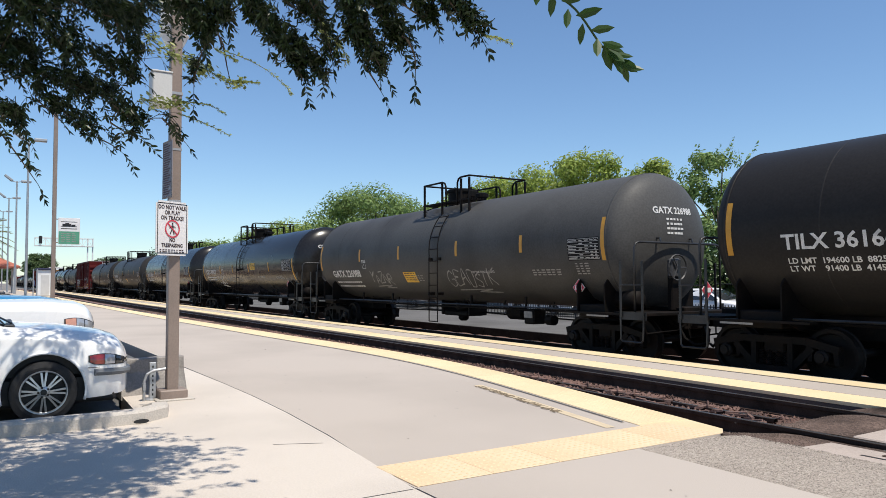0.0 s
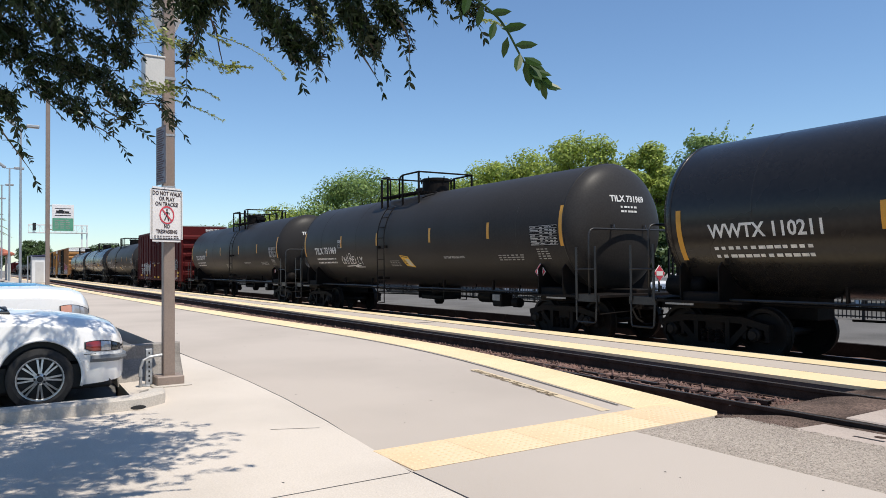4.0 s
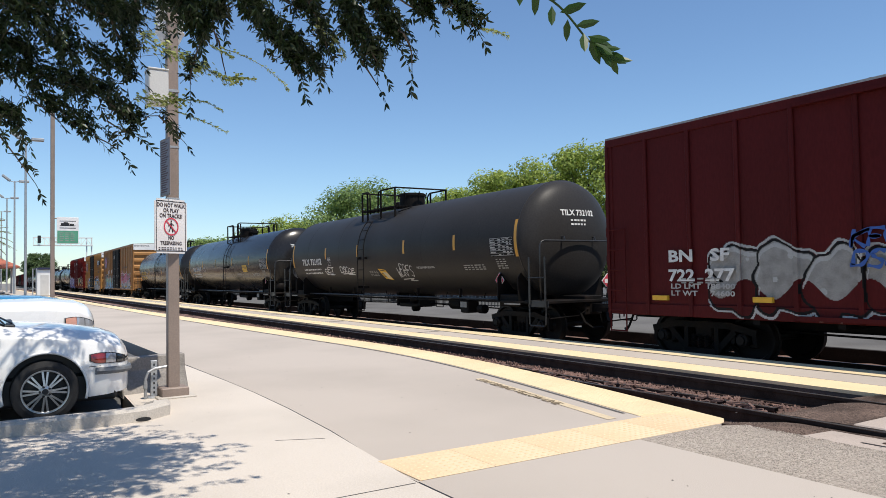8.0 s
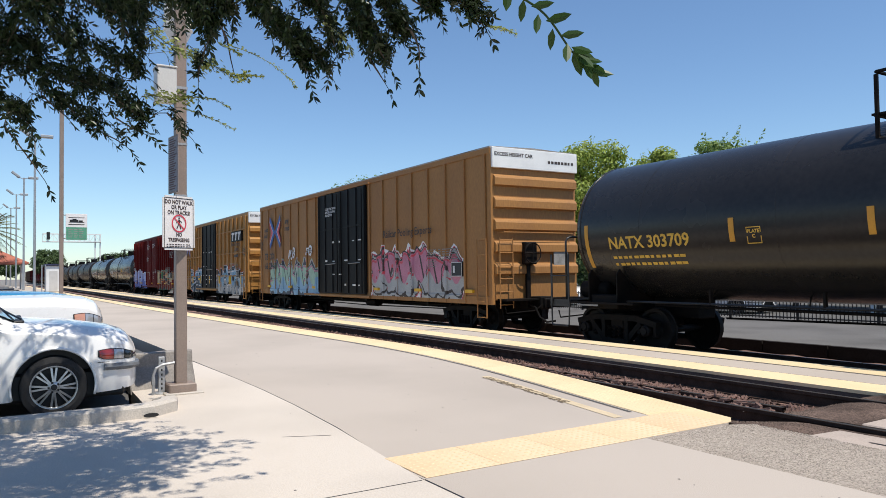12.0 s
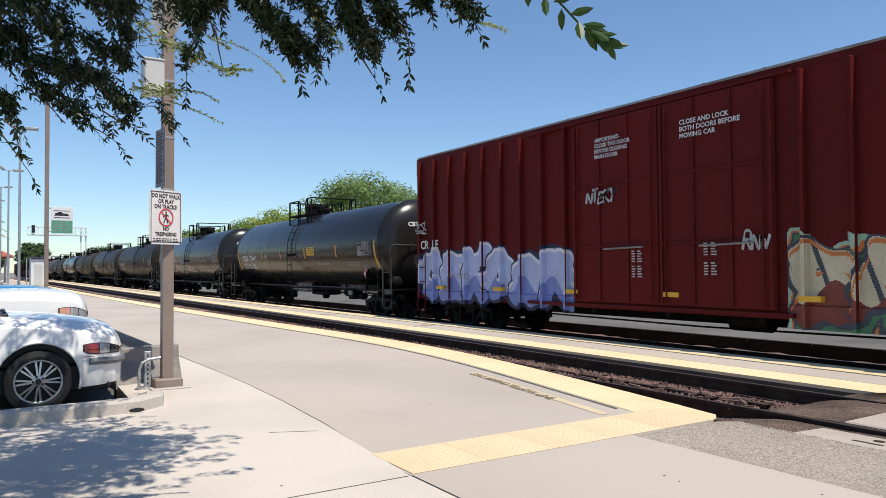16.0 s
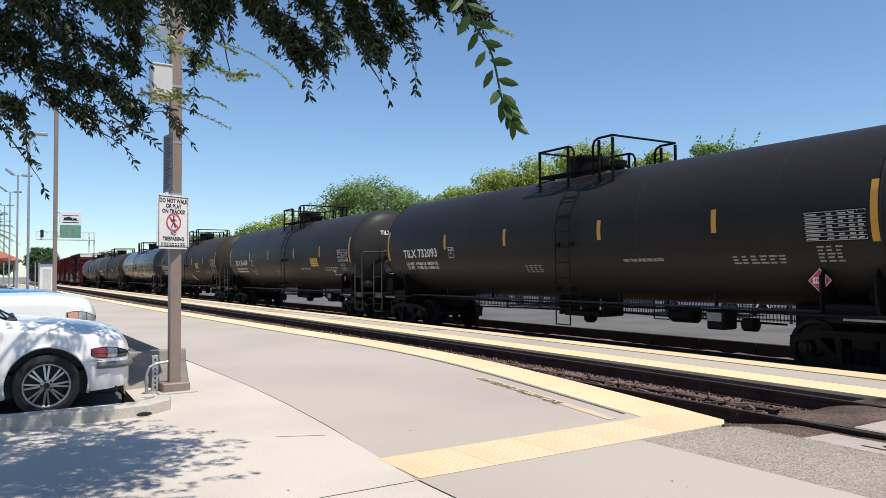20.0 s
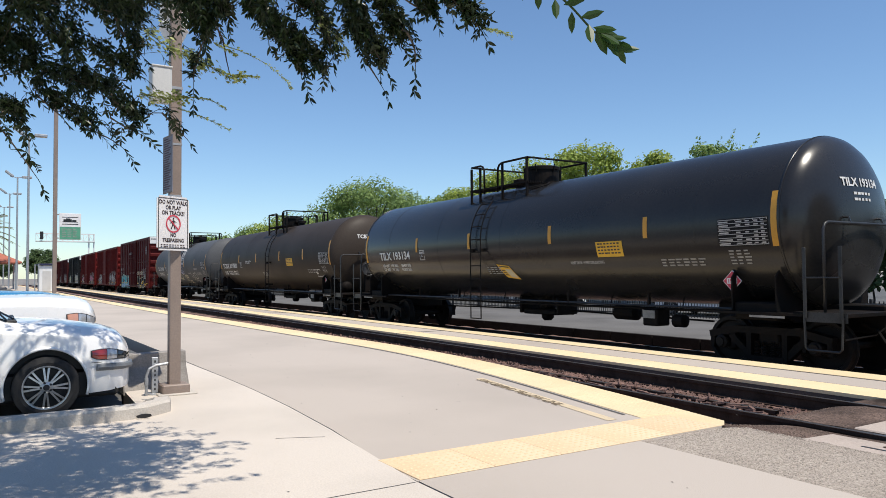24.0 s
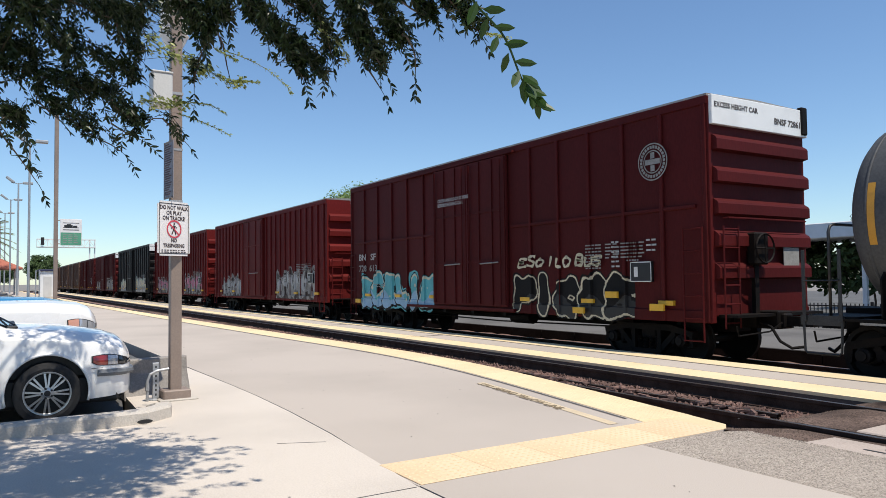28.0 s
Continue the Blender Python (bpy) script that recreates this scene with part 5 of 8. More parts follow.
        for k in range(6):
            z = sill - 0.33 + k * 0.41
            tube(lad, [(xe - s * 0.12, -Wd - 0.10, z), (xe - s * 0.55, -Wd - 0.10, z)], 0.015, 5)
        part("side_ladder", lad, paint, car)
        lad = bmesh.new()
        for y in (-1.32, -0.9):
            tube(lad, [(xe + s * 0.16, y, sill - 0.1), (xe + s * 0.16, y, sill + 1.75)], 0.017, 5)
        for k in range(6):
            z = sill + k * 0.34
            tube(lad, [(xe + s * 0.16, -1.32, z), (xe + s * 0.16, -0.9, z)], 0.015, 5)
        part("end_ladder", lad, paint, car)
        part("crossover_step", boxm(min(xe, xe + s * 0.4), max(xe, xe + s * 0.4), -1.3, 1.3, sill + 0.10, sill + 0.15), "steel", car)
        part("grab_rail", tubem([(xe + s * 0.06, -1.2, sill + 1.9), (xe + s * 0.17, -1.18, sill + 1.9), (xe + s * 0.17, 1.18, sill + 1.9), (xe + s * 0.06, 1.2, sill + 1.9)], 0.016, 5), paint, car)
        truck(car, s * (L - 1.95))
        coupler(car, s * (L + 0.95), s)
        part("draft_sill", boxm(min(s * (L - 0.5), s * (L + 0.45)), max(s * (L - 0.5), s * (L + 0.45)), -0.22, 0.22, 0.72, 1.05, bev=0.02), "steel", car)
    bw = lathe(bmesh.new(), [(0, 0.27), (0.02, 0.285), (0.04, 0.27), (0.02, 0.25)], 18, "x", (L + 0.30, -0.35, sill + 1.35), caps=False)
    for a in range(4):
        c = a * math.pi / 2
        tube(bw, [(L + 0.32, -0.35, sill + 1.35), (L + 0.32, -0.35 + 0.26 * math.cos(c), sill + 1.35 + 0.26 * math.sin(c))], 0.015, 5)
    part("brake_wheel", bw, "steel", car)
    part("brake_housing", boxm(L + 0.06, L + 0.26, -0.55, -0.15, sill + 1.05, sill + 1.65, bev=0.03), "steel", car)
    part("brake_chain_guard", boxm(L + 0.06, L + 0.14, -0.42, -0.3, sill - 0.1, sill + 1.1), "steel", car)
    part("consolidated_stencil", boxm(L + 0.085, L + 0.095, 0.55, 1.05, sill + 1.0, sill + 1.45), "grime", car)
    part("centre_sill", boxm(-L + 0.5, L - 0.5, -0.33, 0.33, 0.62, 1.02, bev=0.02), "steel", car)
    cross = finish(boxm(-0.06, 0.06, -Wd, Wd, 0.78, 0.98), "crossbearer")
    for k in range(7):
        part("crossbearer", cross, "steel", car, at=(-L + 3.4 + k * (length - 6.8) / 6, 0, 0))
    part("brake_rod", tubem([(-L + 2.6, -0.55, 0.62), (0, -0.5, 0.55), (L - 2.6, -0.55, 0.62)], 0.02, 5), "steel", car)
    part("air_reservoir", lathe(bmesh.new(), [(-0.5, 0.05), (-0.48, 0.17), (0.3, 0.17), (0.32, 0.05)], 12, "x", (1.4, -0.75, 0.72)), "steel", car)
    # reflectors and print along the side
    depth = depth_fn(xs, post_w, post_d)
    def on_side(x, z):
        return (x, -Wd - depth(x) - 0.004, z)
    def on_text(x, z):
        return (x, -Wd - post_d - 0.006, z)
    for x in [-L + 1.2 + k * (length - 2.4) / 6 for k in range(7)]:
        plate = (x, x + 0.12, -Wd - post_d - 0.012, -Wd, sill + 0.42, sill + 0.86) if upright else (x, x + 0.36, -Wd - post_d - 0.012, -Wd, sill + 0.30, sill + 0.39)
        part("reflector", boxm(*plate), "label_yellow", car)
    for x, n_, w_ in ((-L + 1.9, 0, 0.9), (L - 3.2, 6, 0.5), (L - 2.0, 4, 0.35), (L - 2.6, 3, 1.1)):
        tagged(part("fine_print", bars(print_rows(rng, x, sill + (1.55 if n_ else 0.72), w_, n_ + 2, 0.028, 0.07, 5), lambda x, z: (x, -Wd - post_d - 0.009, z)), "grime", car), kind="stuff")
    fr = part("stencil_panel", boxm(L - 1.9, L - 1.35, -Wd - post_d - 0.012, -Wd, sill + 0.75, sill + 1.15), "black", car)
    part("stencil_frame", bars([(L - 1.9, L - 1.35, sill + 0.75, sill + 0.77), (L - 1.9, L - 1.35, sill + 1.13, sill + 1.15), (L - 1.9, L - 1.88, sill + 0.75, sill + 1.15), (L - 1.37, L - 1.35, sill + 0.75, sill + 1.15), (L - 1.8, L - 1.7, sill + 0.85, sill + 1.05)], lambda x, z: (x, -Wd - post_d - 0.016, z), "stencil_frame"), "lettering", fr)
    return car, depth, on_text, Wd


def depth_fn(xs, w, d):
    arr = np.array(sorted(xs)) if len(xs) else np.array([999.0])
    def f(x):
        return d if np.min(np.abs(arr - x)) <= w / 2 + 0.005 else 0.0
    return f


def prism_x(length, hw, z):
    bm = bmesh.new()
    L = length / 2
    pr = [(-hw, z), (hw, z), (hw, z + 0.05), (0, z + 0.09), (-hw, z + 0.05)]
    a = [bm.verts.new((-L, y, q)) for y, q in pr]
    b = [bm.verts.new((L, y, q)) for y, q in pr]
    bm.faces.new(a[::-1]), bm.faces.new(b)
    for i in range(5):
        bm.faces.new((a[i], b[i], b[(i + 1) % 5], a[(i + 1) % 5]))
    bmesh.ops.recalc_face_normals(bm, faces=bm.faces[:])
    return bm


def spray(car, depth, Wd, rng, x0, z0, w, h, word, mats, style="block", label="sprayed graffiti lettering"):
    part("graffiti", graffiti(rng, w, h, word, depth, x0, z0, -Wd, style), list(mats), car, label)


def emblem(car, on_side, x, z, r):
    """A pale round railway emblem: a ring and a cross of plain shapes."""
    vs, fs = [], []
    n = 32
    for r0, r1 in ((r, r * 0.93), (r * 0.62, r * 0.56)):
        k = len(vs)
        for i in range(n):
            a = 2 * math.pi * i / n
            vs += [on_side(x + r0 * math.cos(a), z + r0 * math.sin(a)), on_side(x + r1 * math.cos(a), z + r1 * math.sin(a))]
        for i in range(n):
            j = (i + 1) % n
            fs.append((k + 2 * i, k + 2 * j, k + 2 * j + 1, k + 2 * i + 1))
    for i in range(26):
        a = 2 * math.pi * i / 26
        k = len(vs)
        c, s = math.cos(a), math.sin(a)
        for u, v in ((0.70, -0.07), (0.86, -0.07), (0.86, 0.07), (0.70, 0.07)):
            vs.append(on_side(x + r * (u * c - v * s), z + r * (u * s + v * c)))
        fs.append((k, k + 1, k + 2, k + 3))
    for x0, x1, z0, z1 in ((-0.5, 0.5, -0.14, 0.14), (-0.14, 0.14, 0.18, 0.5), (-0.14, 0.14, -0.5, -0.18)):
        k = len(vs)
        vs += [on_side(x + r * a, z + r * b) for a, b in ((x0, z0), (x1, z0), (x1, z1), (x0, z1))]
        fs.append((k, k + 1, k + 2, k + 3))
    me = bpy.data.meshes.new("emblem")
    me.from_pydata(vs, [], fs)
    part("emblem", me, "grime", car)


def cross_arrows(car, on_side, x, z, r):
    """Blue, white and red bands of two chevrons that meet back to back, as plain shapes."""
    slope = 0.95
    for name, m, e0, e1, y in (("blue_band", "bandblue", -0.04, 0.31, 0.002), ("white_band", "signwhite", 0.31, 0.37, 0.002), ("red_band", "signred", 0.37, 0.68, 0.002)):
        vs, fs = [], []
        for q in (-1, 1):
            for up in (-1, 1):
                k = len(vs)
                for u, v in ((e0, 0.0), (e1, 0.0), (1.0, (1 - e1) / slope), (0.94 if e0 < 0 else 1.0, (1 - max(e0, 0.02)) / slope)):
                    vs.append((x + q * r * u, z + up * r * v))
                fs.append((k, k + 1, k + 2, k + 3))
        me = bpy.data.meshes.new(name)
        me.from_pydata([(p[0], on_side(p[0], p[1])[1] - y, p[1]) for p in vs], [], fs)
        part(name, me, m, car)


def door_print(car, me):
    tagged(part("door_print", me, "lettering", car), kind="stuff")


def even(a, b, step):
    n = max(int(round((b - a) / step)), 1)
    return [a + (b - a) * i / n for i in range(n + 1)]


M["bandblue"] = mat("logo_blue", (0.03, 0.10, 0.36), 0.5, 0, 3, 0.06, 0, 60)
M["spray_blue"] = mat("spray_pale_blue", (0.28, 0.46, 0.60), 0.6, 0, 2, 0.1, 0, 40)
M["spray_teal"] = mat("spray_teal", (0.10, 0.42, 0.45), 0.6, 0, 2, 0.1, 0, 40)
M["spray_grey"] = mat("spray_silver_grey", (0.42, 0.42, 0.41), 0.5, 0, 2, 0.1, 0, 40)
M["spray_green"] = mat("spray_pale_green", (0.38, 0.55, 0.42), 0.6, 0, 2, 0.1, 0, 40)
M["spray_lilac"] = mat("spray_lilac_blue", (0.48, 0.53, 0.76), 0.6, 0, 2, 0.1, 0, 40)
M["spray_pink"] = mat("spray_pink", (0.55, 0.22, 0.30), 0.6, 0, 2, 0.1, 0, 40)
M["spray_orange"] = mat("spray_orange", (0.60, 0.20, 0.05), 0.6, 0, 2, 0.1, 0, 40)
M["spray_slate"] = mat("spray_dark_slate", (0.05, 0.065, 0.085), 0.6, 0, 2, 0.1, 0, 40)
M["spray_navy"] = mat("spray_navy", (0.015, 0.02, 0.065), 0.6, 0, 2, 0.1, 0, 40)
M["spray_violet"] = mat("spray_violet_blue", (0.22, 0.27, 0.58), 0.6, 0, 2, 0.1, 0, 40)
M["rust_orange"] = mat("spray_rust_orange", (0.50, 0.13, 0.06), 0.6, 0, 2, 0.1, 0, 40)
M["spray_rust"] = mat("spray_rust_red", (0.20, 0.045, 0.03), 0.6, 0, 2, 0.1, 0, 40)
M["spray_deepgreen"] = mat("spray_deep_green", (0.06, 0.20, 0.09), 0.6, 0, 2, 0.1, 0, 40)
M["spray_cream"] = mat("spray_cream", (0.62, 0.55, 0.38), 0.6, 0, 2, 0.1, 0, 40)

SPEED = 13.55
CARS = []          # (car, place of its centre along the train at the start)


def add(car, q0, q1):
    CARS.append((car, (q0 + q1) / 2))


def build_train():
    kinds = {"A": (0.0, 1), "B": (0.0, -1), "C": (-1.0, 1), "D": (-0.3, 1), "E": (0.35, -1)}
    bases = {}
    def tank(q1, mark, seed, label, paint=None, kind="A", **kw):
        if kind in bases:
            car = copy_plain(bases[kind], label)
        else:
            car = bases[kind] = tank_car(*kinds[kind])
            car["label"] = label
        DRESS.append((car, mark, seed, paint, "C" if kind in "CE" else "A", kw))
        add(car, q1 - 18.14, q1 + 0.26)
    black = "glossy black railway tank car with amber reflectors and white marks"
    tank(9.43, "TILX 361667", 1, "dull black railway tank car with large white marks", "tank_brown")
    tank(27.80, "GATX 226988", 2, "dusty grey-black railway tank car with white scrawls", "tank_grey", tags=((-3.62, 1.60, 1.45, 0.42, "YAZNR", "grime"), (1.25, 1.52, 2.3, 0.48, "GEADSIK", "grime")), yellow=(-1.27, 1.84))
    tank(46.2, "CBTX 739659", 3, black, kind="C", tags=((-4.7, 1.55, 1.3, 0.45, "YLACS", "lettering"), (-2.85, 1.78, 1.5, 0.16, "RVEKTTL", "grime")), yellow=(1.62, 2.47))
    tank(65.06, "WWTX 110211", 4, black, kind="E", wedge=(1.2, 1.55), yellow=(2.6, 2.4))
    tank(83.5, "TILX 731969", 5, "black railway tank car with a white scrawl", "tank_brown", "B", tags=((-4.35, 1.78, 1.7, 0.34, "OHIBELLY", "lettering"),), wedge=(0.0, 1.90))
    tank(102.15, "TILX 731977", 6, "dull black railway tank car with amber reflectors", "tank_brown")
    tank(138.95, "TILX 732102", 8, black, "tank_brown", "B", wedge=(-0.05, 1.80), tags=((1.25, 1.65, 1.0, 0.4, "WERFS", "print_pale"), (-4.55, 1.85, 0.85, 0.22, "GET", "lettering"), (-3.1, 1.85, 1.2, 0.22, "DSCOE", "lettering")))
    tank(157.75, "TILX 199049", 9, black, yellow=(3.70, 2.23))
    tank(175.75, "NATX 303709", 10, "glossy black railway tank car with yellow lettering", None, "E", letter="lettering_y", vent=False)
    tank(255.1, "CBTX 739641", 14, black, kind="C", yellow=(1.60, 2.45))
    tank(274.2, "CBTX 737204", 15, "glossy black railway tank car with pale scrawls", None, "D", tags=((-4.3, 1.72, 1.25, 0.32, "CUVB", "grime"), (-2.05, 1.65, 1.6, 0.35, "BSISER", "print_pale"), (-0.95, 1.95, 0.95, 0.6, "MOB", "spray_lilac"), (1.25, 1.72, 0.8, 0.26, "COHOE", "print_pale")))
    tank(292.95, "TILX 732093", 16, "dull black railway tank car with amber reflectors", "tank_brown")
    tank(311.3, "TILX 361638", 17, "dull black railway tank car with a yellow label", "tank_brown", tags=((-4.1, 1.78, 0.6, 0.2, "BIGH", "grime"),), yellow=(3.81, 2.2), frame_plate=(5.80, 1.68))
    tank(329.8, "TCBX 301025", 18, "dusty brown-black railway tank car with a yellow label", "tank_dust", "D", wedge=(0.9, 1.6), yellow=(2.85, 2.3))
    tank(348.75, "TILX 193134", 19, black, "tank_dull", "B", wedge=(-0.28, 1.80), yellow=(3.46, 2.22))
    tank(367.3, "TCBX 301000", 20, "dusty brown railway tank car with a yellow label", "tank_dust", "D", yellow=(2.85, 2.32), frame_plate=(5.9, 1.68), vent=False)
    tank(386.2, "TILX 730180", 21, "weathered grey railway tank car with a large white scrawl", "tank_light", tags=((-0.60, 2.75, 0.95, 0.55, "HUPKE", "lettering"), (0.95, 3.30, 0.95, 0.26, "HAPRY", "lettering"), (0.95, 3.00, 0.95, 0.28, "BDAG", "lettering"), (0.85, 2.65, 1.1, 0.36, "BABIG", "lettering"), (0.1, 2.05, 1.6, 0.55, "TINEL", "spray_lilac"), (-4.1, 1.42, 1.8, 0.48, "TOMEL", "spray_cream"), (-1.1, 1.62, 1.9, 0.26, "OKMOTS", "spray_cream"), (1.1, 1.42, 1.5, 0.48, "TOMEL", "spray_cream"), (3.4, 1.50, 1.5, 0.5, "OCO", "print_pale")), yellow=(-1.65, 1.68))
    part("class_lettering", lettering("AAR ST-470", 0.16, lambda u, v: tank_side(4.6 + u, 2.20 + v), bold=0.003), "print_pale", DRESS[-1][0])
    for car, mark, seed, paint, kind, kw in DRESS:
        for ch in car.children:
            if paint and ch.name.split(".")[0] in ("tank_shell", "head_seam", "weld_seam"):
                ch.material_slots[0].link = "OBJECT"
                ch.material_slots[0].material = M[paint]
        dress_tank(car, mark, seed, kind, **kw)

    # boxcars, in train order
    R = random.Random
    def label_plate(c, Wd, x, z, mats=("label_yellow",)):
        part("side_label", boxm(x - 0.17, x + 0.17, -Wd - 0.150, -Wd - 0.10, z - 0.065, z + 0.065), mats[0], c)
    def side(on, d=0.0):
        return lambda a, b: (on(a, b)[0], on(a, b)[1] - d, on(a, b)[2])
    c, dp, on, Wd = box_car(15.5, "maroon", "maroon boxcar with silver graffiti and a round emblem", even(-7.72, 7.72, 1.02), (-1.95, 1.84), 7, eave=4.45, post_d=0.05)
    part("reporting_mark", fit_text("BN   SF", 0.30, 1.35, lambda u, v: on(-6.15 + u, 1.98 + v), 0.010), "lettering", c)
    part("reporting_mark", fit_text("722  277", 0.30, 1.45, lambda u, v: on(-6.15 + u, 1.62 + v), 0.010), "lettering", c)
    part("weight_lettering", fit_text("LD LMT  188400\nLT WT     74600", 0.13, 1.4, lambda u, v: on(-6.1 + u, 1.36 + v), 0.003), "print_pale", c)
    part("end_lettering", fit_text("BNSF 722277", 0.20, 1.25, lambda u, v: (7.752, 0.05 + u, 4.22 + v), 0.008), "lettering", c)
    spray(c, dp, Wd, R(73), -5.3, 0.88, 3.75, 1.40, "SEGR", ("grime", "blackbox", "maroon", "spray_grey", "blackbox", "spray_grey"), "block", "silver wildstyle graffiti")
    scrawl(c, R(70), -2.7, 2.0, 0.75, 0.32, "KFC", "bandblue", side(on), 0.05, False)
    scrawl(c, R(71), -2.7, 1.72, 0.75, 0.28, "DSK", "bandblue", side(on), 0.05, False)
    spray(c, dp, Wd, R(74), 1.80, 0.90, 4.9, 1.52, "OWEG", ("maroon", "spray_grey", "spray_rust", "maroon", "blackbox", "grime"), "block", "dark bubble graffiti with silver outlines")
    part("door_lettering", lettering("MAKE & LOCK\nDOORS BEFORE\nMOVING CAR", 0.125, lambda u, v: (0.15 + u, -Wd - 0.145, 3.75 + v), bold=0.003), "print_pale", c)
    for x in (-0.4, 0.8):
        label_plate(c, Wd, x, 1.08)
    label_plate(c, Wd, -0.45, 1.95)
    label_plate(c, Wd, 7.1, 1.42)
    emblem(c, on, 6.62, 3.72, 0.34)
    add(c, 111.5, 111.5)
    c, dp, on, Wd = box_car(19.5, "tan", "weathered ochre boxcar with black double doors and graffiti", even(-9.5, 9.5, 0.98), (-2.0, 2.3), 11, white_end=True, eave=4.98, door_paint="blackbox", end_depth=0.12)
    part("reporting_mark", lettering("TB  OX", 0.42, lambda u, v: on(-8.95 + u + 0.1 * v, 2.58 + v), bold=0.014), "lettering_d", c)
    part("reporting_mark", lettering("66 22  68", 0.42, lambda u, v: on(-8.90 + u + 0.1 * v, 2.14 + v), bold=0.014), "lettering_d", c)
    part("slogan", lettering("next\nload", 0.28, lambda u, v: on(-9.0 + u + 0.15 * v, 3.72 + v), bold=0.012), "lettering_d", c)
    part("slogan", lettering("any\nroad", 0.32, lambda u, v: on(-6.1 + u + 0.15 * v, 3.95 + v), bold=0.012), "lettering_d", c)
    cross_arrows(c, on, -7.45, 3.70, 0.76)
    part("slogan", lettering("Railcar Pooling Experts", 0.34, lambda u, v: on(3.6 + u, 3.0 + v), bold=0.003), "lettering_d", c)
    part("door_lettering", lettering("CLOSE THIS DOOR\nBEFORE CLOSING\nMAIN DOOR", 0.12, lambda u, v: (-1.2 + u, -Wd - 0.145, 4.1 + v), bold=0.003), "lettering", c)
    rg = R(5)
    door_print(c, bars([(x, x + rg.uniform(0.12, 0.3), z, z + rg.uniform(0.03, 0.07)) for x in (-1.6, -1.2, -0.5, 0.1, 0.6, 1.3, 1.8) for z in (1.3, 1.7, 2.2, 2.9) if rg.random() < 0.55], lambda x, z: (x, -Wd - 0.145, z)))
    spray(c, dp, Wd, R(111), -8.3, 0.86, 6.2, 1.62, "SENCE", ("spray_green", "spray_slate", "spray_blue", "spray_pink", "spray_slate", "spray_green"), "wild", "pale green and blue graffiti with pink and black")
    spray(c, dp, Wd, R(112), 2.6, 0.98, 5.8, 1.7, "GOSRES", ("spray_pink", "lettering_d", "spray_grey", "signred", "spray_grey", "signwhite"), "wild", "pink and silver graffiti")
    scrawl(c, R(113), -9.6, 2.9, 0.45, 0.5, "KUE", "lettering_d", side(on), 0.025, False)
    scrawl(c, R(114), -5.6, 2.42, 0.75, 0.42, "ALB", "signwhite", side(on, 0.004), 0.085, False)
    scrawl(c, R(115), -3.5, 2.52, 0.65, 0.36, "FB", "signwhite", side(on, 0.004), 0.085, False)
    add(c, 187.7, 187.7)
    c, dp, on, Wd = box_car(15.5, "ochre", "clean ochre boxcar with a black door and blue graffiti", [-7.0 + 0.72 * k for k in range(8)] + even(1.7, 7.5, 0.83), (-1.68, 1.5), 12, belt=(1.72, 2.95, 4.16), white_end=True, eave=4.97, door_paint="blackbox", post_w=0.06, post_d=0.09, eave_out=0.012, end_depth=0.13, upright=True)
    logo = part("logo_panel", boxm(4.84, 6.80, -Wd - 0.10, -Wd, 3.56, 4.11), "blackbox", c, "black panel with pale block shapes")
    part("logo_emblem", bars([(4.95 + k * 0.60 + a, 4.95 + k * 0.60 + b, z0, z1) for k in range(3) for a, b, z0, z1 in ((0, 0.52, 3.94, 4.05), (0.15, 0.37, 3.62, 3.94))], lambda x, z: (x + (z - 3.8) * 0.30, -Wd - 0.106, z), "logo_emblem"), "lettering", logo)
    part("slogan", lettering("Railcar Pooling\n       Experts", 0.27, lambda u, v: (4.90 + u, -Wd - 0.096, 3.28 + v), bold=0.004), "lettering_d", c)
    part("web_lettering", bars([(5.4, 6.25, 2.72, 2.86)], lambda x, z: (x, -Wd - 0.096, z)), "lettering_d", c)
    for a, x, z in (("FB", -6.22, 2.62), ("OX", -5.50, 2.62), ("502", -6.24, 2.20), ("588", -5.52, 2.20)):
        part("reporting_mark", lettering(a, 0.37, lambda u, v: (x + u + 0.12 * v, -Wd - 0.005, z + v), bold=0.010), "lettering_d", c)
    part("slogan", lettering("next\nload", 0.22, lambda u, v: (-6.98 + u + 0.15 * v, -Wd - 0.005, 3.62 + v), bold=0.007), "lettering_d", c)
    part("slogan", lettering("any\nroad", 0.24, lambda u, v: (-4.84 + u + 0.15 * v, -Wd - 0.005, 3.66 + v), bold=0.007), "lettering_d", c)
    cross_arrows(c, on, -5.60, 3.55, 0.56)
    part("clearance_frame", bars([(-3.9, -3.6, 2.40, 2.42), (-3.9, -3.6, 2.68, 2.70), (-3.9, -3.88, 2.40, 2.70), (-3.62, -3.6, 2.40, 2.70), (-3.8, -3.7, 2.46, 2.64)], on), "lettering_d", c)
    spray(c, dp, Wd, R(121), -4.95, 0.72, 3.2, 1.68, "AXKR", ("spray_blue", "spray_slate", "spray_slate", "signwhite", "spray_grey", "rust_orange"), "wild", "blue and white graffiti with an orange outline")
    spray(c, dp, Wd, R(124), 1.56, 0.72, 5.5, 1.66, "CHENTE", ("spray_blue", "spray_slate", "spray_grey", "signwhite", "spray_slate", "rust_orange"), "wild", "blue and white graffiti with an orange outline")
    spray(c, dp, Wd, R(125), -7.05, 0.9, 0.8, 0.85, "I", ("spray_grey", "rust_orange", "spray_slate", "spray_orange", "spray_orange", "rust_orange"), "wild")
    scrawl(c, R(126), 7.0, 2.85, 0.6, 0.34, "ESKO", "lettering_d", side(on), 0.03)
    for x, z in ((-6.5, 1.05), (-2.4, 1.55)):
        label_plate(c, Wd, x, z)
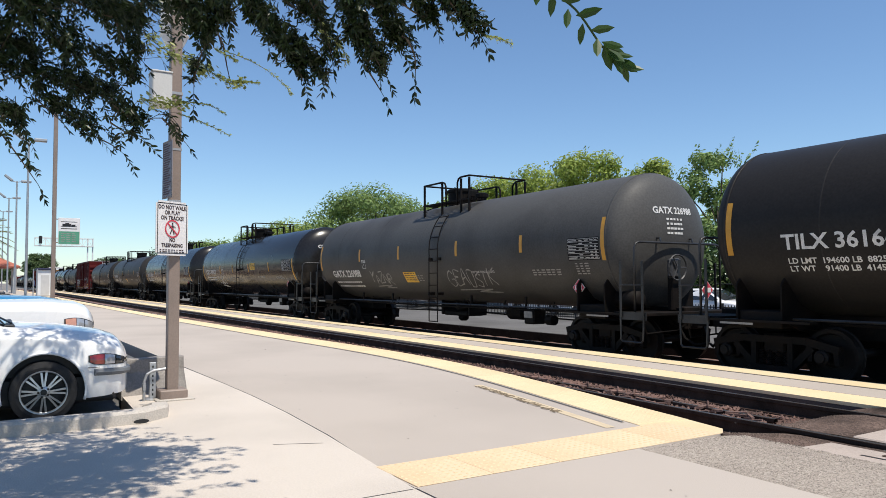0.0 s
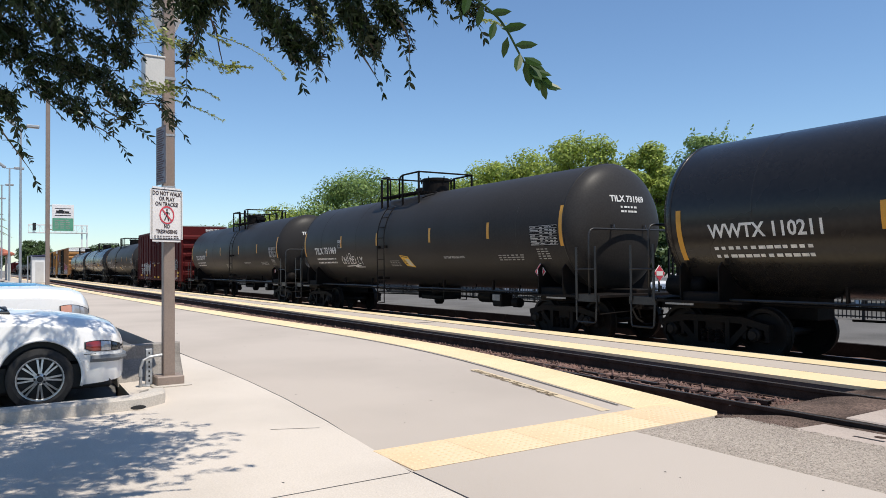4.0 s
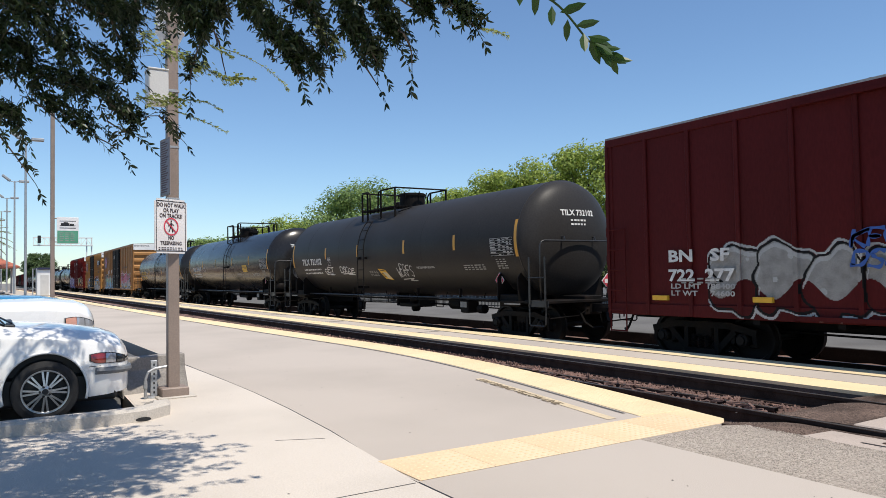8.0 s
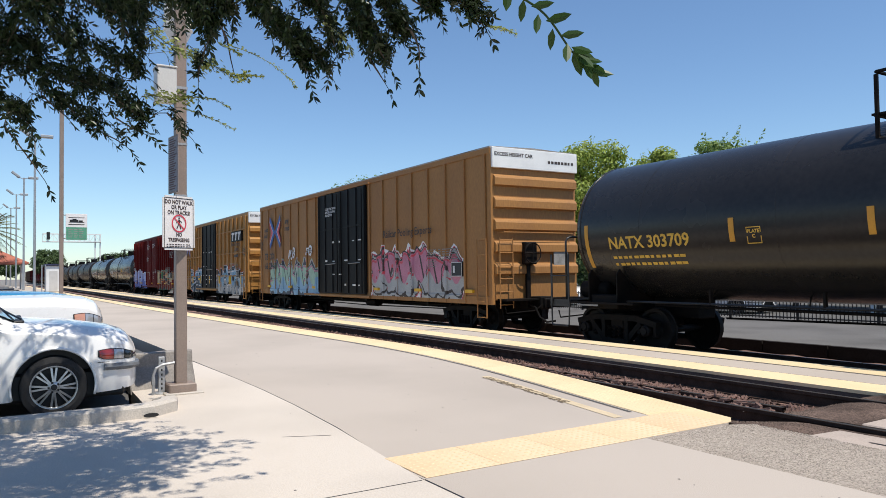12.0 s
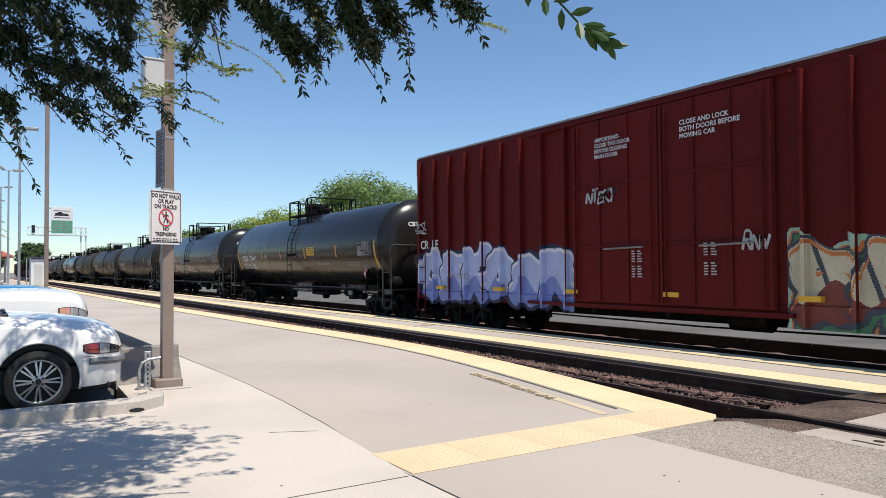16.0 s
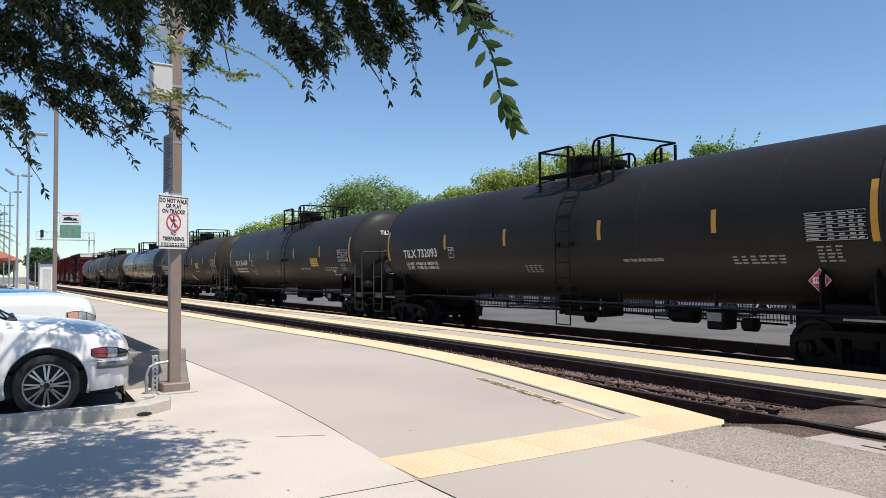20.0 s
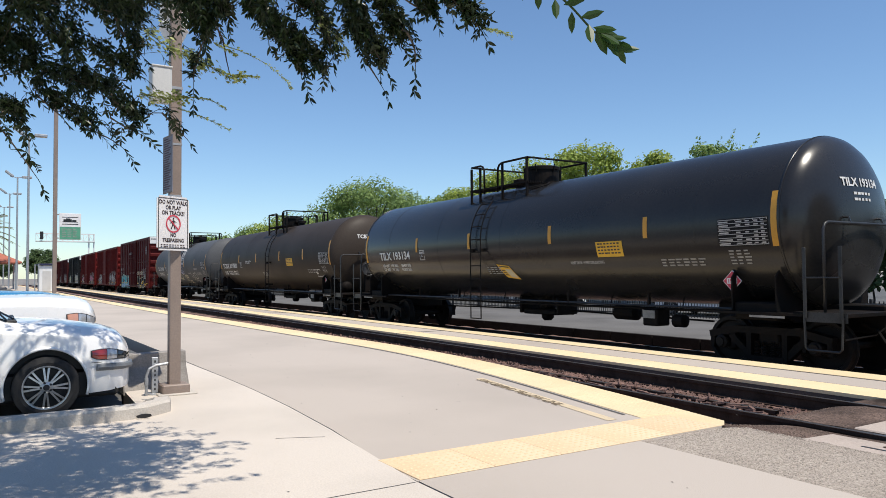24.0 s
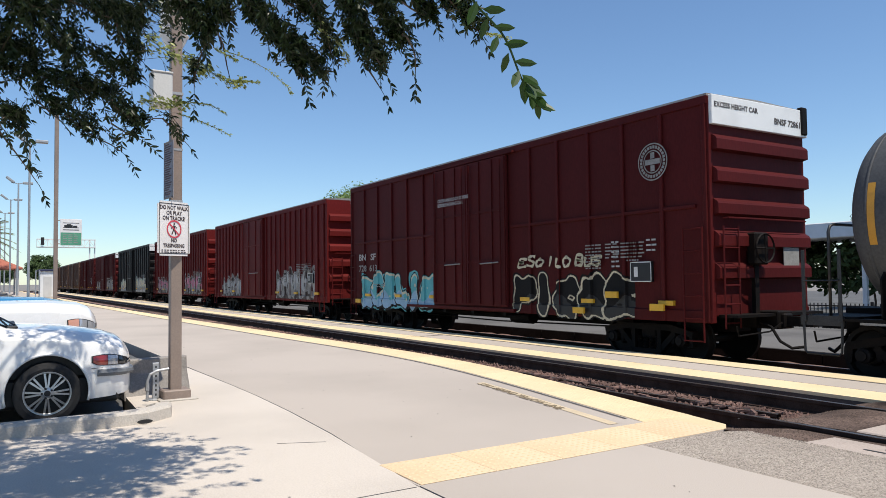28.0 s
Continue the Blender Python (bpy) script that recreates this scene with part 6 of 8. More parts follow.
    rg = R(6)
    door_print(c, bars([(x, x + rg.uniform(0.12, 0.35), z, z + rg.uniform(0.02, 0.05)) for x in (-1.3, -0.6, 0.1, 0.6) for z in (1.2, 1.5, 1.75, 2.2, 2.3, 3.1, 3.15) if rg.random() < 0.6], lambda x, z: (x, -Wd - 0.145, z)))
    add(c, 207.3, 207.3)
    c, dp, on, Wd = box_car(18.6, "red", "red boxcar with a white end band, ribs and bright graffiti", even(-9.1, 9.1, 0.78), (-2.45, 2.3), 13, white_end=True, eave=4.98, post_d=0.12, post_w=0.07, eave_out=0.012)
    spray(c, dp, Wd, R(133), -9.22, 0.72, 6.7, 1.70, "CEKOSR", ("spray_lilac", "spray_navy", "spray_violet", "signwhite", "spray_navy", "spray_navy"), "cast", "lilac and white graffiti with navy shadows")
    spray(c, dp, Wd, R(132), 2.45, 0.72, 6.7, 1.62, "EADUVIR", ("spray_cream", "spray_slate", "spray_rust", "spray_orange", "spray_deepgreen", "spray_green"), "wild", "cream, green and orange graffiti")
    part("reporting_mark", lettering("CR  LE", 0.34, lambda u, v: (-8.95 + u, -Wd - 0.128, 2.40 + v), bold=0.006), "lettering", c)
    part("door_lettering", lettering("CLOSE AND LOCK\nBOTH DOORS BEFORE\nMOVING CAR", 0.125, lambda u, v: (0.45 + u, -Wd - 0.145, 4.25 + v), bold=0.003), "lettering", c)
    part("door_lettering", lettering("-IMPORTANT-\nCLOSE THIS DOOR\nBEFORE CLOSING\nMAIN DOOR", 0.115, lambda u, v: (-1.75 + u, -Wd - 0.145, 4.20 + v), bold=0.003), "lettering", c)
    on_door = lambda a, b: (a, -Wd - 0.148, b)
    scrawl(c, R(9), -2.0, 3.05, 0.85, 0.30, "NTEKY", "print_pale", on_door, 0.045, False)
    scrawl(c, R(19), -9.28, 2.80, 0.7, 0.26, "JESL", "print_pale", side(on), 0.03)
    scrawl(c, R(29), 1.75, 1.98, 0.48, 0.32, "RNW", "print_pale", on_door, 0.04, False)
    scrawl(c, R(30), 7.3, 3.2, 1.4, 0.4, "SHAKER", "grime", side(on), 0.035)
    for x, z in ((-0.75, 2.05), (0.95, 2.15), (-0.75, 1.75), (0.95, 1.8)):
        part("door_notice", bars(print_rows(R(31), x, z, 0.3, 5, 0.025, 0.05, 2), on_door), "print_pale", c)
    add(c, 226.5, 226.5)
    c, dp, on, Wd = box_car(15.35, "maroon", "maroon boxcar with a white end band and black and teal graffiti", even(-7.6, 7.6, 1.0), (-1.82, 1.68), 22, belt=(3.0,), white_end=True, eave=4.98, end_ribs=5, end_mark="BNSF 728613")
    part("reporting_mark", fit_text("BN   SF", 0.30, 1.3, lambda u, v: on(-6.95 + u, 2.48 + v), 0.006), "print_pale", c)
    part("reporting_mark", fit_text("728  613", 0.30, 1.4, lambda u, v: on(-6.95 + u, 2.10 + v), 0.006), "grime", c)
    spray(c, dp, Wd, R(221), -6.95, 0.72, 5.1, 1.36, "ECELIB", ("spray_teal", "blackbox", "spray_blue", "spray_cream", "spray_teal", "blackbox"), "cast", "teal graffiti")
    spray(c, dp, Wd, R(222), 1.74, 0.80, 4.1, 1.12, "PICGE", ("blackbox", "spray_cream", "black", "blackbox", "blackbox", "blackbox"), "block", "black graffiti with a cream outline")
    scrawl(c, R(10), 2.1, 1.95, 1.0, 0.24, "ESO", "spray_cream", side(on, 0.003), 0.06, False)
    scrawl(c, R(11), 3.2, 1.95, 0.8, 0.24, "ILO", "spray_cream", side(on, 0.003), 0.06, False)
    scrawl(c, R(12), 4.15, 1.95, 0.8, 0.24, "BUS", "spray_cream", side(on, 0.003), 0.06, False)
    for x in (-6.9, 4.3):
        label_plate(c, Wd, x, 1.0)
    for x, z in ((6.5, 1.12), (5.3, 1.35)):
        label_plate(c, Wd, x, z)
    part("door_lettering", lettering("CLOSE AND LOCK DOORS\nBEFORE MOVING CAR", 0.13, lambda u, v: (-1.5 + u, -Wd - 0.145, 3.86 + v), bold=0.003), "print_pale", c)
    tagged(part("side_notice", bars(print_rows(R(33), 5.25, 2.45, 0.24, 6, 0.035, 0.10, 2) + print_rows(R(34), 6.2, 2.45, 0.28, 3, 0.035, 0.10, 2), lambda x, z: on(x, z)), "print_pale", c), kind="stuff")
    emblem(c, on, 6.41, 3.95, 0.37)
    part("roof_vent_box", boxm(7.68, 7.80, 1.25, 1.44, 4.50, 5.06, bev=0.02), "steel", c)
    add(c, 395.4, 395.4)
    far = [(422.6, 16.4, "red", "red ribbed boxcar with silver graffiti", 0.62, False, ("spray_grey", "lettering_d", "grime", "grime")),
           (441.2, 16.4, "red", "red ribbed boxcar with pale graffiti", 0.62, False, ("spray_pink", "lettering_d", "grime", "grime")),
           (460.8, 17.0, "blackbox", "black boxcar with a white end band", 0.95, True, ("spray_cream", "spray_grey", "grime", "spray_green")),
           (479.5, 16.8, "maroon", "maroon boxcar far down the train", 0.95, True, ("grime", "lettering_d", "grime", "grime")),
           (497.9, 16.4, "maroon", "maroon boxcar far down the train", 0.95, False, ("grime", "lettering_d", "grime", "grime")),
           (516.3, 16.4, "brown", "brown boxcar far down the train", 0.95, False, ("grime", "lettering_d", "grime", "grime"))]
    prev = 404.4
    for i, (q, ln, paint, label, step, we, gm) in enumerate(far):
        c, dp, on, Wd = box_car(ln, paint, label, even(-ln / 2 + 0.3, ln / 2 - 0.3, step), (-2.6, 0.6), 30 + i, white_end=we, eave=4.85)
        if i < 4:
            gm = tuple(gm) + (gm[1], gm[2])
            spray(c, dp, Wd, R(300 + i), 2.3, 0.95, 4.6, 1.4, ("SHERON", "TAZKER", "BLENOS", "GRAMIE")[i], gm, "wild")
            spray(c, dp, Wd, R(320 + i), -6.6, 0.95, 3.4, 1.2, ("LOKE", "PESA", "VHAR", "DUKE")[i], gm, "wild")
        add(c, prev, q)
        prev = q
    for k in range(2):
        c = copy_plain(c, "brown boxcar at the far end of the train")
        add(c, prev, prev + 18.4)
        prev += 18.4


DRESS = []


def copy_plain(ob, label):
    c = copy_thing(ob, Matrix())
    c["label"] = label
    return c


build_train()


# ---- things beside the platform ----
def kerb():
    k = thing("kerb", "pale worn concrete kerb beside the parking bay", "kerb", kind="structure")
    path = [(-7.42, -12.0), (-7.42, 0.9), (-7.45, 1.25), (-7.62, 1.45), (-7.95, 1.52), (-8.35, 1.50)]
    bm = bmesh.new()
    rings = []
    for i, p in enumerate(path):
        a, b = Vector(path[max(i - 1, 0)]), Vector(path[min(i + 1, len(path) - 1)])
        d = (b - a).normalized()
        n = Vector((d.y, -d.x))
        c = Vector(p)
        h = 0.125 if i < 4 else (0.10 if i == 4 else 0.02)
        rings.append([bm.verts.new((*(c + n * u), w)) for u, w in ((0.09, -0.05), (0.085, h - 0.025), (0.06, h), (-0.07, h), (-0.085, h - 0.02), (-0.09, -0.05))])
    for a, b in zip(rings, rings[1:]):
        for q in range(5):
            bm.faces.new((a[q], a[q + 1], b[q + 1], b[q]))
    bm.faces.new(rings[-1])
    bmesh.ops.recalc_face_normals(bm, faces=bm.faces[:])
    part("kerb_body", bm, "kerb", k)
    part("drain_hole", lathe(bmesh.new(), [(-7.335, 0.01), (-7.327, 0.05), (-7.325, 0.052)], 14, "x", (0, 0, 0)), "black", k, at=pose(0, 1.24, 0.03) @ Matrix.Diagonal((1, 1.35, 0.4, 1)))


def sign_post():
    """The painted steel mast with its boxes; the boards on it are things of their own."""
    x, y = -8.75, 1.80
    post = thing("steel_mast", "tall taupe square steel mast on a boxed base", "mast", m=pose(x, y, 0))
    part("mast", boxm(-0.062, 0.062, -0.062, 0.062, 0, 6.2, bev=0.008), "pole", post)
    part("base_cover", boxm(-0.14, 0.14, -0.15, 0.15, 0.0, 0.115, bev=0.012), "pole", post)
    part("mortar_pad", boxm(-0.2, 0.2, -0.2, 0.22, 0.0, 0.02, bev=0.006), "kerb", post)
    cab = part("equipment_box", boxm(-0.10, 0.13, -0.275, -0.06, 3.34, 3.72, bev=0.01), "offwhite", post)
    part("box_lid", boxm(-0.11, 0.14, -0.285, -0.055, 3.72, 3.74, bev=0.006), "offwhite", cab)
    part("strap", boxm(-0.07, 0.07, -0.07, 0.07, 3.5, 3.53), "galv", post)
    prof = []
    for i in range(9):
        prof += [(4.22 + i * 0.055, 0.145), (4.245 + i * 0.055, 0.168)]
    part("louvred_shield", lathe(bmesh.new(), [(4.10, 0.02), (4.12, 0.10), (4.20, 0.14)] + prof + [(4.74, 0.13), (4.80, 0.04)], 24, "z", (-0.14, 0.01, 0)), "signwhite", post)
    part("shield_bracket", boxm(-0.14, 0.0, -0.03, 0.03, 4.06, 4.12), "galv", post)
    part("conduit", tubem([(0.02, -0.30, 0.0), (0.02, -0.30, 0.22), (0.02, -0.27, 0.30), (0.02, -0.2, 0.335), (0.02, -0.07, 0.35)], 0.016, 8), "galv", post)
    part("conduit_coupling", tubem([(0.02, -0.30, 0.12), (0.02, -0.30, 0.20)], 0.022, 8), "galv", post)
    for z in (2.25, 2.85):
        part("clamp", boxm(-0.066, 0.066, -0.066, 0.066, z, z + 0.025), "galv", post)

    board = thing("warning_sign", "white no-trespassing warning sign with a red ban ring", "sign", m=pose(x + 0.135, y - 0.045, 1.94, 0, 0, 90 + 28))
    w, h = 0.222, 0.308
    def face(u, v, d=0.0):
        return (u, -0.006 - d, v)
    bm = boxm(-w, w, -0.003, 0.003, -h, h)
    bmesh.ops.bevel(bm, geom=[e for e in bm.edges if abs(e.verts[0].co.y - e.verts[1].co.y) > 0.004], offset=0.03, segments=3, affect="EDGES")
    part("plate", bm, "signwhite", board)
    part("back_rail", boxm(-0.02, 0.02, 0.004, 0.05, -0.2, 0.2), "galv", board)
    part("border", bars([(-w + 0.018, w - 0.018, h - 0.03, h - 0.022), (-w + 0.018, w - 0.018, -h + 0.022, -h + 0.03), (-w + 0.018, -w + 0.026, -h + 0.022, h - 0.022), (w - 0.026, w - 0.018, -h + 0.022, h - 0.022)], face, "border"), "black", board)
    for s, z, size in (("DO NOT WALK", 0.235, 0.064), ("OR PLAY", 0.175, 0.064), ("ON TRACKS!", 0.115, 0.064), ("NO", -0.135, 0.060), ("TRESPASSING", -0.195, 0.058)):
        part("lettering", lettering(s, size, lambda u, v, z=z: face(u * 0.84, z + v), "CENTER", 0.0018), "sign_ink", board)
    ring = bmesh.new()
    n = 28
    for r0, r1 in ((0.102, 0.086),):
        a = [ring.verts.new(face(r0 * math.cos(2 * math.pi * i / n), -0.005 + r0 * math.sin(2 * math.pi * i / n), 0.002)) for i in range(n)]
        b = [ring.verts.new(face(r1 * math.cos(2 * math.pi * i / n), -0.005 + r1 * math.sin(2 * math.pi * i / n), 0.002)) for i in range(n)]
        for i in range(n):
            ring.faces.new((a[i], a[(i + 1) % n], b[(i + 1) % n], b[i]))
    q = [ring.verts.new(face(u, v, 0.0025)) for u, v in ((-0.068, 0.050), (-0.058, 0.060), (0.068, -0.060), (0.058, -0.070))]
    ring.faces.new(q)
    part("ban_ring", ring, "signred", board)
    fig = []
    for quad in (((-0.016, 0.030), (0.012, 0.036), (0.016, -0.016), (-0.014, -0.018)), ((-0.014, -0.014), (0.000, -0.014), (-0.026, -0.068), (-0.038, -0.064)), ((0.000, -0.014), (0.015, -0.014), (0.030, -0.066), (0.017, -0.068)), ((-0.014, 0.028), (-0.010, 0.018), (-0.040, -0.004), (-0.044, 0.004)), ((0.010, 0.034), (0.014, 0.022), (0.040, 0.004), (0.043, 0.012)), ((-0.011, 0.043), (0.009, 0.043), (0.013, 0.064), (-0.007, 0.066))):
        fig += [face(u, v, 0.001) for u, v in quad]
    part("pictogram", mesh_of(fig, [tuple(range(4 * k, 4 * k + 4)) for k in range(6)], "pictogram"), "sign_ink", board)
    part("fine_print", bars(print_rows(random.Random(3), -0.17, -0.240, 0.34, 2, 0.010, 0.022, 9), face), "sign_ink", board)
    board2 = thing("notice_board", "narrow tall notice plate seen almost edge-on", "sign", m=pose(x + 0.05, y - 0.085, 2.62, 0, 0, 8))
    part("plate", boxm(-0.15, 0.15, -0.003, 0.003, -0.33, 0.33), "notice_plate", board2)
    part("print", bars([(-0.12, -0.12 + 0.24 * (0.6 + 0.4 * ((i * 37) % 10) / 10), 0.285 - i * 0.026, 0.299 - i * 0.026) for i in range(23)], face), "notice_ink", board2)
    part("frame", bars([(-0.15, 0.15, 0.31, 0.33), (-0.15, 0.15, -0.33, -0.31), (-0.15, -0.14, -0.33, 0.33), (0.14, 0.15, -0.33, 0.33)], face), "pole", board2)


# concrete darkened so that its colour carries the shade on the block's face
M["barrier"] = mat("weathered_barrier_concrete", (0.30, 0.275, 0.25), 0.9, 0, 2.5, 0.15, 0.4, 50, spec=0.2)


def barrier_block():
    b = thing("concrete_barrier", "low grey concrete barrier block with sloped faces behind the mast", "barrier")
    bm = bmesh.new()
    pr = [(-0.30, 0.0), (0.30, 0.0), (0.24, 0.12), (0.10, 0.30), (0.08, 0.46), (-0.08, 0.46), (-0.10, 0.30), (-0.24, 0.12)]
    a = [bm.verts.new((-9.45 + u, 1.33, w - 0.05)) for u, w in pr]
    c = [bm.verts.new((-9.60 + u, 2.10, w - 0.05)) for u, w in pr]
    bm.faces.new(a), bm.faces.new(c[::-1])
    for i in range(8):
        bm.faces.new((a[i], c[i], c[(i + 1) % 8], a[(i + 1) % 8]))
    bmesh.ops.recalc_face_normals(bm, faces=bm.faces[:])
    bmesh.ops.bevel(bm, geom=bm.edges[:], offset=0.012, segments=1, affect="EDGES")
    part("block", bm, "barrier", b)
    p = thing("perforated_post", "short perforated steel post with a round foot", "post", m=pose(-8.80, 1.60, 0))
    bm = boxm(-0.022, 0.022, -0.035, 0.035, 0, 0.42, bev=0.004)
    part("tube", bm, "galv", p)
    part("foot", lathe(bmesh.new(), [(0.0, 0.085), (0.012, 0.085), (0.02, 0.06)], 14, "z"), "galv", p)
    for i in range(7):
        part("hole", boxm(0.0225, 0.0235, -0.008, 0.008, 0.05 + i * 0.052, 0.075 + i * 0.052), "black", p)


# ---- cars: x forward, y to the left, z up from the ground ----
def car_body(L0, L1, stations, arches, r_arch):
    """A shell through cross-sections: (x, half width, sill z, shoulder z, top z, top half width)."""
    bm = bmesh.new()
    st = np.array(stations)
    xs = np.linspace(L0, L1, 240)
    cols = []
    for x in xs:
        hw, zs, zb, zt, tw = [float(np.interp(x, st[:, 0], st[:, i])) for i in range(1, 6)]
        pr = []
        for t in np.linspace(0, 1, 25):        # side from sill to shoulder, softly bulged
            pr.append((hw * (0.93 + 0.07 * math.sin(math.pi * (0.15 + 0.75 * t))), zs + (zb - zs) * t))
        side_top = pr[-1][0]
        for t in np.linspace(0.12, 1, 8):     # over the shoulder to the top
            pr.append((side_top + (tw - side_top) * (1 - (1 - t) ** 1.4), zb + (zt - zb) * (1 - (1 - t) ** 2.0)))
        for t in (0.33, 0.66, 1.0):
            pr.append((tw * (1 - t), zt + 0.025 * t * (2 - t)))
        cols.append([(y, z) for y, z in pr])
    for s in (-1, 1):
        grid = [[bm.verts.new((x, s * y, z)) for y, z in c] for x, c in zip(xs, cols)]
        for a, b in zip(grid, grid[1:]):
            for j in range(len(a) - 1):
                cx = sum(v.co.x for v in (a[j], b[j], b[j + 1], a[j + 1])) / 4
                cz = sum(v.co.z for v in (a[j], b[j], b[j + 1], a[j + 1])) / 4
                if j < 25 and any((cx - ax) ** 2 + (cz - az) ** 2 < r_arch ** 2 for ax, az in arches):
                    continue
                bm.faces.new((a[j], b[j], b[j + 1], a[j + 1]) if s < 0 else (a[j + 1], b[j + 1], b[j], a[j]))
        for row in grid:
            for v in row[:26]:
                for ax, az in arches:
                    d = math.hypot(v.co.x - ax, v.co.z - az)
                    if abs(d - r_arch) < 0.022 and d > 1e-4:
                        v.co.x, v.co.z = ax + (v.co.x - ax) * r_arch / d, az + (v.co.z - az) * r_arch / d
        bm.faces.new([r for r in grid[-1]])
        bm.faces.new([r for r in grid[0]])
    bmesh.ops.remove_doubles(bm, verts=bm.verts[:], dist=0.002)
    bmesh.ops.delete(bm, geom=[v for v in bm.verts if not v.link_faces], context="VERTS")
    bmesh.ops.recalc_face_normals(bm, faces=bm.faces[:])
    return bm


WHEELS = {}


def wheel_meshes(r):
    if r not in WHEELS:
        w = 0.10
        tyre = lathe(bmesh.new(), [(-w, r * 0.70), (-w * 1.05, r * 0.80), (-w * 0.9, r * 0.97), (-w * 0.5, r), (w * 0.5, r), (w * 0.9, r * 0.97), (w * 1.05, r * 0.80), (w, r * 0.70)], 40, "y", caps=False)
        rim = lathe(bmesh.new(), [(w * 0.85, r * 0.64), (w * 0.98, r * 0.66), (w * 1.0, r * 0.725), (w * 0.9, r * 0.73), (0.0, r * 0.70)], 40, "y", caps=False)
        spokes = bmesh.new()
        for k in range(16):
            a = 2 * math.pi * (k // 2) / 8 + (0.12 if k % 2 else -0.12)
            c, s = math.cos(a), math.sin(a)
            pts = []
            for rr, hw in ((r * 0.17, 0.008), (r * 0.66, 0.0095)):
                for q in (-1, 1):
                    pts.append((rr * c - q * hw * s, rr * s + q * hw * c))
            quad = [pts[0], pts[1], pts[3], pts[2]]
            f = [spokes.verts.new((u, w * 0.82 + (0.012 if i < 2 else 0.0), v)) for i, (u, v) in enumerate(quad)]
            g = [spokes.verts.new((u, w * 0.62, v)) for u, v in quad]
            spokes.faces.new(f)
            for i in range(4):
                spokes.faces.new((f[i], g[i], g[(i + 1) % 4], f[(i + 1) % 4]))
        lathe(spokes, [(w * 0.5, r * 0.20), (w * 0.86, r * 0.19), (w * 0.95, r * 0.11), (w * 0.96, 0.01)], 16, "y")
        bmesh.ops.recalc_face_normals(spokes, faces=spokes.faces[:])
        cap = lathe(bmesh.new(), [(w * 0.9, r * 0.10), (w * 1.0, r * 0.095), (w * 1.02, 0.005)], 14, "y")
        for k in range(5):
            a = 2 * math.pi * k / 5
            lathe(cap, [(w * 0.84, 0.013), (w * 0.97, 0.011)], 8, "y", (r * 0.155 * math.cos(a), 0, r * 0.155 * math.sin(a)))
        back = lathe(bmesh.new(), [(w * 0.1, 0.01), (w * 0.2, r * 0.5), (w * 0.15, r * 0.69)], 24, "y", caps=False)
        WHEELS[r] = [finish(b, n) for b, n in ((tyre, "tyre"), (rim, "rim"), (spokes, "spokes"), (cap, "hub_cap"), (back, "brake_shield"))]
    return WHEELS[r]


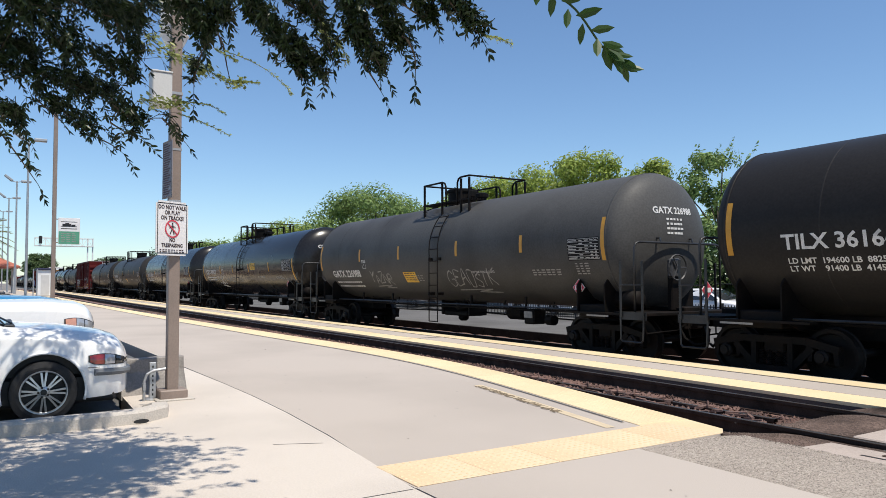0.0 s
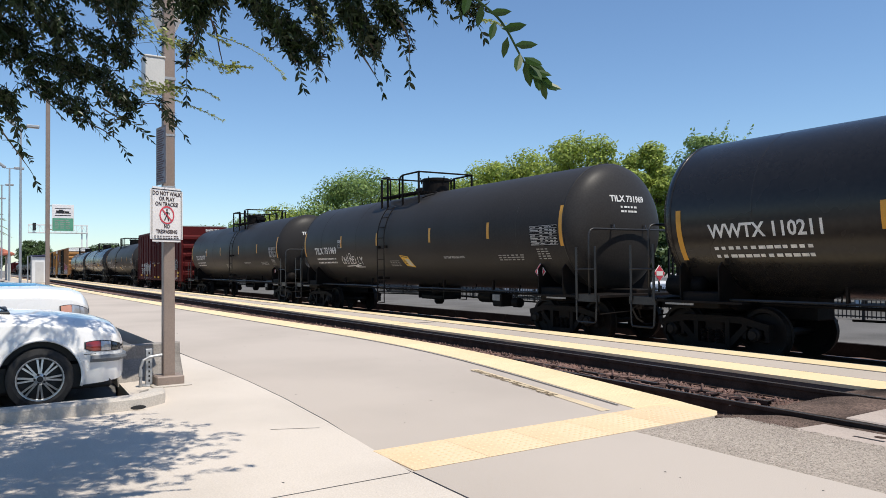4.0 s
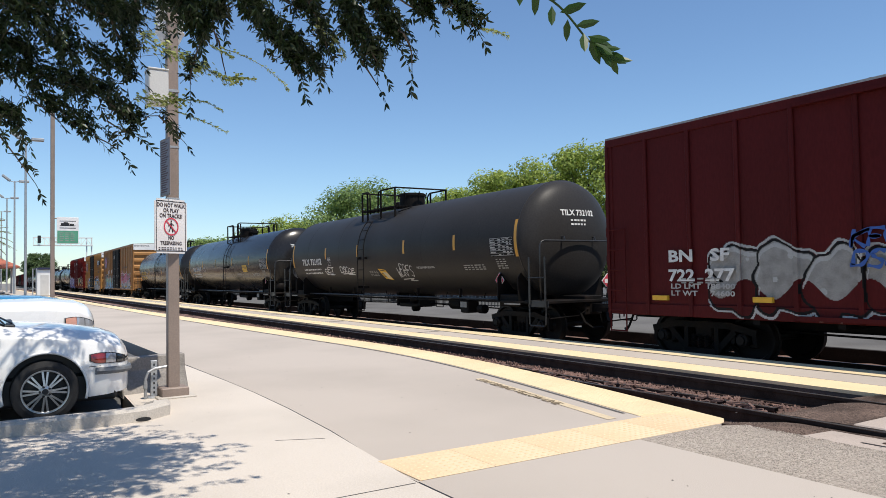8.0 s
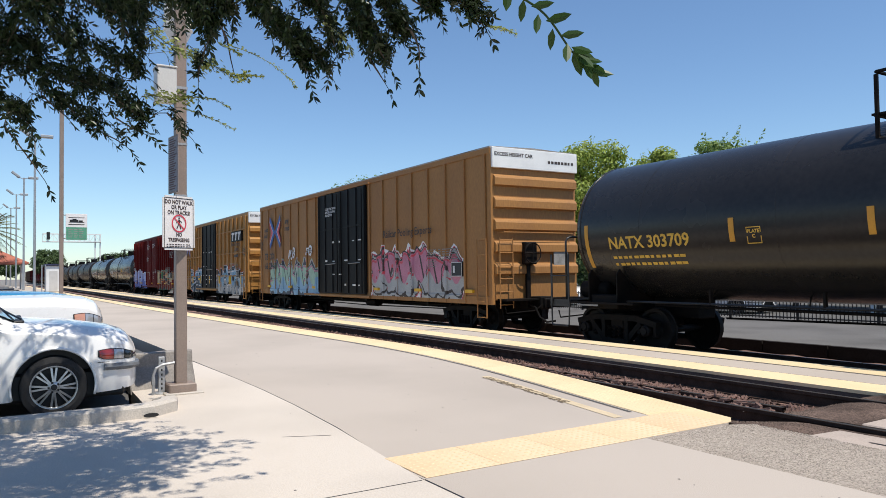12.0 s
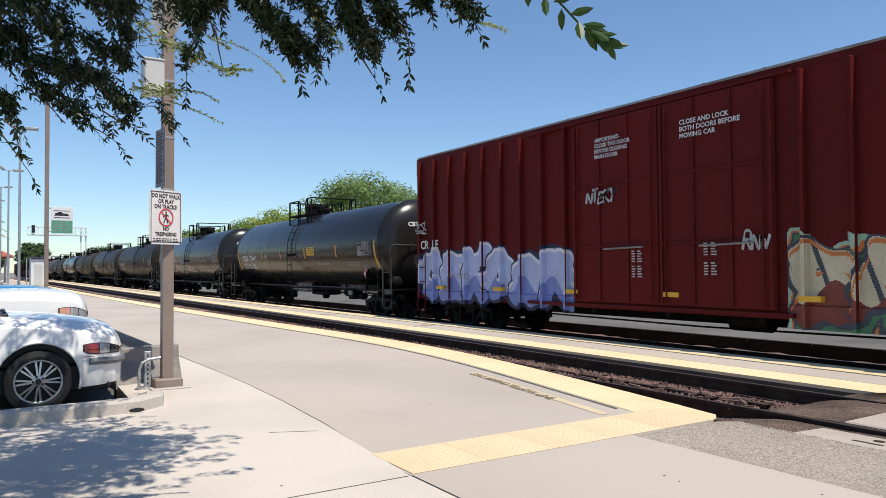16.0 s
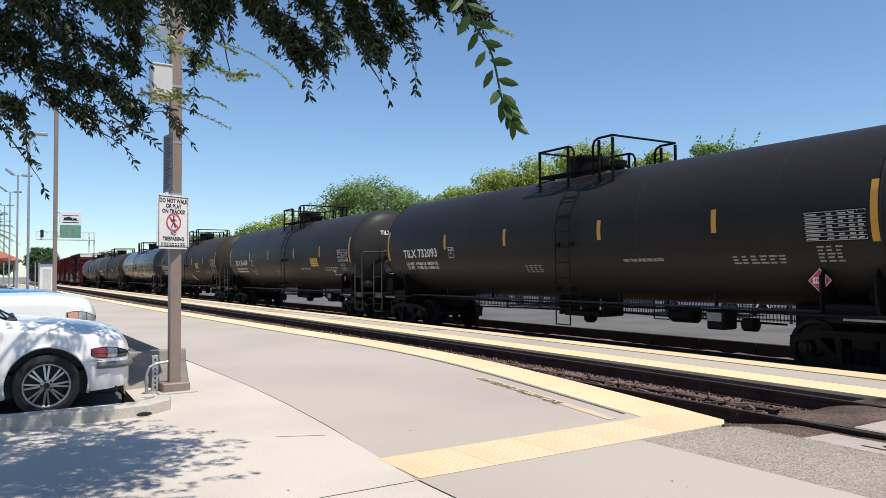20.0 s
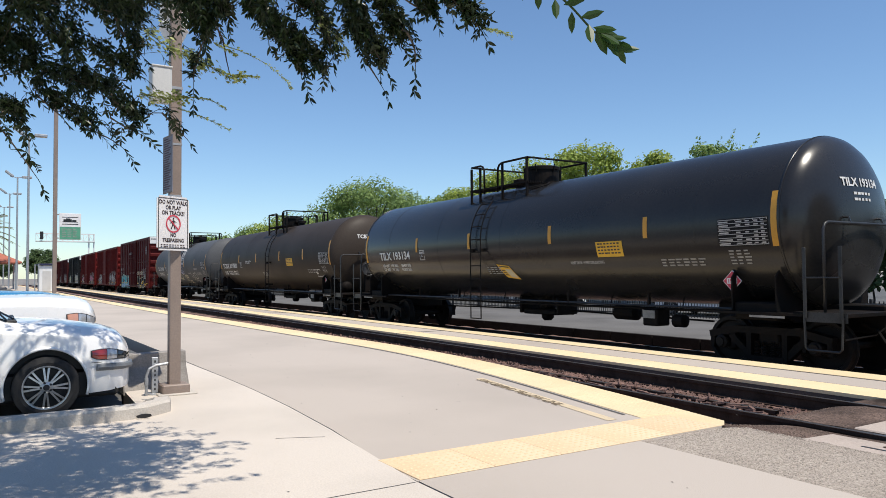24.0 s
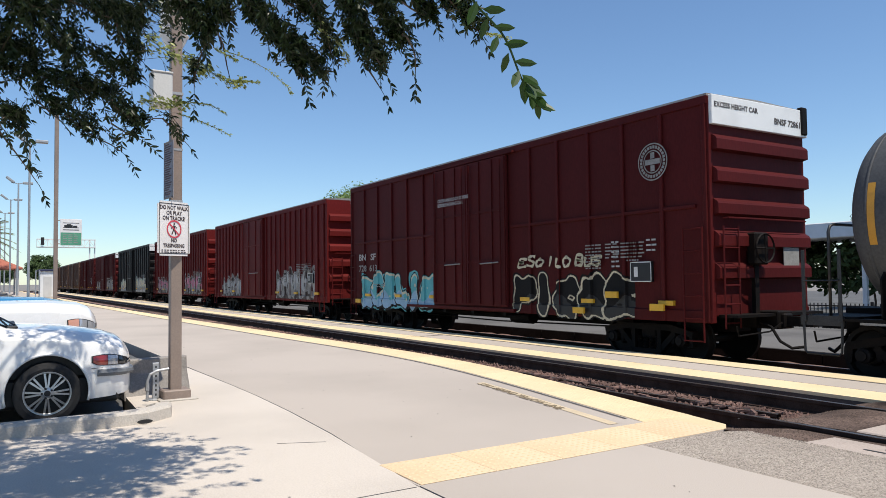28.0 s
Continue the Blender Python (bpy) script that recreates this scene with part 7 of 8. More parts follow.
def sedan(label, paint, m, lamp_amber=True, lift=0.0, back=0.0):
    car = thing("car", label, "car", group="parked cars", m=m)
    S = [(-2.25, 0.72, 0.34, 0.80, 0.92, 0.60), (-2.05, 0.84, 0.26, 0.88, 1.0, 0.66), (-1.2, 0.90, 0.19, 0.92, 1.02, 0.66), (-0.9, 0.90, 0.19, 0.92, 1.36, 0.56), (0.15, 0.90, 0.19, 0.92, 1.40, 0.56), (0.40, 0.90, 0.19, 0.91, 1.30, 0.57), (1.10, 0.90, 0.19, 0.86, 0.945, 0.66), (1.60, 0.90, 0.2, 0.81, 0.905, 0.62), (2.0, 0.85, 0.22, 0.74, 0.835, 0.56), (2.14, 0.76, 0.23, 0.67, 0.785, 0.46), (2.20, 0.66, 0.24, 0.62, 0.72, 0.38), (2.24, 0.50, 0.26, 0.58, 0.66, 0.30)]
    S = [(x, w, zs, zb + lift * min(max((x - 0.7) / 1.3, 0), 1), zt + lift * min(max((x - 0.7) / 1.3, 0), 1), tw) for x, w, zs, zb, zt, tw in S]
    S = [(x - (back if -1.3 < x < 1.2 else 0), *q) for x, *q in S]
    r = 0.305
    arches = [(1.43, 0.31), (-1.30, 0.31)]
    part("body", car_body(-2.25, 2.24, S, arches, 0.375), paint, car, smooth=True)
    part("underbody", boxm(-2.0, 2.1, -0.78, 0.78, 0.16, 0.45, bev=0.03), "black", car)
    part("arch_liner", boxm(1.0, 1.9, -0.74, 0.74, 0.3, 0.72), "black", car)
    part("arch_liner", boxm(-1.72, -0.88, -0.74, 0.74, 0.3, 0.72), "black", car)
    tyre, rim, spokes, cap, shield = wheel_meshes(r)
    for ax, az in arches:
        for s in (-1, 1):
            wheel = part("wheel", tyre, "rubber", car, at=pose(ax, s * 0.79, r, 0, 0, 0 if s > 0 else 180))
            for me, mt in ((rim, "alloy"), (spokes, "alloy"), (cap, "black"), (shield, "black")):
                part(me.name.split(".")[0], me, mt, wheel)
    for s in (-1, 1):
        for ax, az in arches:
            lip = [(ax + 0.376 * math.cos(q), s * 0.885, az + 0.376 * math.sin(q)) for q in np.linspace(-0.28, math.pi + 0.28, 26)]
            part("arch_lip", tubem(lip, 0.014, 6), paint, car, smooth=True)
        # lamp: wraps from the nose round to the wing
        def skin(x, z, out):
            hw, zs, zb = [float(np.interp(x, [q[0] for q in S], [q[k] for q in S])) for k in (1, 2, 3)]
            t = min(max((z - zs) / (zb - zs), 0), 1)
            return (x + out * 0.4, s * (hw * (0.93 + 0.07 * math.sin(math.pi * (0.15 + 0.75 * t))) + out), z)
        def lens(x0, x1, out, trim=0.0):
            bm = bmesh.new()
            cols = []
            for k in range(9):
                x = x0 + (x1 - x0) * k / 8
                f = (x - 1.82) / 0.41
                top = 0.640 + lift * 1.15 + 0.022 * math.sin(math.pi * min(f * 1.1, 1)) - 0.055 * f * f - trim
                low = 0.545 + lift * 0.7 - 0.015 * f + 0.03 * max(0.15 - f, 0) / 0.15 + trim
                cols.append([bm.verts.new(skin(x, low + (top - low) * v / 4, out + 0.006 * math.sin(math.pi * v / 4))) for v in range(5)])
            for p, q in zip(cols, cols[1:]):
                for v in range(4):
                    bm.faces.new((p[v], q[v], q[v + 1], p[v + 1]) if s < 0 else (p[v + 1], q[v + 1], q[v], p[v]))
            return bm
        lamp = part("headlight", lens(1.82, 2.232, 0.005), "black", car, smooth=True)
        part("indicator", lens(1.835, 1.97, 0.009, 0.008), "lampred" if lamp_amber else "lamppale", lamp, smooth=True)
        part("lamp_glass", lens(1.975, 2.075, 0.009, 0.008), "lampclear", lamp, smooth=True)
        part("lamp_glass", lens(2.085, 2.225, 0.009, 0.010), "glassdark" if lamp_amber else "lampclear", lamp, smooth=True)
        trim = bmesh.new()
        pts = [(1.88, 0.878, 0.47), (2.03, 0.845, 0.465), (2.15, 0.765, 0.46), (2.225, 0.62, 0.455), (2.255, 0.40, 0.455)]
        tube(trim, [(x, s * (y - 0.005), z) for x, y, z in pts], 0.036, 8)
        part("bumper_trim", trim, "trimgrey", car)
        part("door_line", boxm(0.93 - back, 0.938 - back, min(s * 0.86, s * 0.9075), max(s * 0.86, s * 0.9075), 0.22, 0.92), "black", car)
        part("side_moulding", boxm(-0.9, 0.93 if s else 0, min(s * 0.88, s * 0.925), max(s * 0.88, s * 0.925), 0.50, 0.555, bev=0.012), "trimgrey", car)
        sw = bmesh.new()
        g = [sw.verts.new(p) for p in ((-0.95 - back, s * 0.865, 0.95), (1.0 - back, s * 0.862, 0.945), (0.30 - back, s * 0.645, 1.305), (-0.72 - back, s * 0.645, 1.33))]
        sw.faces.new(g)
        part("side_window", sw, "glassdark", car)
        part("mirror", boxm(0.45 - back, 0.58 - back, min(s * 0.90, s * 1.06), max(s * 0.90, s * 1.06), 0.93, 1.05, bev=0.03), paint, car)
        part("panel_gap", tubem([(1.82, s * 0.893, 0.52), (1.93, s * 0.878, 0.52)], 0.004, 4), "black", car)
    ws = bmesh.new()
    g = [ws.verts.new(p) for p in ((1.09 - back, -0.70, 0.965), (1.13 - back, 0.0, 0.985), (1.09 - back, 0.70, 0.965), (0.36 - back, 0.58, 1.345), (0.38 - back, 0, 1.36), (0.36 - back, -0.58, 1.345))]
    ws.faces.new((g[0], g[1], g[4], g[5])), ws.faces.new((g[1], g[2], g[3], g[4]))
    part("windscreen", ws, "glassdark", car)
    part("wiper_cowl", boxm(1.06 - back, 1.18 - back, -0.66, 0.66, 0.935, 0.965, bev=0.01), "black", car)
    part("wiper", tubem([(1.15 - back, -0.55, 0.975), (1.02 - back, -0.1, 1.04), (0.94 - back, 0.3, 1.09)], 0.010, 5), "black", car)
    part("grille", boxm(2.22, 2.265, -0.26, 0.26, 0.50, 0.63, bev=0.02), "black", car)
    part("chin_spoiler", boxm(1.9, 2.17, -0.62, 0.66, 0.19, 0.25, bev=0.02), "black", car)
    return car


def cars():
    GZ = -0.05
    sedan("white parked saloon with alloy wheels and dappled shade", "carpaint", pose(-9.05, -0.95, GZ, 0, 0, 90))
    sedan("white parked car in sunlight beyond the first", "carpaint", pose(-12.25, -0.92, GZ, 0, 0, 90) @ Matrix.Diagonal((1, 1, 1.14, 1)), False, lift=0.11, back=0.5)
    sedan("bright blue parked car in the next bay", "carblue", pose(-15.5, -0.78, GZ, 0, 0, 90) @ Matrix.Diagonal((1, 1, 1.22, 1)), back=0.6)
    for x, y, p, lb in ((-19.5, 25.0, "carpaint", "white car parked behind the far fence"), (-9.5, 25.4, "trimgrey", "grey car parked behind the far fence"), (-30.0, 25.2, "carpaint", "white car parked behind the far fence"), (-44.0, 25.0, "trimgrey", "grey car parked behind the far fence")):
        sedan(lb, p, pose(x, y, -0.40, 0, 0, 4))


# ---- far station furniture ----
def light_mast(x, y, h, arms, label):
    p = thing("lamp_mast", label, "street lamp", group="platform lamps", m=pose(x, y, 0))
    part("shaft", tubem([(0, 0, 0), (0, 0, h)], 0.10, 10, 0.07), "galv", p)
    part("base", boxm(-0.2, 0.2, -0.2, 0.2, 0, 0.25, bev=0.03), "kerb", p)
    for s in arms:
        part("arm", tubem([(0, 0, h - 0.1), (0.1, s * 0.4, h), (0.1, s * 0.6, h)], 0.04, 6), "galv", p)
        tilt = 0 if s > 0 else -38
        hd = part("lamp_head", boxm(-0.22, 0.30, min(0, s * 0.85), max(0, s * 0.85), -0.09, 0.11, bev=0.03), "galv", p, at=pose(0, s * 0.35, h, tilt, 0, 0))
        part("lens", boxm(-0.1, 0.2, min(s * 0.1, s * 0.75), max(s * 0.1, s * 0.75), -0.105, -0.09), "offwhite", hd)


def far_furniture():
    p = thing("sign_mast", "tall beige mast carrying the station sign", "mast", m=pose(-56, 3.70, 0))
    part("shaft", boxm(-0.13, 0.13, -0.13, 0.13, 0, 14.0, bev=0.02), "pole", p)
    part("base_cover", boxm(-0.3, 0.3, -0.3, 0.3, 0, 0.3, bev=0.03), "pole", p)
    s = thing("station_sign", "white and green hanging station sign with a train drawing", "sign", m=pose(-55.9, 4.62, 4.86))
    part("plate", boxm(-0.03, 0.03, -0.67, 0.67, -0.91, 0.91, bev=0.01), "signwhite", s)
    part("green_field", boxm(0.031, 0.036, -0.64, 0.64, -0.88, -0.02), "signgreen", s)
    tr = [(-0.48, 0.48, 0.30, 0.34), (-0.42, 0.1, 0.34, 0.50), (0.12, 0.38, 0.34, 0.46), (-0.25, 0.0, 0.50, 0.56), (-0.5, 0.5, 0.62, 0.66), (-0.5, 0.5, 0.14, 0.19)]
    part("train_drawing", bars(tr, lambda y, z: (0.037, y, z), "train_drawing"), "black", s)
    part("green_print", bars(print_rows(random.Random(2), -0.5, -0.15, 1.0, 5, 0.05, 0.13, 3), lambda y, z: (0.038, y, z)), "grime", s)
    for z in (0.8, -0.8):
        part("bracket", boxm(-0.02, 0.02, -0.85, -0.60, z - 0.03, z + 0.03), "pole", s)
    light_mast(-62, 2.33, 12.0, (-1, 1), "tall grey platform lamp with two shoebox heads")
    light_mast(-80, 2.1, 11.0, (-1, 1), "tall grey platform lamp with two heads")
    light_mast(-100, 1.85, 11.4, (-1, 1), "tall grey platform lamp with two heads")
    light_mast(-124, 1.6, 11.8, (-1, 1), "distant grey platform lamp")
    light_mast(-150, 1.3, 12.4, (-1, 1), "distant grey platform lamp")
    # equipment hut
    h = thing("equipment_hut", "small white equipment hut with a dark flat roof", "hut", m=pose(-80, 4.55, 0))
    part("wall", boxm(-1.2, 1.2, -0.62, 0.62, 0, 2.55, bev=0.02), "white", h)
    part("roof", boxm(-1.35, 1.35, -0.74, 0.74, 2.55, 2.72, bev=0.03), "spray_navy", h)
    part("door", boxm(1.2, 1.235, -0.35, 0.35, 0.05, 2.05), "offwhite", h)
    part("plinth", boxm(-1.25, 1.25, -0.66, 0.66, 0, 0.12), "kerb", h)
    for y in (-1.15, -0.85):
        b = thing("bollard_post", "slim grey post beside the hut", "post", m=pose(-76, 4.6 + y, 0))
        part("tube", tubem([(0, 0, 0), (0, 0, 2.6)], 0.05, 8), "galv", b)
    # signal bridge
    g = thing("signal_bridge", "white lattice signal bridge over the tracks", "signal bridge", m=pose(-140, 0, 0))
    for z in (7.6, 8.9):
        for x in (-0.5, 0.5):
            part("chord", boxm(x - 0.06, x + 0.06, 6.4, 15.4, z - 0.07, z + 0.07), "white", g)
    lat = bmesh.new()
    for i in range(12):
        y = 6.4 + i * 0.8
        tube(lat, [(0.5, y, 7.6), (0.5, y, 8.9)], 0.04, 5)
        if i < 11:
            tube(lat, [(0.5, y, 7.6 if i % 2 else 8.9), (0.5, y + 0.8, 8.9 if i % 2 else 7.6)], 0.035, 5)
    part("lattice", lat, "white", g)
    for y in (14.5, 15.3):
        part("leg", boxm(-0.12, 0.12, y - 0.1, y + 0.1, 0, 9.0), "white", g)
    part("signal_head", boxm(0.5, 0.8, 7.0, 7.5, 7.9, 9.2, bev=0.05), "black", g)
    part("walkway", boxm(-0.5, 0.5, 6.4, 15.4, 7.5, 7.55), "galv", g)
    # pavilion with a clay roof
    v = thing("pavilion", "open shelter with a red clay tile roof", "shelter", m=pose(-112, -0.6, 0))
    roof = bmesh.new()
    e, a = [(-5, -5.2, 3.45), (5, -5.2, 3.45), (5, 4.0, 3.45), (-5, 4.0, 3.45)], [(-2, -0.6, 5.7), (2, -0.6, 5.7)]
    ev = [roof.verts.new(q) for q in e]
    el = [roof.verts.new((x, y, z - 0.18)) for x, y, z in e]
    av = [roof.verts.new(q) for q in a]
    for f in ((ev[0], ev[1], av[1], av[0]), (ev[1], ev[2], av[1]), (ev[2], ev[3], av[0], av[1]), (ev[3], ev[0], av[0]), el[::-1]):
        roof.faces.new(f)
    for i in range(4):
        roof.faces.new((ev[i], el[i], el[(i + 1) % 4], ev[(i + 1) % 4]))
    part("roof", roof, "rooftile", v)
    for x in (-4.3, 0, 4.3):
        for y in (-4.6, 3.4):
            part("column", boxm(x - 0.2, x + 0.2, y - 0.2, y + 0.2, 0, 3.27, bev=0.02), "offwhite", v)
    # grey block added to stand for the dark under the roof
    part("inner_wall", boxm(-2.2, 2.2, -1.6, 0.6, 0, 2.9), "trimgrey", v)


def far_fence():
    cross_rails = bmesh.new()
    for z in (0.10, 0.72):
        box(cross_rails, 0, 2.4, -0.02, 0.02, z - 0.02, z + 0.02)
    panel = finish(cross_rails, "fence_panel")
    picket = finish(boxm(-0.011, 0.011, -0.011, 0.011, 0.04, 0.80), "picket")
    post = finish(boxm(-0.035, 0.035, -0.035, 0.035, 0, 0.86, bev=0.006), "fence_post")
    f = thing("iron_fence", "black iron picket fence along the far platform", "fence", m=pose(0, FENCE_Y, FARZ))
    rest = bmesh.new()
    for i in range(34):
        x0 = 6 - i * 2.45
        rails = part("fence_panel", panel, "black", f, at=(x0, 0, 0))
        part("fence_post", post, "black", f, at=(x0 - 0.025, 0, 0))
        for k in range(19):
            x = 0.08 + k * 0.124
            if 2 <= i < 18:
                part("picket", picket, "black", rails, at=(x, 0, 0))
            else:
                box(rest, x0 + x - 0.011, x0 + x + 0.011, -0.011, 0.011, 0.04, 0.80)
    tagged(part("picket", rest, "black", f), kind="stuff")
    lp = thing("parking_lamp", "tall dark parking lot lamp with one flat head", "street lamp", m=pose(-18.65, 27.0, -0.4))
    part("shaft", tubem([(0, 0, 0), (0, 0, 5.0)], 0.075, 8, 0.06), "black", lp)
    part("lamp_head", boxm(-0.05, 0.62, -0.14, 0.14, 4.93, 5.05, bev=0.02), "black", lp)
    c = thing("carport", "long white flat carport roof on posts", "carport", m=pose(-14, 30, -0.4))
    part("roof", boxm(-6.5, 40, -2.5, 2.5, 3.15, 3.75, bev=0.03), "white", c)
    for x in (-6, -1, 4, 10, 20, 30):
        part("column", boxm(x - 0.08, x + 0.08, -1.9, -1.74, 0, 3.15), "white", c)


kerb()
sign_post()
barrier_block()
cars()
far_furniture()
far_fence()


# ---- plants ----
def leaf_shapes(leaves, bend=0.25):
    """Leaves as folded six-sided blades: (base, direction, normal, length, width). Gives points and faces."""
    vs, fs = [], []
    for b, d, n, ln, wd in leaves:
        s = d.cross(n)
        k = len(vs)
        tip = b + d * ln - n * ln * bend * 0.6
        m1, m2 = b + d * ln * 0.35, b + d * ln * 0.72 - n * ln * bend * 0.25
        vs += [b, m1 + s * wd * 0.5, m2 + s * wd * 0.40, tip, m2 - s * wd * 0.40, m1 - s * wd * 0.5]
        fs += [(k, k + 1, k + 2, k + 3), (k, k + 3, k + 4, k + 5)]
    return vs, fs


def curve_points(pts, n):
    pts = [Vector(p) for p in pts]
    out = []
    m = len(pts)
    for k in range(n + 1):
        t = k / n * (m - 1)
        i = min(int(t), m - 2)
        f = t - i
        p0, p1, p2, p3 = pts[max(i - 1, 0)], pts[i], pts[i + 1], pts[min(i + 2, m - 1)]
        out.append(0.5 * (2 * p1 + (p2 - p0) * f + (2 * p0 - 5 * p1 + 4 * p2 - p3) * f * f + (3 * p1 - p0 - 3 * p2 + p3) * f ** 3))
    return out


def compound_leaf(rng, start, d, size, leaves, stems):
    """A drooping pinnate leaf: a thin stalk with paired leaflets."""
    n = rng.randint(2, 5)
    p = start.copy()
    dirv = d.normalized()
    step = size * 0.62
    pts = [p.copy()]
    for i in range(n):
        dirv = (dirv + Vector((0, 0, -0.16)) + Vector([rng.uniform(-0.06, 0.06) for _ in range(3)])).normalized()
        p = p + dirv * step
        pts.append(p.copy())
        side = dirv.cross(Vector((rng.uniform(-0.4, 0.4), rng.uniform(-0.4, 0.4), 1))).normalized()
        for s in (-1, 1):
            ld = (dirv * 0.75 + side * s * 0.75 + Vector((0, 0, -0.25)) + Vector([rng.uniform(-0.4, 0.4) for _ in range(3)])).normalized()
            nn = ld.cross(side * s).normalized()
            nn = (nn + Vector([rng.uniform(-0.5, 0.5) for _ in range(3)])).normalized()
            nn = (nn - ld * nn.dot(ld)).normalized()
            ln = size * rng.uniform(0.7, 1.15)
            leaves.append((p, ld, nn, ln, ln * rng.uniform(0.28, 0.4)))
    nn = dirv.orthogonal().normalized()
    leaves.append((p, dirv, nn, size, size * 0.36))
    stems.append(pts)


def shade_tree():
    """The tree over the watcher: its trunk stands to one side, its low branches hang into view."""
    rng = random.Random(12)
    tree = thing("shade_tree", "leafy street tree with low drooping pinnate branches", "tree")
    trunk = bmesh.new()
    foot = Vector((-3.4, -3.6, 0.0))
    fork = Vector((-3.2, -3.1, 2.3))
    tube(trunk, curve_points([foot, (-3.45, -3.45, 0.9), (-3.25, -3.25, 1.7), fork], 8), 0.20, 12, 0.14)
    part("trunk", trunk, "bark", tree, smooth=True)
    stems, dark, fresh = [], [], []
    grown = []
    def limb_to(first, thick):
        """A stem to the first point: off the nearest grown bough, or from the fork in a high arch."""
        first = Vector(first)
        near = min(grown, key=lambda p: (p - first).length, default=None)
        if near is not None and (near - first).length < 0.32 and first.z < 2.52:
            mid = (near + first) * 0.5 + Vector((0, 0, 0.02))
            return tubem([near, mid, first], thick * 0.6, 5, thick * 0.5)
        return tubem(curve_points([fork, fork + (first - fork) * 0.5 + Vector((0, 0, 1.3)), first + Vector((0.05, -0.3, 0.45)), first], 12), 0.018, 6, thick)
    def bough(count, radius, *pts):
        """A leafy bough: a drooping branch with side twigs whose pinnate leaves fill a sleeve round it."""
        limb = limb_to(pts[0], 0.005)
        line = curve_points(pts, 18)
        if count > 20:
            line = line[:15]
        grown.extend(line)
        tube(limb, line, 0.005, 6, 0.0015)
        part("bough", limb, "bark", tree, smooth=True)
        for k in range(int(count * (1.3 if count > 20 else 1.0))):
            f = rng.random()
            p = line[int(f * len(line))] + Vector([rng.uniform(-0.02, 0.02) for _ in range(3)])
            d0 = (line[-1] - line[0]).normalized()
            off = Vector([rng.gauss(0, 1) for _ in range(3)])
            off = off.normalized() * radius * (1.15 - 0.45 * f) * rng.random() ** 0.45
            d = (off.normalized() * 0.6 + d0 * 0.4 + Vector((0, 0, -0.30)) + Vector([rng.uniform(-1.0, 1.0) for _ in range(3)])).normalized()
            size = rng.uniform(0.025, 0.040)
            start = p + off * 0.95 - d * size * 1.9 + Vector((0, 0, 0.045))
            if radius > 0.03:
                stems.append([p, p + (start - p) * 0.6 + Vector((0, 0, 0.01)), start])
            compound_leaf(rng, start, d, size, dark, stems)
        compound_leaf(rng, line[-1], line[-1] - line[-3], 0.04, dark, stems)
    def shoot(count, radius, *pts):
        """A slim shoot with small paired young leaves, whose colour is brightened for sun."""
        limb = limb_to(pts[0], 0.0018)
        line = curve_points(pts, 30)
        tube(limb, line, 0.0018, 5, 0.0008)
        part("bough", limb, "bark", tree, smooth=True)
        for i in range(1, len(line)):
            d0 = (line[i] - line[i - 1]).normalized()
            for q in range(1 + count // 6):
                base = line[i] + Vector([rng.gauss(0, 0.5) for _ in range(3)]) * radius * (1.0 if q else 0.1)
                for s in (-1, 1):
                    sd = d0.cross(Vector((rng.uniform(-0.3, 0.3), rng.uniform(-0.3, 0.3), 1))).normalized() * s
                    ld = (d0 * 0.7 + sd * 0.7 + Vector((0, 0, rng.uniform(-0.5, 0.2)))).normalized()
                    ln = rng.uniform(0.017, 0.029) * (1.1 if count > 20 else 0.8)
                    fresh.append((base, ld, ld.orthogonal().normalized(), ln, ln * 0.42))
    bough(170, 0.137, (-3.79, -0.01, 2.62), (-3.81, 0.15, 2.55), (-3.83, 0.28, 2.45), (-3.85, 0.39, 2.35))
    bough(190, 0.113, (-3.92, -0.01, 2.34), (-3.92, 0.2, 2.32), (-3.92, 0.42, 2.27), (-3.91, 0.62, 2.18))
    bough(90, 0.096, (-3.94, -0.01, 2.45), (-3.95, 0.09, 2.44), (-3.96, 0.21, 2.38))
    bough(100, 0.075, (-3.76, 0.26, 2.67), (-3.76, 0.43, 2.61), (-3.75, 0.56, 2.6), (-3.75, 0.65, 2.55))
    bough(26, 0.034, (-3.78, 0.52, 2.53), (-3.79, 0.59, 2.46), (-3.8, 0.63, 2.42))
    bough(50, 0.080, (-3.73, 0.08, 2.62), (-3.74, 0.17, 2.59), (-3.73, 0.31, 2.6))
    bough(60, 0.068, (-3.87, -0.01, 2.13), (-3.88, 0.08, 2.09), (-3.89, 0.14, 2.03))
    bough(24, 0.037, (-3.9, 0.17, 2.2), (-3.91, 0.24, 2.14), (-3.92, 0.3, 2.09))
    bough(45, 0.044, (-3.9, 0.27, 2.17), (-3.91, 0.37, 2.08), (-3.91, 0.45, 2.04))
    bough(9, 0.012, (-3.91, 0.44, 2.04), (-3.91, 0.49, 2.02), (-3.91, 0.54, 1.99))
    bough(50, 0.050, (-3.83, 0.42, 2.41), (-3.83, 0.54, 2.36), (-3.82, 0.65, 2.32))
    bough(40, 0.042, (-3.77, 0.49, 2.18), (-3.77, 0.58, 2.12), (-3.77, 0.64, 2.08))
    bough(16, 0.024, (-3.79, 0.48, 2.1), (-3.79, 0.55, 2.06), (-3.79, 0.62, 2.03))
    bough(10, 0.012, (-3.74, 0.02, 2.01), (-3.76, 0.1, 1.9), (-3.77, 0.18, 1.78))
    bough(8, 0.009, (-3.75, 0.71, 2.14), (-3.75, 0.78, 2.07), (-3.75, 0.83, 2.02))
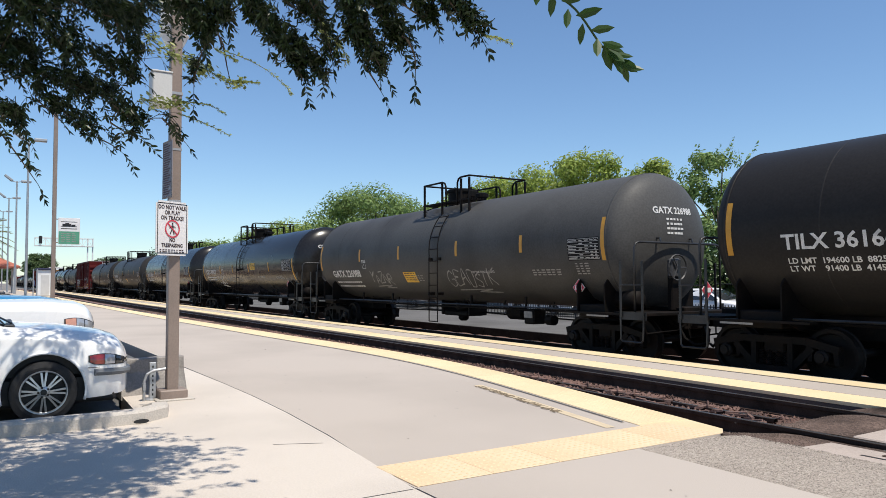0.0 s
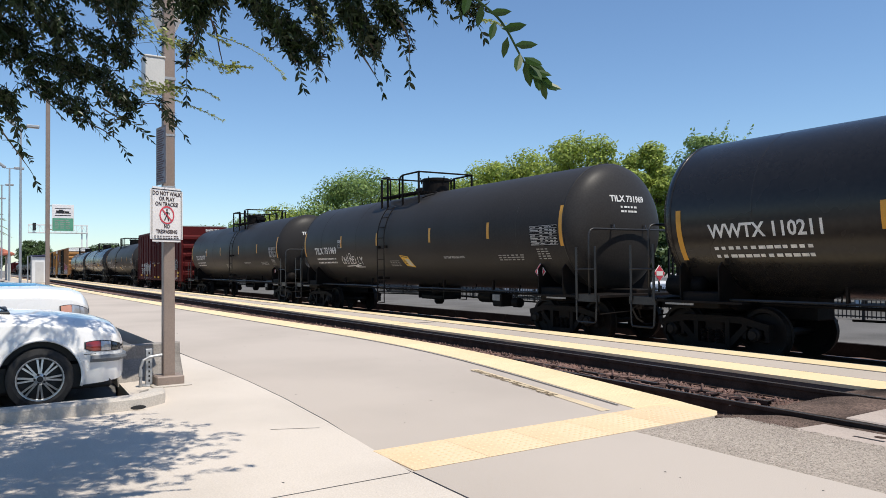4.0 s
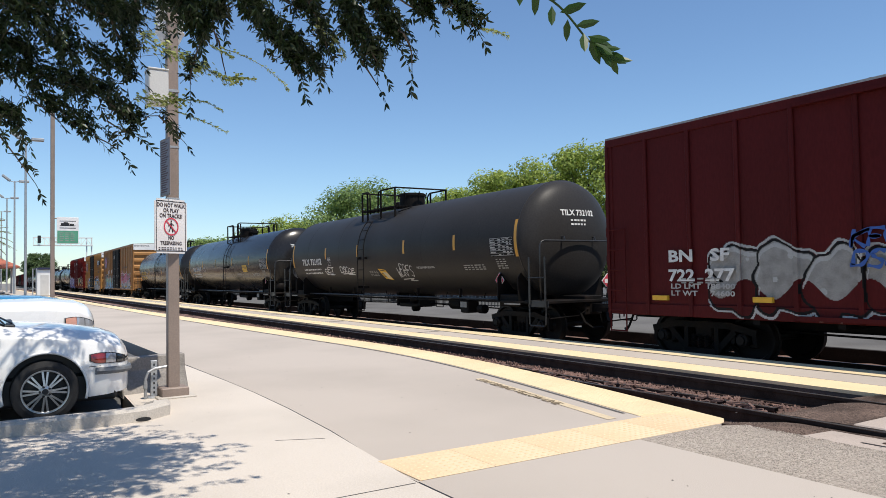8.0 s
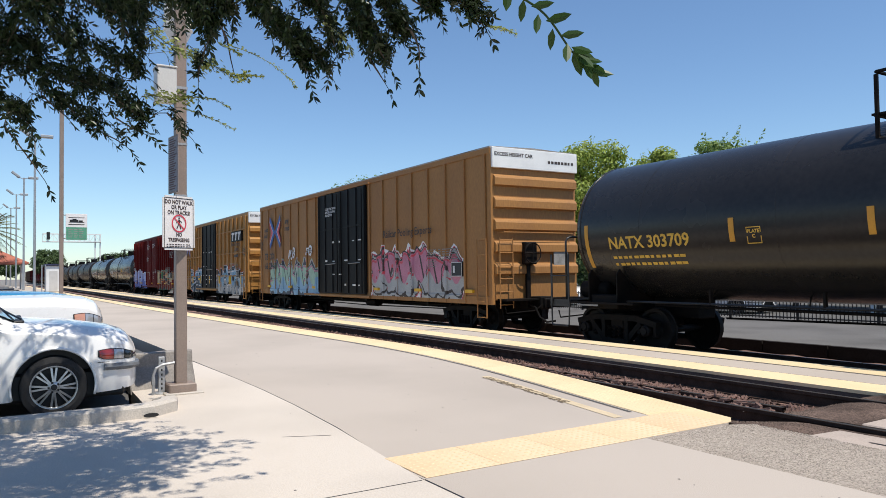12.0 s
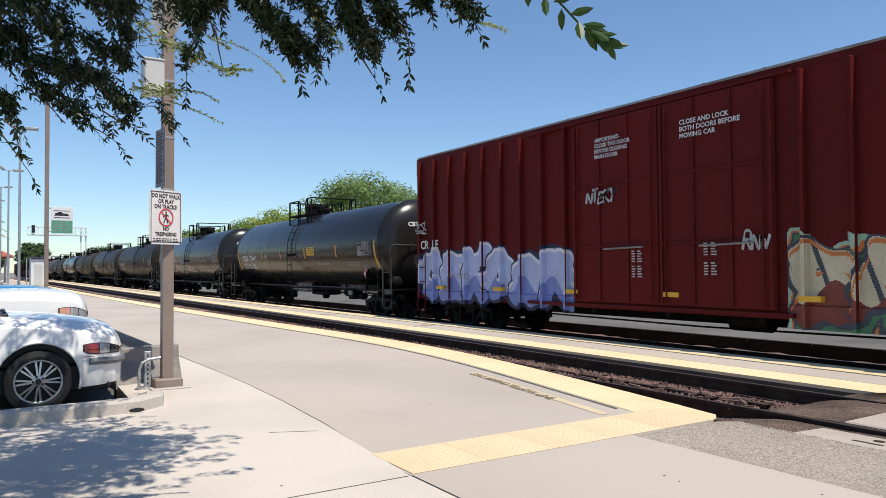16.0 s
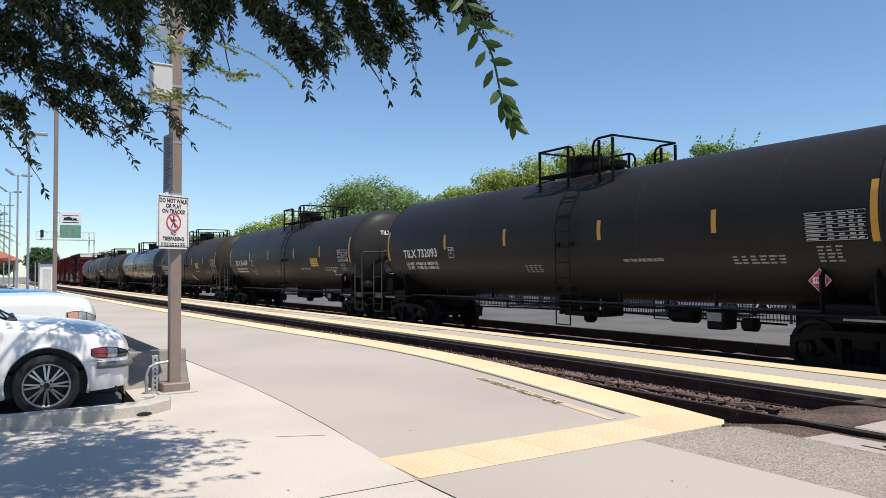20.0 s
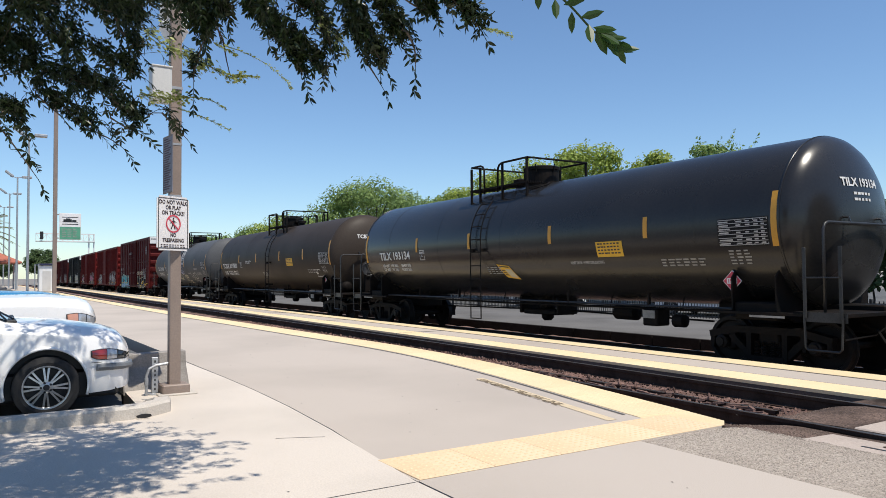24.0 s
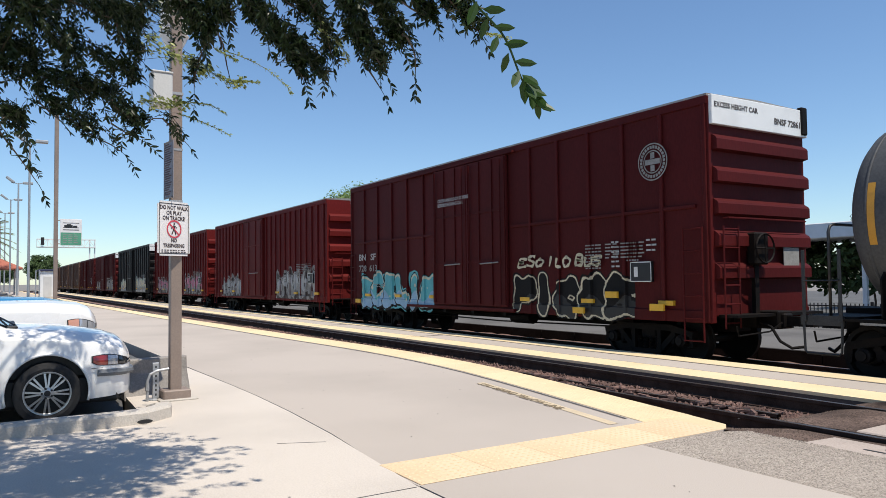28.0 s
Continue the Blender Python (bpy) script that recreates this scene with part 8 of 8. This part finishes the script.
    bough(120, 0.073, (-3.21, 0.65, 2.57), (-3.22, 0.74, 2.49), (-3.23, 0.79, 2.41), (-3.27, 0.79, 2.31))
    bough(12, 0.022, (-3.37, 0.79, 2.32), (-3.39, 0.78, 2.27), (-3.4, 0.78, 2.22))
    bough(75, 0.054, (-3.17, 0.81, 2.59), (-3.19, 0.84, 2.5), (-3.2, 0.88, 2.43))
    bough(85, 0.063, (-3.05, 0.88, 2.56), (-3.05, 0.96, 2.48), (-3.07, 1.01, 2.4))
    bough(75, 0.046, (-2.96, 0.99, 2.41), (-2.97, 1.06, 2.31), (-2.97, 1.13, 2.23), (-2.98, 1.15, 2.16))
    bough(55, 0.044, (-2.95, 1.09, 2.33), (-2.94, 1.18, 2.25), (-2.93, 1.25, 2.18))
    bough(60, 0.044, (-2.86, 1.12, 2.53), (-2.88, 1.21, 2.39), (-2.91, 1.26, 2.25))
    bough(30, 0.036, (-2.95, 1.01, 2.55), (-2.94, 1.1, 2.5), (-2.93, 1.17, 2.46))
    bough(90, 0.057, (-2.71, 1.21, 2.51), (-2.74, 1.28, 2.37), (-2.76, 1.33, 2.26))
    bough(110, 0.057, (-2.68, 1.28, 2.52), (-2.67, 1.38, 2.43), (-2.67, 1.45, 2.34), (-2.67, 1.5, 2.27))
    bough(45, 0.035, (-2.73, 1.32, 2.35), (-2.73, 1.39, 2.25), (-2.73, 1.43, 2.2))
    bough(7, 0.007, (-2.76, 1.34, 2.24), (-2.76, 1.38, 2.19), (-2.75, 1.41, 2.14))
    bough(7, 0.007, (-2.56, 1.43, 2.32), (-2.57, 1.47, 2.26), (-2.58, 1.48, 2.19))
    bough(45, 0.031, (-2.54, 1.34, 2.48), (-2.52, 1.44, 2.42), (-2.49, 1.51, 2.39), (-2.5, 1.52, 2.35))
    bough(26, 0.029, (-2.45, 1.51, 2.48), (-2.45, 1.55, 2.42), (-2.45, 1.58, 2.38))
    bough(70, 0.028, (-2.36, 1.48, 2.45), (-2.35, 1.55, 2.38), (-2.33, 1.61, 2.32), (-2.32, 1.67, 2.25))
    shoot(30, 0.045, (-3.66, 0.61, 2.51), (-3.67, 0.72, 2.45), (-3.66, 0.82, 2.41), (-3.66, 0.88, 2.37))
    shoot(26, 0.033, (-3.66, 0.82, 2.41), (-3.64, 0.92, 2.37), (-3.63, 1.01, 2.33), (-3.61, 1.07, 2.34))
    shoot(6, 0.009, (-3.63, 1.01, 2.34), (-3.61, 1.07, 2.34), (-3.59, 1.14, 2.34))
    shoot(6, 0.009, (-3.6, 0.96, 2.48), (-3.58, 1.07, 2.45), (-3.56, 1.18, 2.4), (-3.55, 1.26, 2.34), (-3.55, 1.3, 2.3))
    shoot(8, 0.012, (-3.61, 0.92, 2.49), (-3.6, 0.98, 2.46), (-3.6, 1.03, 2.44))
    shoot(26, 0.039, (-3.75, 0.61, 2.22), (-3.73, 0.72, 2.21), (-3.71, 0.8, 2.22))
    shoot(7, 0.009, (-3.71, 0.79, 2.22), (-3.69, 0.91, 2.22), (-3.67, 1.0, 2.18))
    shoot(8, 0.009, (-3.73, 0.77, 2.17), (-3.71, 0.9, 2.13), (-3.69, 1.02, 2.08))
    shoot(10, 0.009, (-2.32, 1.64, 2.3), (-2.29, 1.69, 2.29), (-2.26, 1.73, 2.27))
    shoot(10, 0.030, (-2.8, 1.15, 2.38), (-2.78, 1.23, 2.32), (-2.78, 1.27, 2.26))
    # the crown overhead, above the picture, whose leaves dapple the pavement
    leaves = dark
    # the last 70 clumps are unseen, added to keep skylight off the shaded pavement
    spots = [(rng.uniform(-5.75, -2.85), rng.uniform(-1.2, 1.45)) for _ in range(36)] + [(rng.uniform(-7.4, -5.6), rng.uniform(-1.0, 1.2)) for _ in range(8)] + [(rng.uniform(-4.5, -3.32), rng.uniform(0.5, 1.5)) for _ in range(10)] + [(rng.uniform(-6.0, 2.0), rng.uniform(-6.0, -1.3)) for _ in range(30)] + [(rng.uniform(-5.6, 0.5), rng.uniform(-4.5, 0.0)) for _ in range(40)]
    for k_s, (cx, cy) in enumerate(spots):
        c = Vector((cx, cy, rng.uniform(3.8, 4.3) if k_s < len(spots) - 40 else rng.uniform(5.0, 6.4)))
        if c.y > 0.55 and c.x > -3.3:
            continue
        hub = fork + (c - fork) * 0.5 + Vector((0, 0, 0.8))
        line = curve_points([fork, hub, c], 10)
        part("bough", tubem(line, 0.05, 6, 0.006), "bark", tree, smooth=True)
        for _ in range(78):
            off = Vector((rng.gauss(0, 0.33), rng.gauss(0, 0.25), rng.gauss(0, 0.16)))
            compound_leaf(rng, c + off, Vector([rng.uniform(-1, 1) for _ in range(3)]), rng.uniform(0.066, 0.085) * (1.35 if c.y < -1.3 else 1.0), leaves, stems)
    part("bough", tubem(curve_points([fork, (-2.2, -1.4, 3.2), (-1.4, 0.1, 2.62), (-1.22, 0.48, 2.36)], 12), 0.045, 7, 0.008), "bark", tree, smooth=True)
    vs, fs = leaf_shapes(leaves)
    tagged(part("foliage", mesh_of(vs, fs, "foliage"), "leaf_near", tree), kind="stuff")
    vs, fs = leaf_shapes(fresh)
    tagged(part("young_foliage", mesh_of(vs, fs, "young_foliage"), "leaf_fresh", tree, "yellow-green young leaves with sunlight put into their colour"), kind="stuff")
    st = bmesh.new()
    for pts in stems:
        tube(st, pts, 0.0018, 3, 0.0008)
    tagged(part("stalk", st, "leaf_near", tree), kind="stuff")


def hanging_twig():
    """A single shoot that swings in the wind; its tip is the origin, it hangs along +z before tilting."""
    rng = random.Random(31)
    tw = thing("hanging_twig", "swaying green shoot with fresh pointed leaves", "twig")
    line = curve_points([(0, 0, 0.02), (-0.004, 0.004, 0.08), (0.008, 0.0, 0.17), (-0.004, 0.01, 0.27), (0.012, 0.0, 0.40), (0.0, 0.0, 0.70), (0.02, 0, 1.0)], 40)
    part("stem", tubem(line, 0.0016, 6, 0.0032), "leaf_twig", tw)
    specs = []
    for i in range(11):                       # the tuft at the tip
        a = i * 2.4
        specs.append((Vector((0, 0, 0.03 + 0.006 * i)), Vector((0.75 * math.cos(a) * 0.6, 0.6 * math.sin(a), -0.85)), rng.uniform(0.036, 0.056)))
    for i in range(40):                       # alternate leaves up the stem
        z = 0.10 + i * 0.019
        s = 1 if i % 2 else -1
        specs.append((Vector((0, 0, z)), Vector((s * 0.75, rng.uniform(-0.45, 0.45), -0.62)), rng.uniform(0.038, 0.052)))
    for b, d, ln in specs:
        d = d.normalized()
        n = d.cross(Vector((rng.uniform(-0.3, 0.3), 1, rng.uniform(-0.3, 0.3)))).cross(d).normalized()
        vs, fs = leaf_shapes([(b, d, n, ln, ln * 0.36)], 0.18)
        part("leaf", mesh_of(vs, fs, "leaf"), "leaf_twig", tw)
    return tw


def round_tree(x, y, z0, h, w, leafm, seed, label, clumps=46, per=95, size=0.30):
    """A tree of the far side: trunk, limbs, and an uneven crown of small leaf cards in clumps with gaps."""
    rng = random.Random(seed)
    t = thing("tree", label, "tree", group="trees behind the tracks", m=pose(x, y, z0))
    tr = bmesh.new()
    tube(tr, curve_points([(0, 0, 0), (0.1, 0, h * 0.2), (-0.05, 0.05, h * 0.45)], 6), 0.03 * h * 0.6, 9, 0.02 * h * 0.5)
    leaves = []
    for k in range(clumps):
        a, u = rng.uniform(0, 2 * math.pi), rng.random()
        rad = w / 2 * math.sqrt(rng.uniform(0.12, 1.0))
        zz = h * (0.36 + 0.56 * u)
        rad *= math.sin(math.pi * (0.16 + 0.78 * u)) ** 0.6
        c = Vector((rad * math.cos(a), rad * math.sin(a), zz + rng.uniform(-0.05, 0.06) * h))
        if k % 4 == 0:
            tube(tr, curve_points([(0, 0, h * 0.4), (c.x * 0.45, c.y * 0.45, h * 0.4 + (c.z - h * 0.4) * 0.6), tuple(c)], 5), 0.012 * h * 0.6, 5, 0.02)
        cr = rng.uniform(0.10, 0.17) * w
        for _ in range(per):
            d = Vector([rng.gauss(0, 1) for _ in range(3)]).normalized()
            p = c + Vector((d.x, d.y, d.z * 0.75)) * cr * rng.uniform(0.55, 1.1)
            n = (d + Vector([rng.uniform(-0.7, 0.7) for _ in range(3)]) + Vector((0, 0, 0.4))).normalized()
            s = n.orthogonal().normalized()
            s = (s * math.cos(a + k) + n.cross(s) * rng.uniform(-1, 1)).normalized()
            s = (s - n * s.dot(n)).normalized()
            leaves.append((p, s, n, size * rng.uniform(0.6, 1.25), size * 0.5))
    # upright sprays that break the outline
    for _ in range(20):
        a = rng.uniform(0, 2 * math.pi)
        rad = w * 0.36 * math.sqrt(rng.random())
        b = Vector((rad * math.cos(a), rad * math.sin(a), h * rng.uniform(0.82, 0.93)))
        d = Vector((rng.uniform(-0.35, 0.35) + 0.3 * math.cos(a), 0.3 * math.sin(a), 1)).normalized()
        for q in range(16):
            p = b + d * q * 0.006 * h
            n = Vector([rng.uniform(-1, 1) for _ in range(3)]).normalized()
            s = n.orthogonal().normalized()
            leaves.append((p + n * 0.06, s, n, size * 0.8, size * 0.4))
    part("trunk", tr, "bark", t, smooth=True)
    vs, fs = leaf_shapes(leaves)
    tagged(part("crown", mesh_of(vs, fs, "crown"), leafm, t), kind="stuff")


def far_trees():
    G0 = -0.4
    yg, og, dk = "leaf_far", "leaf_far2", "leaf_dark"
    lab_y, lab_o, lab_d = "round yellow-green tree behind the far fence", "olive-green tree behind the far fence", "dark green tree in the distance"
    rows = [(-66, 33, 11.0, 12.0, og, lab_o), (-57.5, 34, 9.1, 8.0, og, lab_o), (-49.5, 33, 8.7, 7.5, yg, lab_y), (-44, 33, 9.4, 7.0, yg, lab_y),
            (-38.2, 32, 9.4, 6.4, yg, lab_y), (-33.8, 31.5, 9.7, 6.6, yg, lab_y), (-29.6, 33, 8.8, 4.2, yg, lab_y), (-24.6, 32.5, 8.8, 4.4, og, lab_o),
            (-14.0, 36, 5.6, 6.0, dk, lab_d), (-6.0, 36, 5.2, 6.0, dk, lab_d), (-18.0, 38, 5.4, 5.0, dk, lab_d), (3.0, 37, 5.5, 6.5, dk, lab_d),
            (-93, 34, 9.4, 11.0, yg, lab_y), (-78, 38, 9.0, 9.0, og, lab_o), (-112, 36, 9.0, 12.0, og, lab_o), (-132, 35, 8.6, 13.0, og, lab_o), (-155, 36, 9.4, 14.0, dk, lab_d), (-190, 40, 10.0, 18.0, dk, lab_d),
            (-250, 13, 10.5, 9.0, dk, lab_d), (-240, 2, 8.5, 7.0, dk, lab_d), (-262, -8, 9.0, 9.0, dk, lab_d), (-230, 30, 8.5, 13.0, dk, lab_d)]
    for i, (x, y, h, w, m, lb) in enumerate(rows):
        far = abs(x) > 120
        round_tree(x, y, G0, h, w, m, 50 + i, lb, clumps=90 if far else (44 if x == -24.6 else 74), per=170 if far else (190 if x == -24.6 else 290), size=0.5 if far else 0.165 + 0.0018 * abs(x))
    for i, (x, h) in enumerate(((-40, 3.0), (-35.5, 3.4), (-31, 3.1), (-27, 3.4), (-23.2, 3.0), (-19.5, 3.4), (-15.8, 3.1), (-12, 3.5), (-8.2, 3.2), (-4.4, 3.4), (-0.5, 3.2), (3.4, 3.4))):
        round_tree(x, 30.2, G0, h, 4.4, dk, 90 + i, "dark shrub behind the parked cars", clumps=34, per=70, size=0.3)
    # a palm behind the shelter
    rng = random.Random(5)
    p = thing("palm_tree", "tall fan palm beside the shelter", "palm tree", m=pose(-104, -1.3, 0))
    part("trunk", tubem([(0, 0, 0), (0.1, 0, 4), (0, 0.1, 7.3)], 0.28, 9, 0.22), "bark", p)
    for i in range(58):
        a, e = i * 2.39996, -0.75 + 2.05 * (i / 57) ** 0.8
        bm = bmesh.new()
        d = Vector((math.cos(a) * math.cos(e), math.sin(a) * math.cos(e), math.sin(e)))
        ln, sag = rng.uniform(3.6, 4.6), rng.uniform(0.9, 1.5)
        n = 26
        pts = [Vector((0, 0.1, 7.3)) + d * ln * q / n - Vector((0, 0, sag * (q / n) ** 2)) for q in range(n + 1)]
        sd = d.cross(Vector((0, 0, 1))).normalized()
        tube(bm, pts[::5] + [pts[-1]], 0.035, 4, 0.01)
        for q in range(4, n):
            w = 0.85 * math.sin(math.pi * (0.12 + 0.80 * q / n)) + 0.1
            for s in (-1, 1):
                tip = pts[q] + sd * s * w * 0.75 + d * w * 0.65 - Vector((0, 0, w * rng.uniform(0.15, 0.5)))
                vs = [bm.verts.new(v) for v in (pts[q] - d * 0.035, tip, pts[q] + d * 0.05)]
                bm.faces.new(vs)
        part("frond", bm, "leaf_palm", p)
    # cypress beside the line
    leaves = []
    for _ in range(900):
        z = rng.uniform(0.5, 11)
        r = 1.1 * (1 - z / 11.5) ** 0.7
        a = rng.uniform(0, 2 * math.pi)
        leaves.append((Vector((r * math.cos(a), r * math.sin(a), z)), Vector((0.2 * math.cos(a), 0.2 * math.sin(a), 1)).normalized(), Vector((math.cos(a), math.sin(a), 0)), 0.6, 0.3))
    cy = thing("cypress", "slim dark cypress in the distance", "tree", m=pose(-128, 24.5, -0.4))
    part("trunk", tubem([(0, 0, 0), (0, 0, 8)], 0.16, 7, 0.05), "bark", cy)
    vs, fs = leaf_shapes(leaves)
    tagged(part("crown", mesh_of(vs, fs, "crown"), "leaf_dark", cy), kind="stuff")


shade_tree()
TWIG = hanging_twig()
far_trees()

SWAY = [            # seconds, the shoot's tip, and its lean from the upright
    (0, -0.920, 0.990, 1.700, 46), (0.5, -0.900, 1.010, 1.720, 39), (1, -1.020, 0.890, 1.600, 66), (1.5, -1.010, 0.890, 1.630, 59),
    (2, -0.950, 0.960, 1.680, 48), (2.5, -0.980, 0.930, 1.650, 52), (4.5, -1.020, 0.890, 1.640, 53), (5, -1.010, 0.890, 1.630, 58),
    (5.5, -1.000, 0.910, 1.640, 55), (6, -1.000, 0.910, 1.650, 52), (6.5, -1.020, 0.890, 1.650, 52), (7, -0.990, 0.920, 1.670, 47),
    (7.5, -0.960, 0.950, 1.690, 44), (8, -0.930, 0.980, 1.700, 42), (8.5, -0.910, 1.000, 1.710, 41), (9, -0.900, 1.000, 1.730, 36),
    (9.5, -0.980, 0.930, 1.660, 54), (10, -1.030, 0.880, 1.630, 59), (10.5, -1.020, 0.890, 1.640, 57), (11, -0.960, 0.950, 1.660, 50),
    (11.5, -0.960, 0.950, 1.680, 45), (13.5, -0.990, 0.920, 1.650, 54), (14, -0.960, 0.950, 1.670, 50), (14.5, -0.960, 0.950, 1.700, 41),
    (15, -0.970, 0.930, 1.680, 50), (15.5, -0.990, 0.920, 1.650, 55), (16, -0.930, 0.980, 1.720, 37), (16.5, -0.950, 0.960, 1.710, 40),
    (17, -0.930, 0.980, 1.720, 38), (17.5, -0.930, 0.980, 1.710, 40), (18, -1.010, 0.890, 1.640, 56), (18.5, -0.910, 0.990, 1.690, 42),
    (19, -0.890, 1.020, 1.760, 30), (19.5, -0.980, 0.930, 1.670, 51), (20, -1.060, 0.830, 1.580, 69), (20.5, -0.970, 0.940, 1.680, 47),
    (21, -0.900, 1.010, 1.730, 36), (21.5, -0.870, 1.030, 1.750, 31), (23.5, -0.920, 0.990, 1.710, 40), (24, -0.920, 0.980, 1.720, 38),
    (24.5, -0.930, 0.980, 1.710, 41), (25, -0.990, 0.920, 1.650, 53), (25.5, -1.010, 0.890, 1.660, 52), (26, -1.010, 0.900, 1.650, 54),
    (26.5, -0.990, 0.920, 1.650, 52), (27, -1.000, 0.910, 1.680, 51), (27.5, -1.010, 0.900, 1.650, 55), (28, -1.030, 0.870, 1.630, 60),
]


# ---- motion ----
# how far the train runs ahead of an even pace, in metres, by the second
PACE = [(0, 0.02), (1, 0.06), (2, 0.07), (3.5, 0.2), (5, 0.3), (6, -0.34), (7, 0.23), (8, -0.18), (9, -0.43), (10, 0.16), (11, -0.1),
        (12.5, 0.1), (14, 0.5), (15, -0.9), (16, 0.32), (17, -0.28), (18, -0.92), (19, -0.2), (20, -0.3), (21, 0.2),
        (22.5, 0.0), (24, -0.3), (25, -0.38), (26, 0.29), (27, 0.12), (28, -0.22)]


def motions():
    for car, q in CARS:
        walk(car, [(t, pose(-q + SPEED * t + d, TRACK2, RAIL2)) for t, d in PACE])
    walk(TWIG, [(t, pose(x, y, z, 0, 0, VIEW) @ pose(0, 0, 0, 0, lean - 90, 0)) for t, x, y, z, lean in SWAY])


motions()
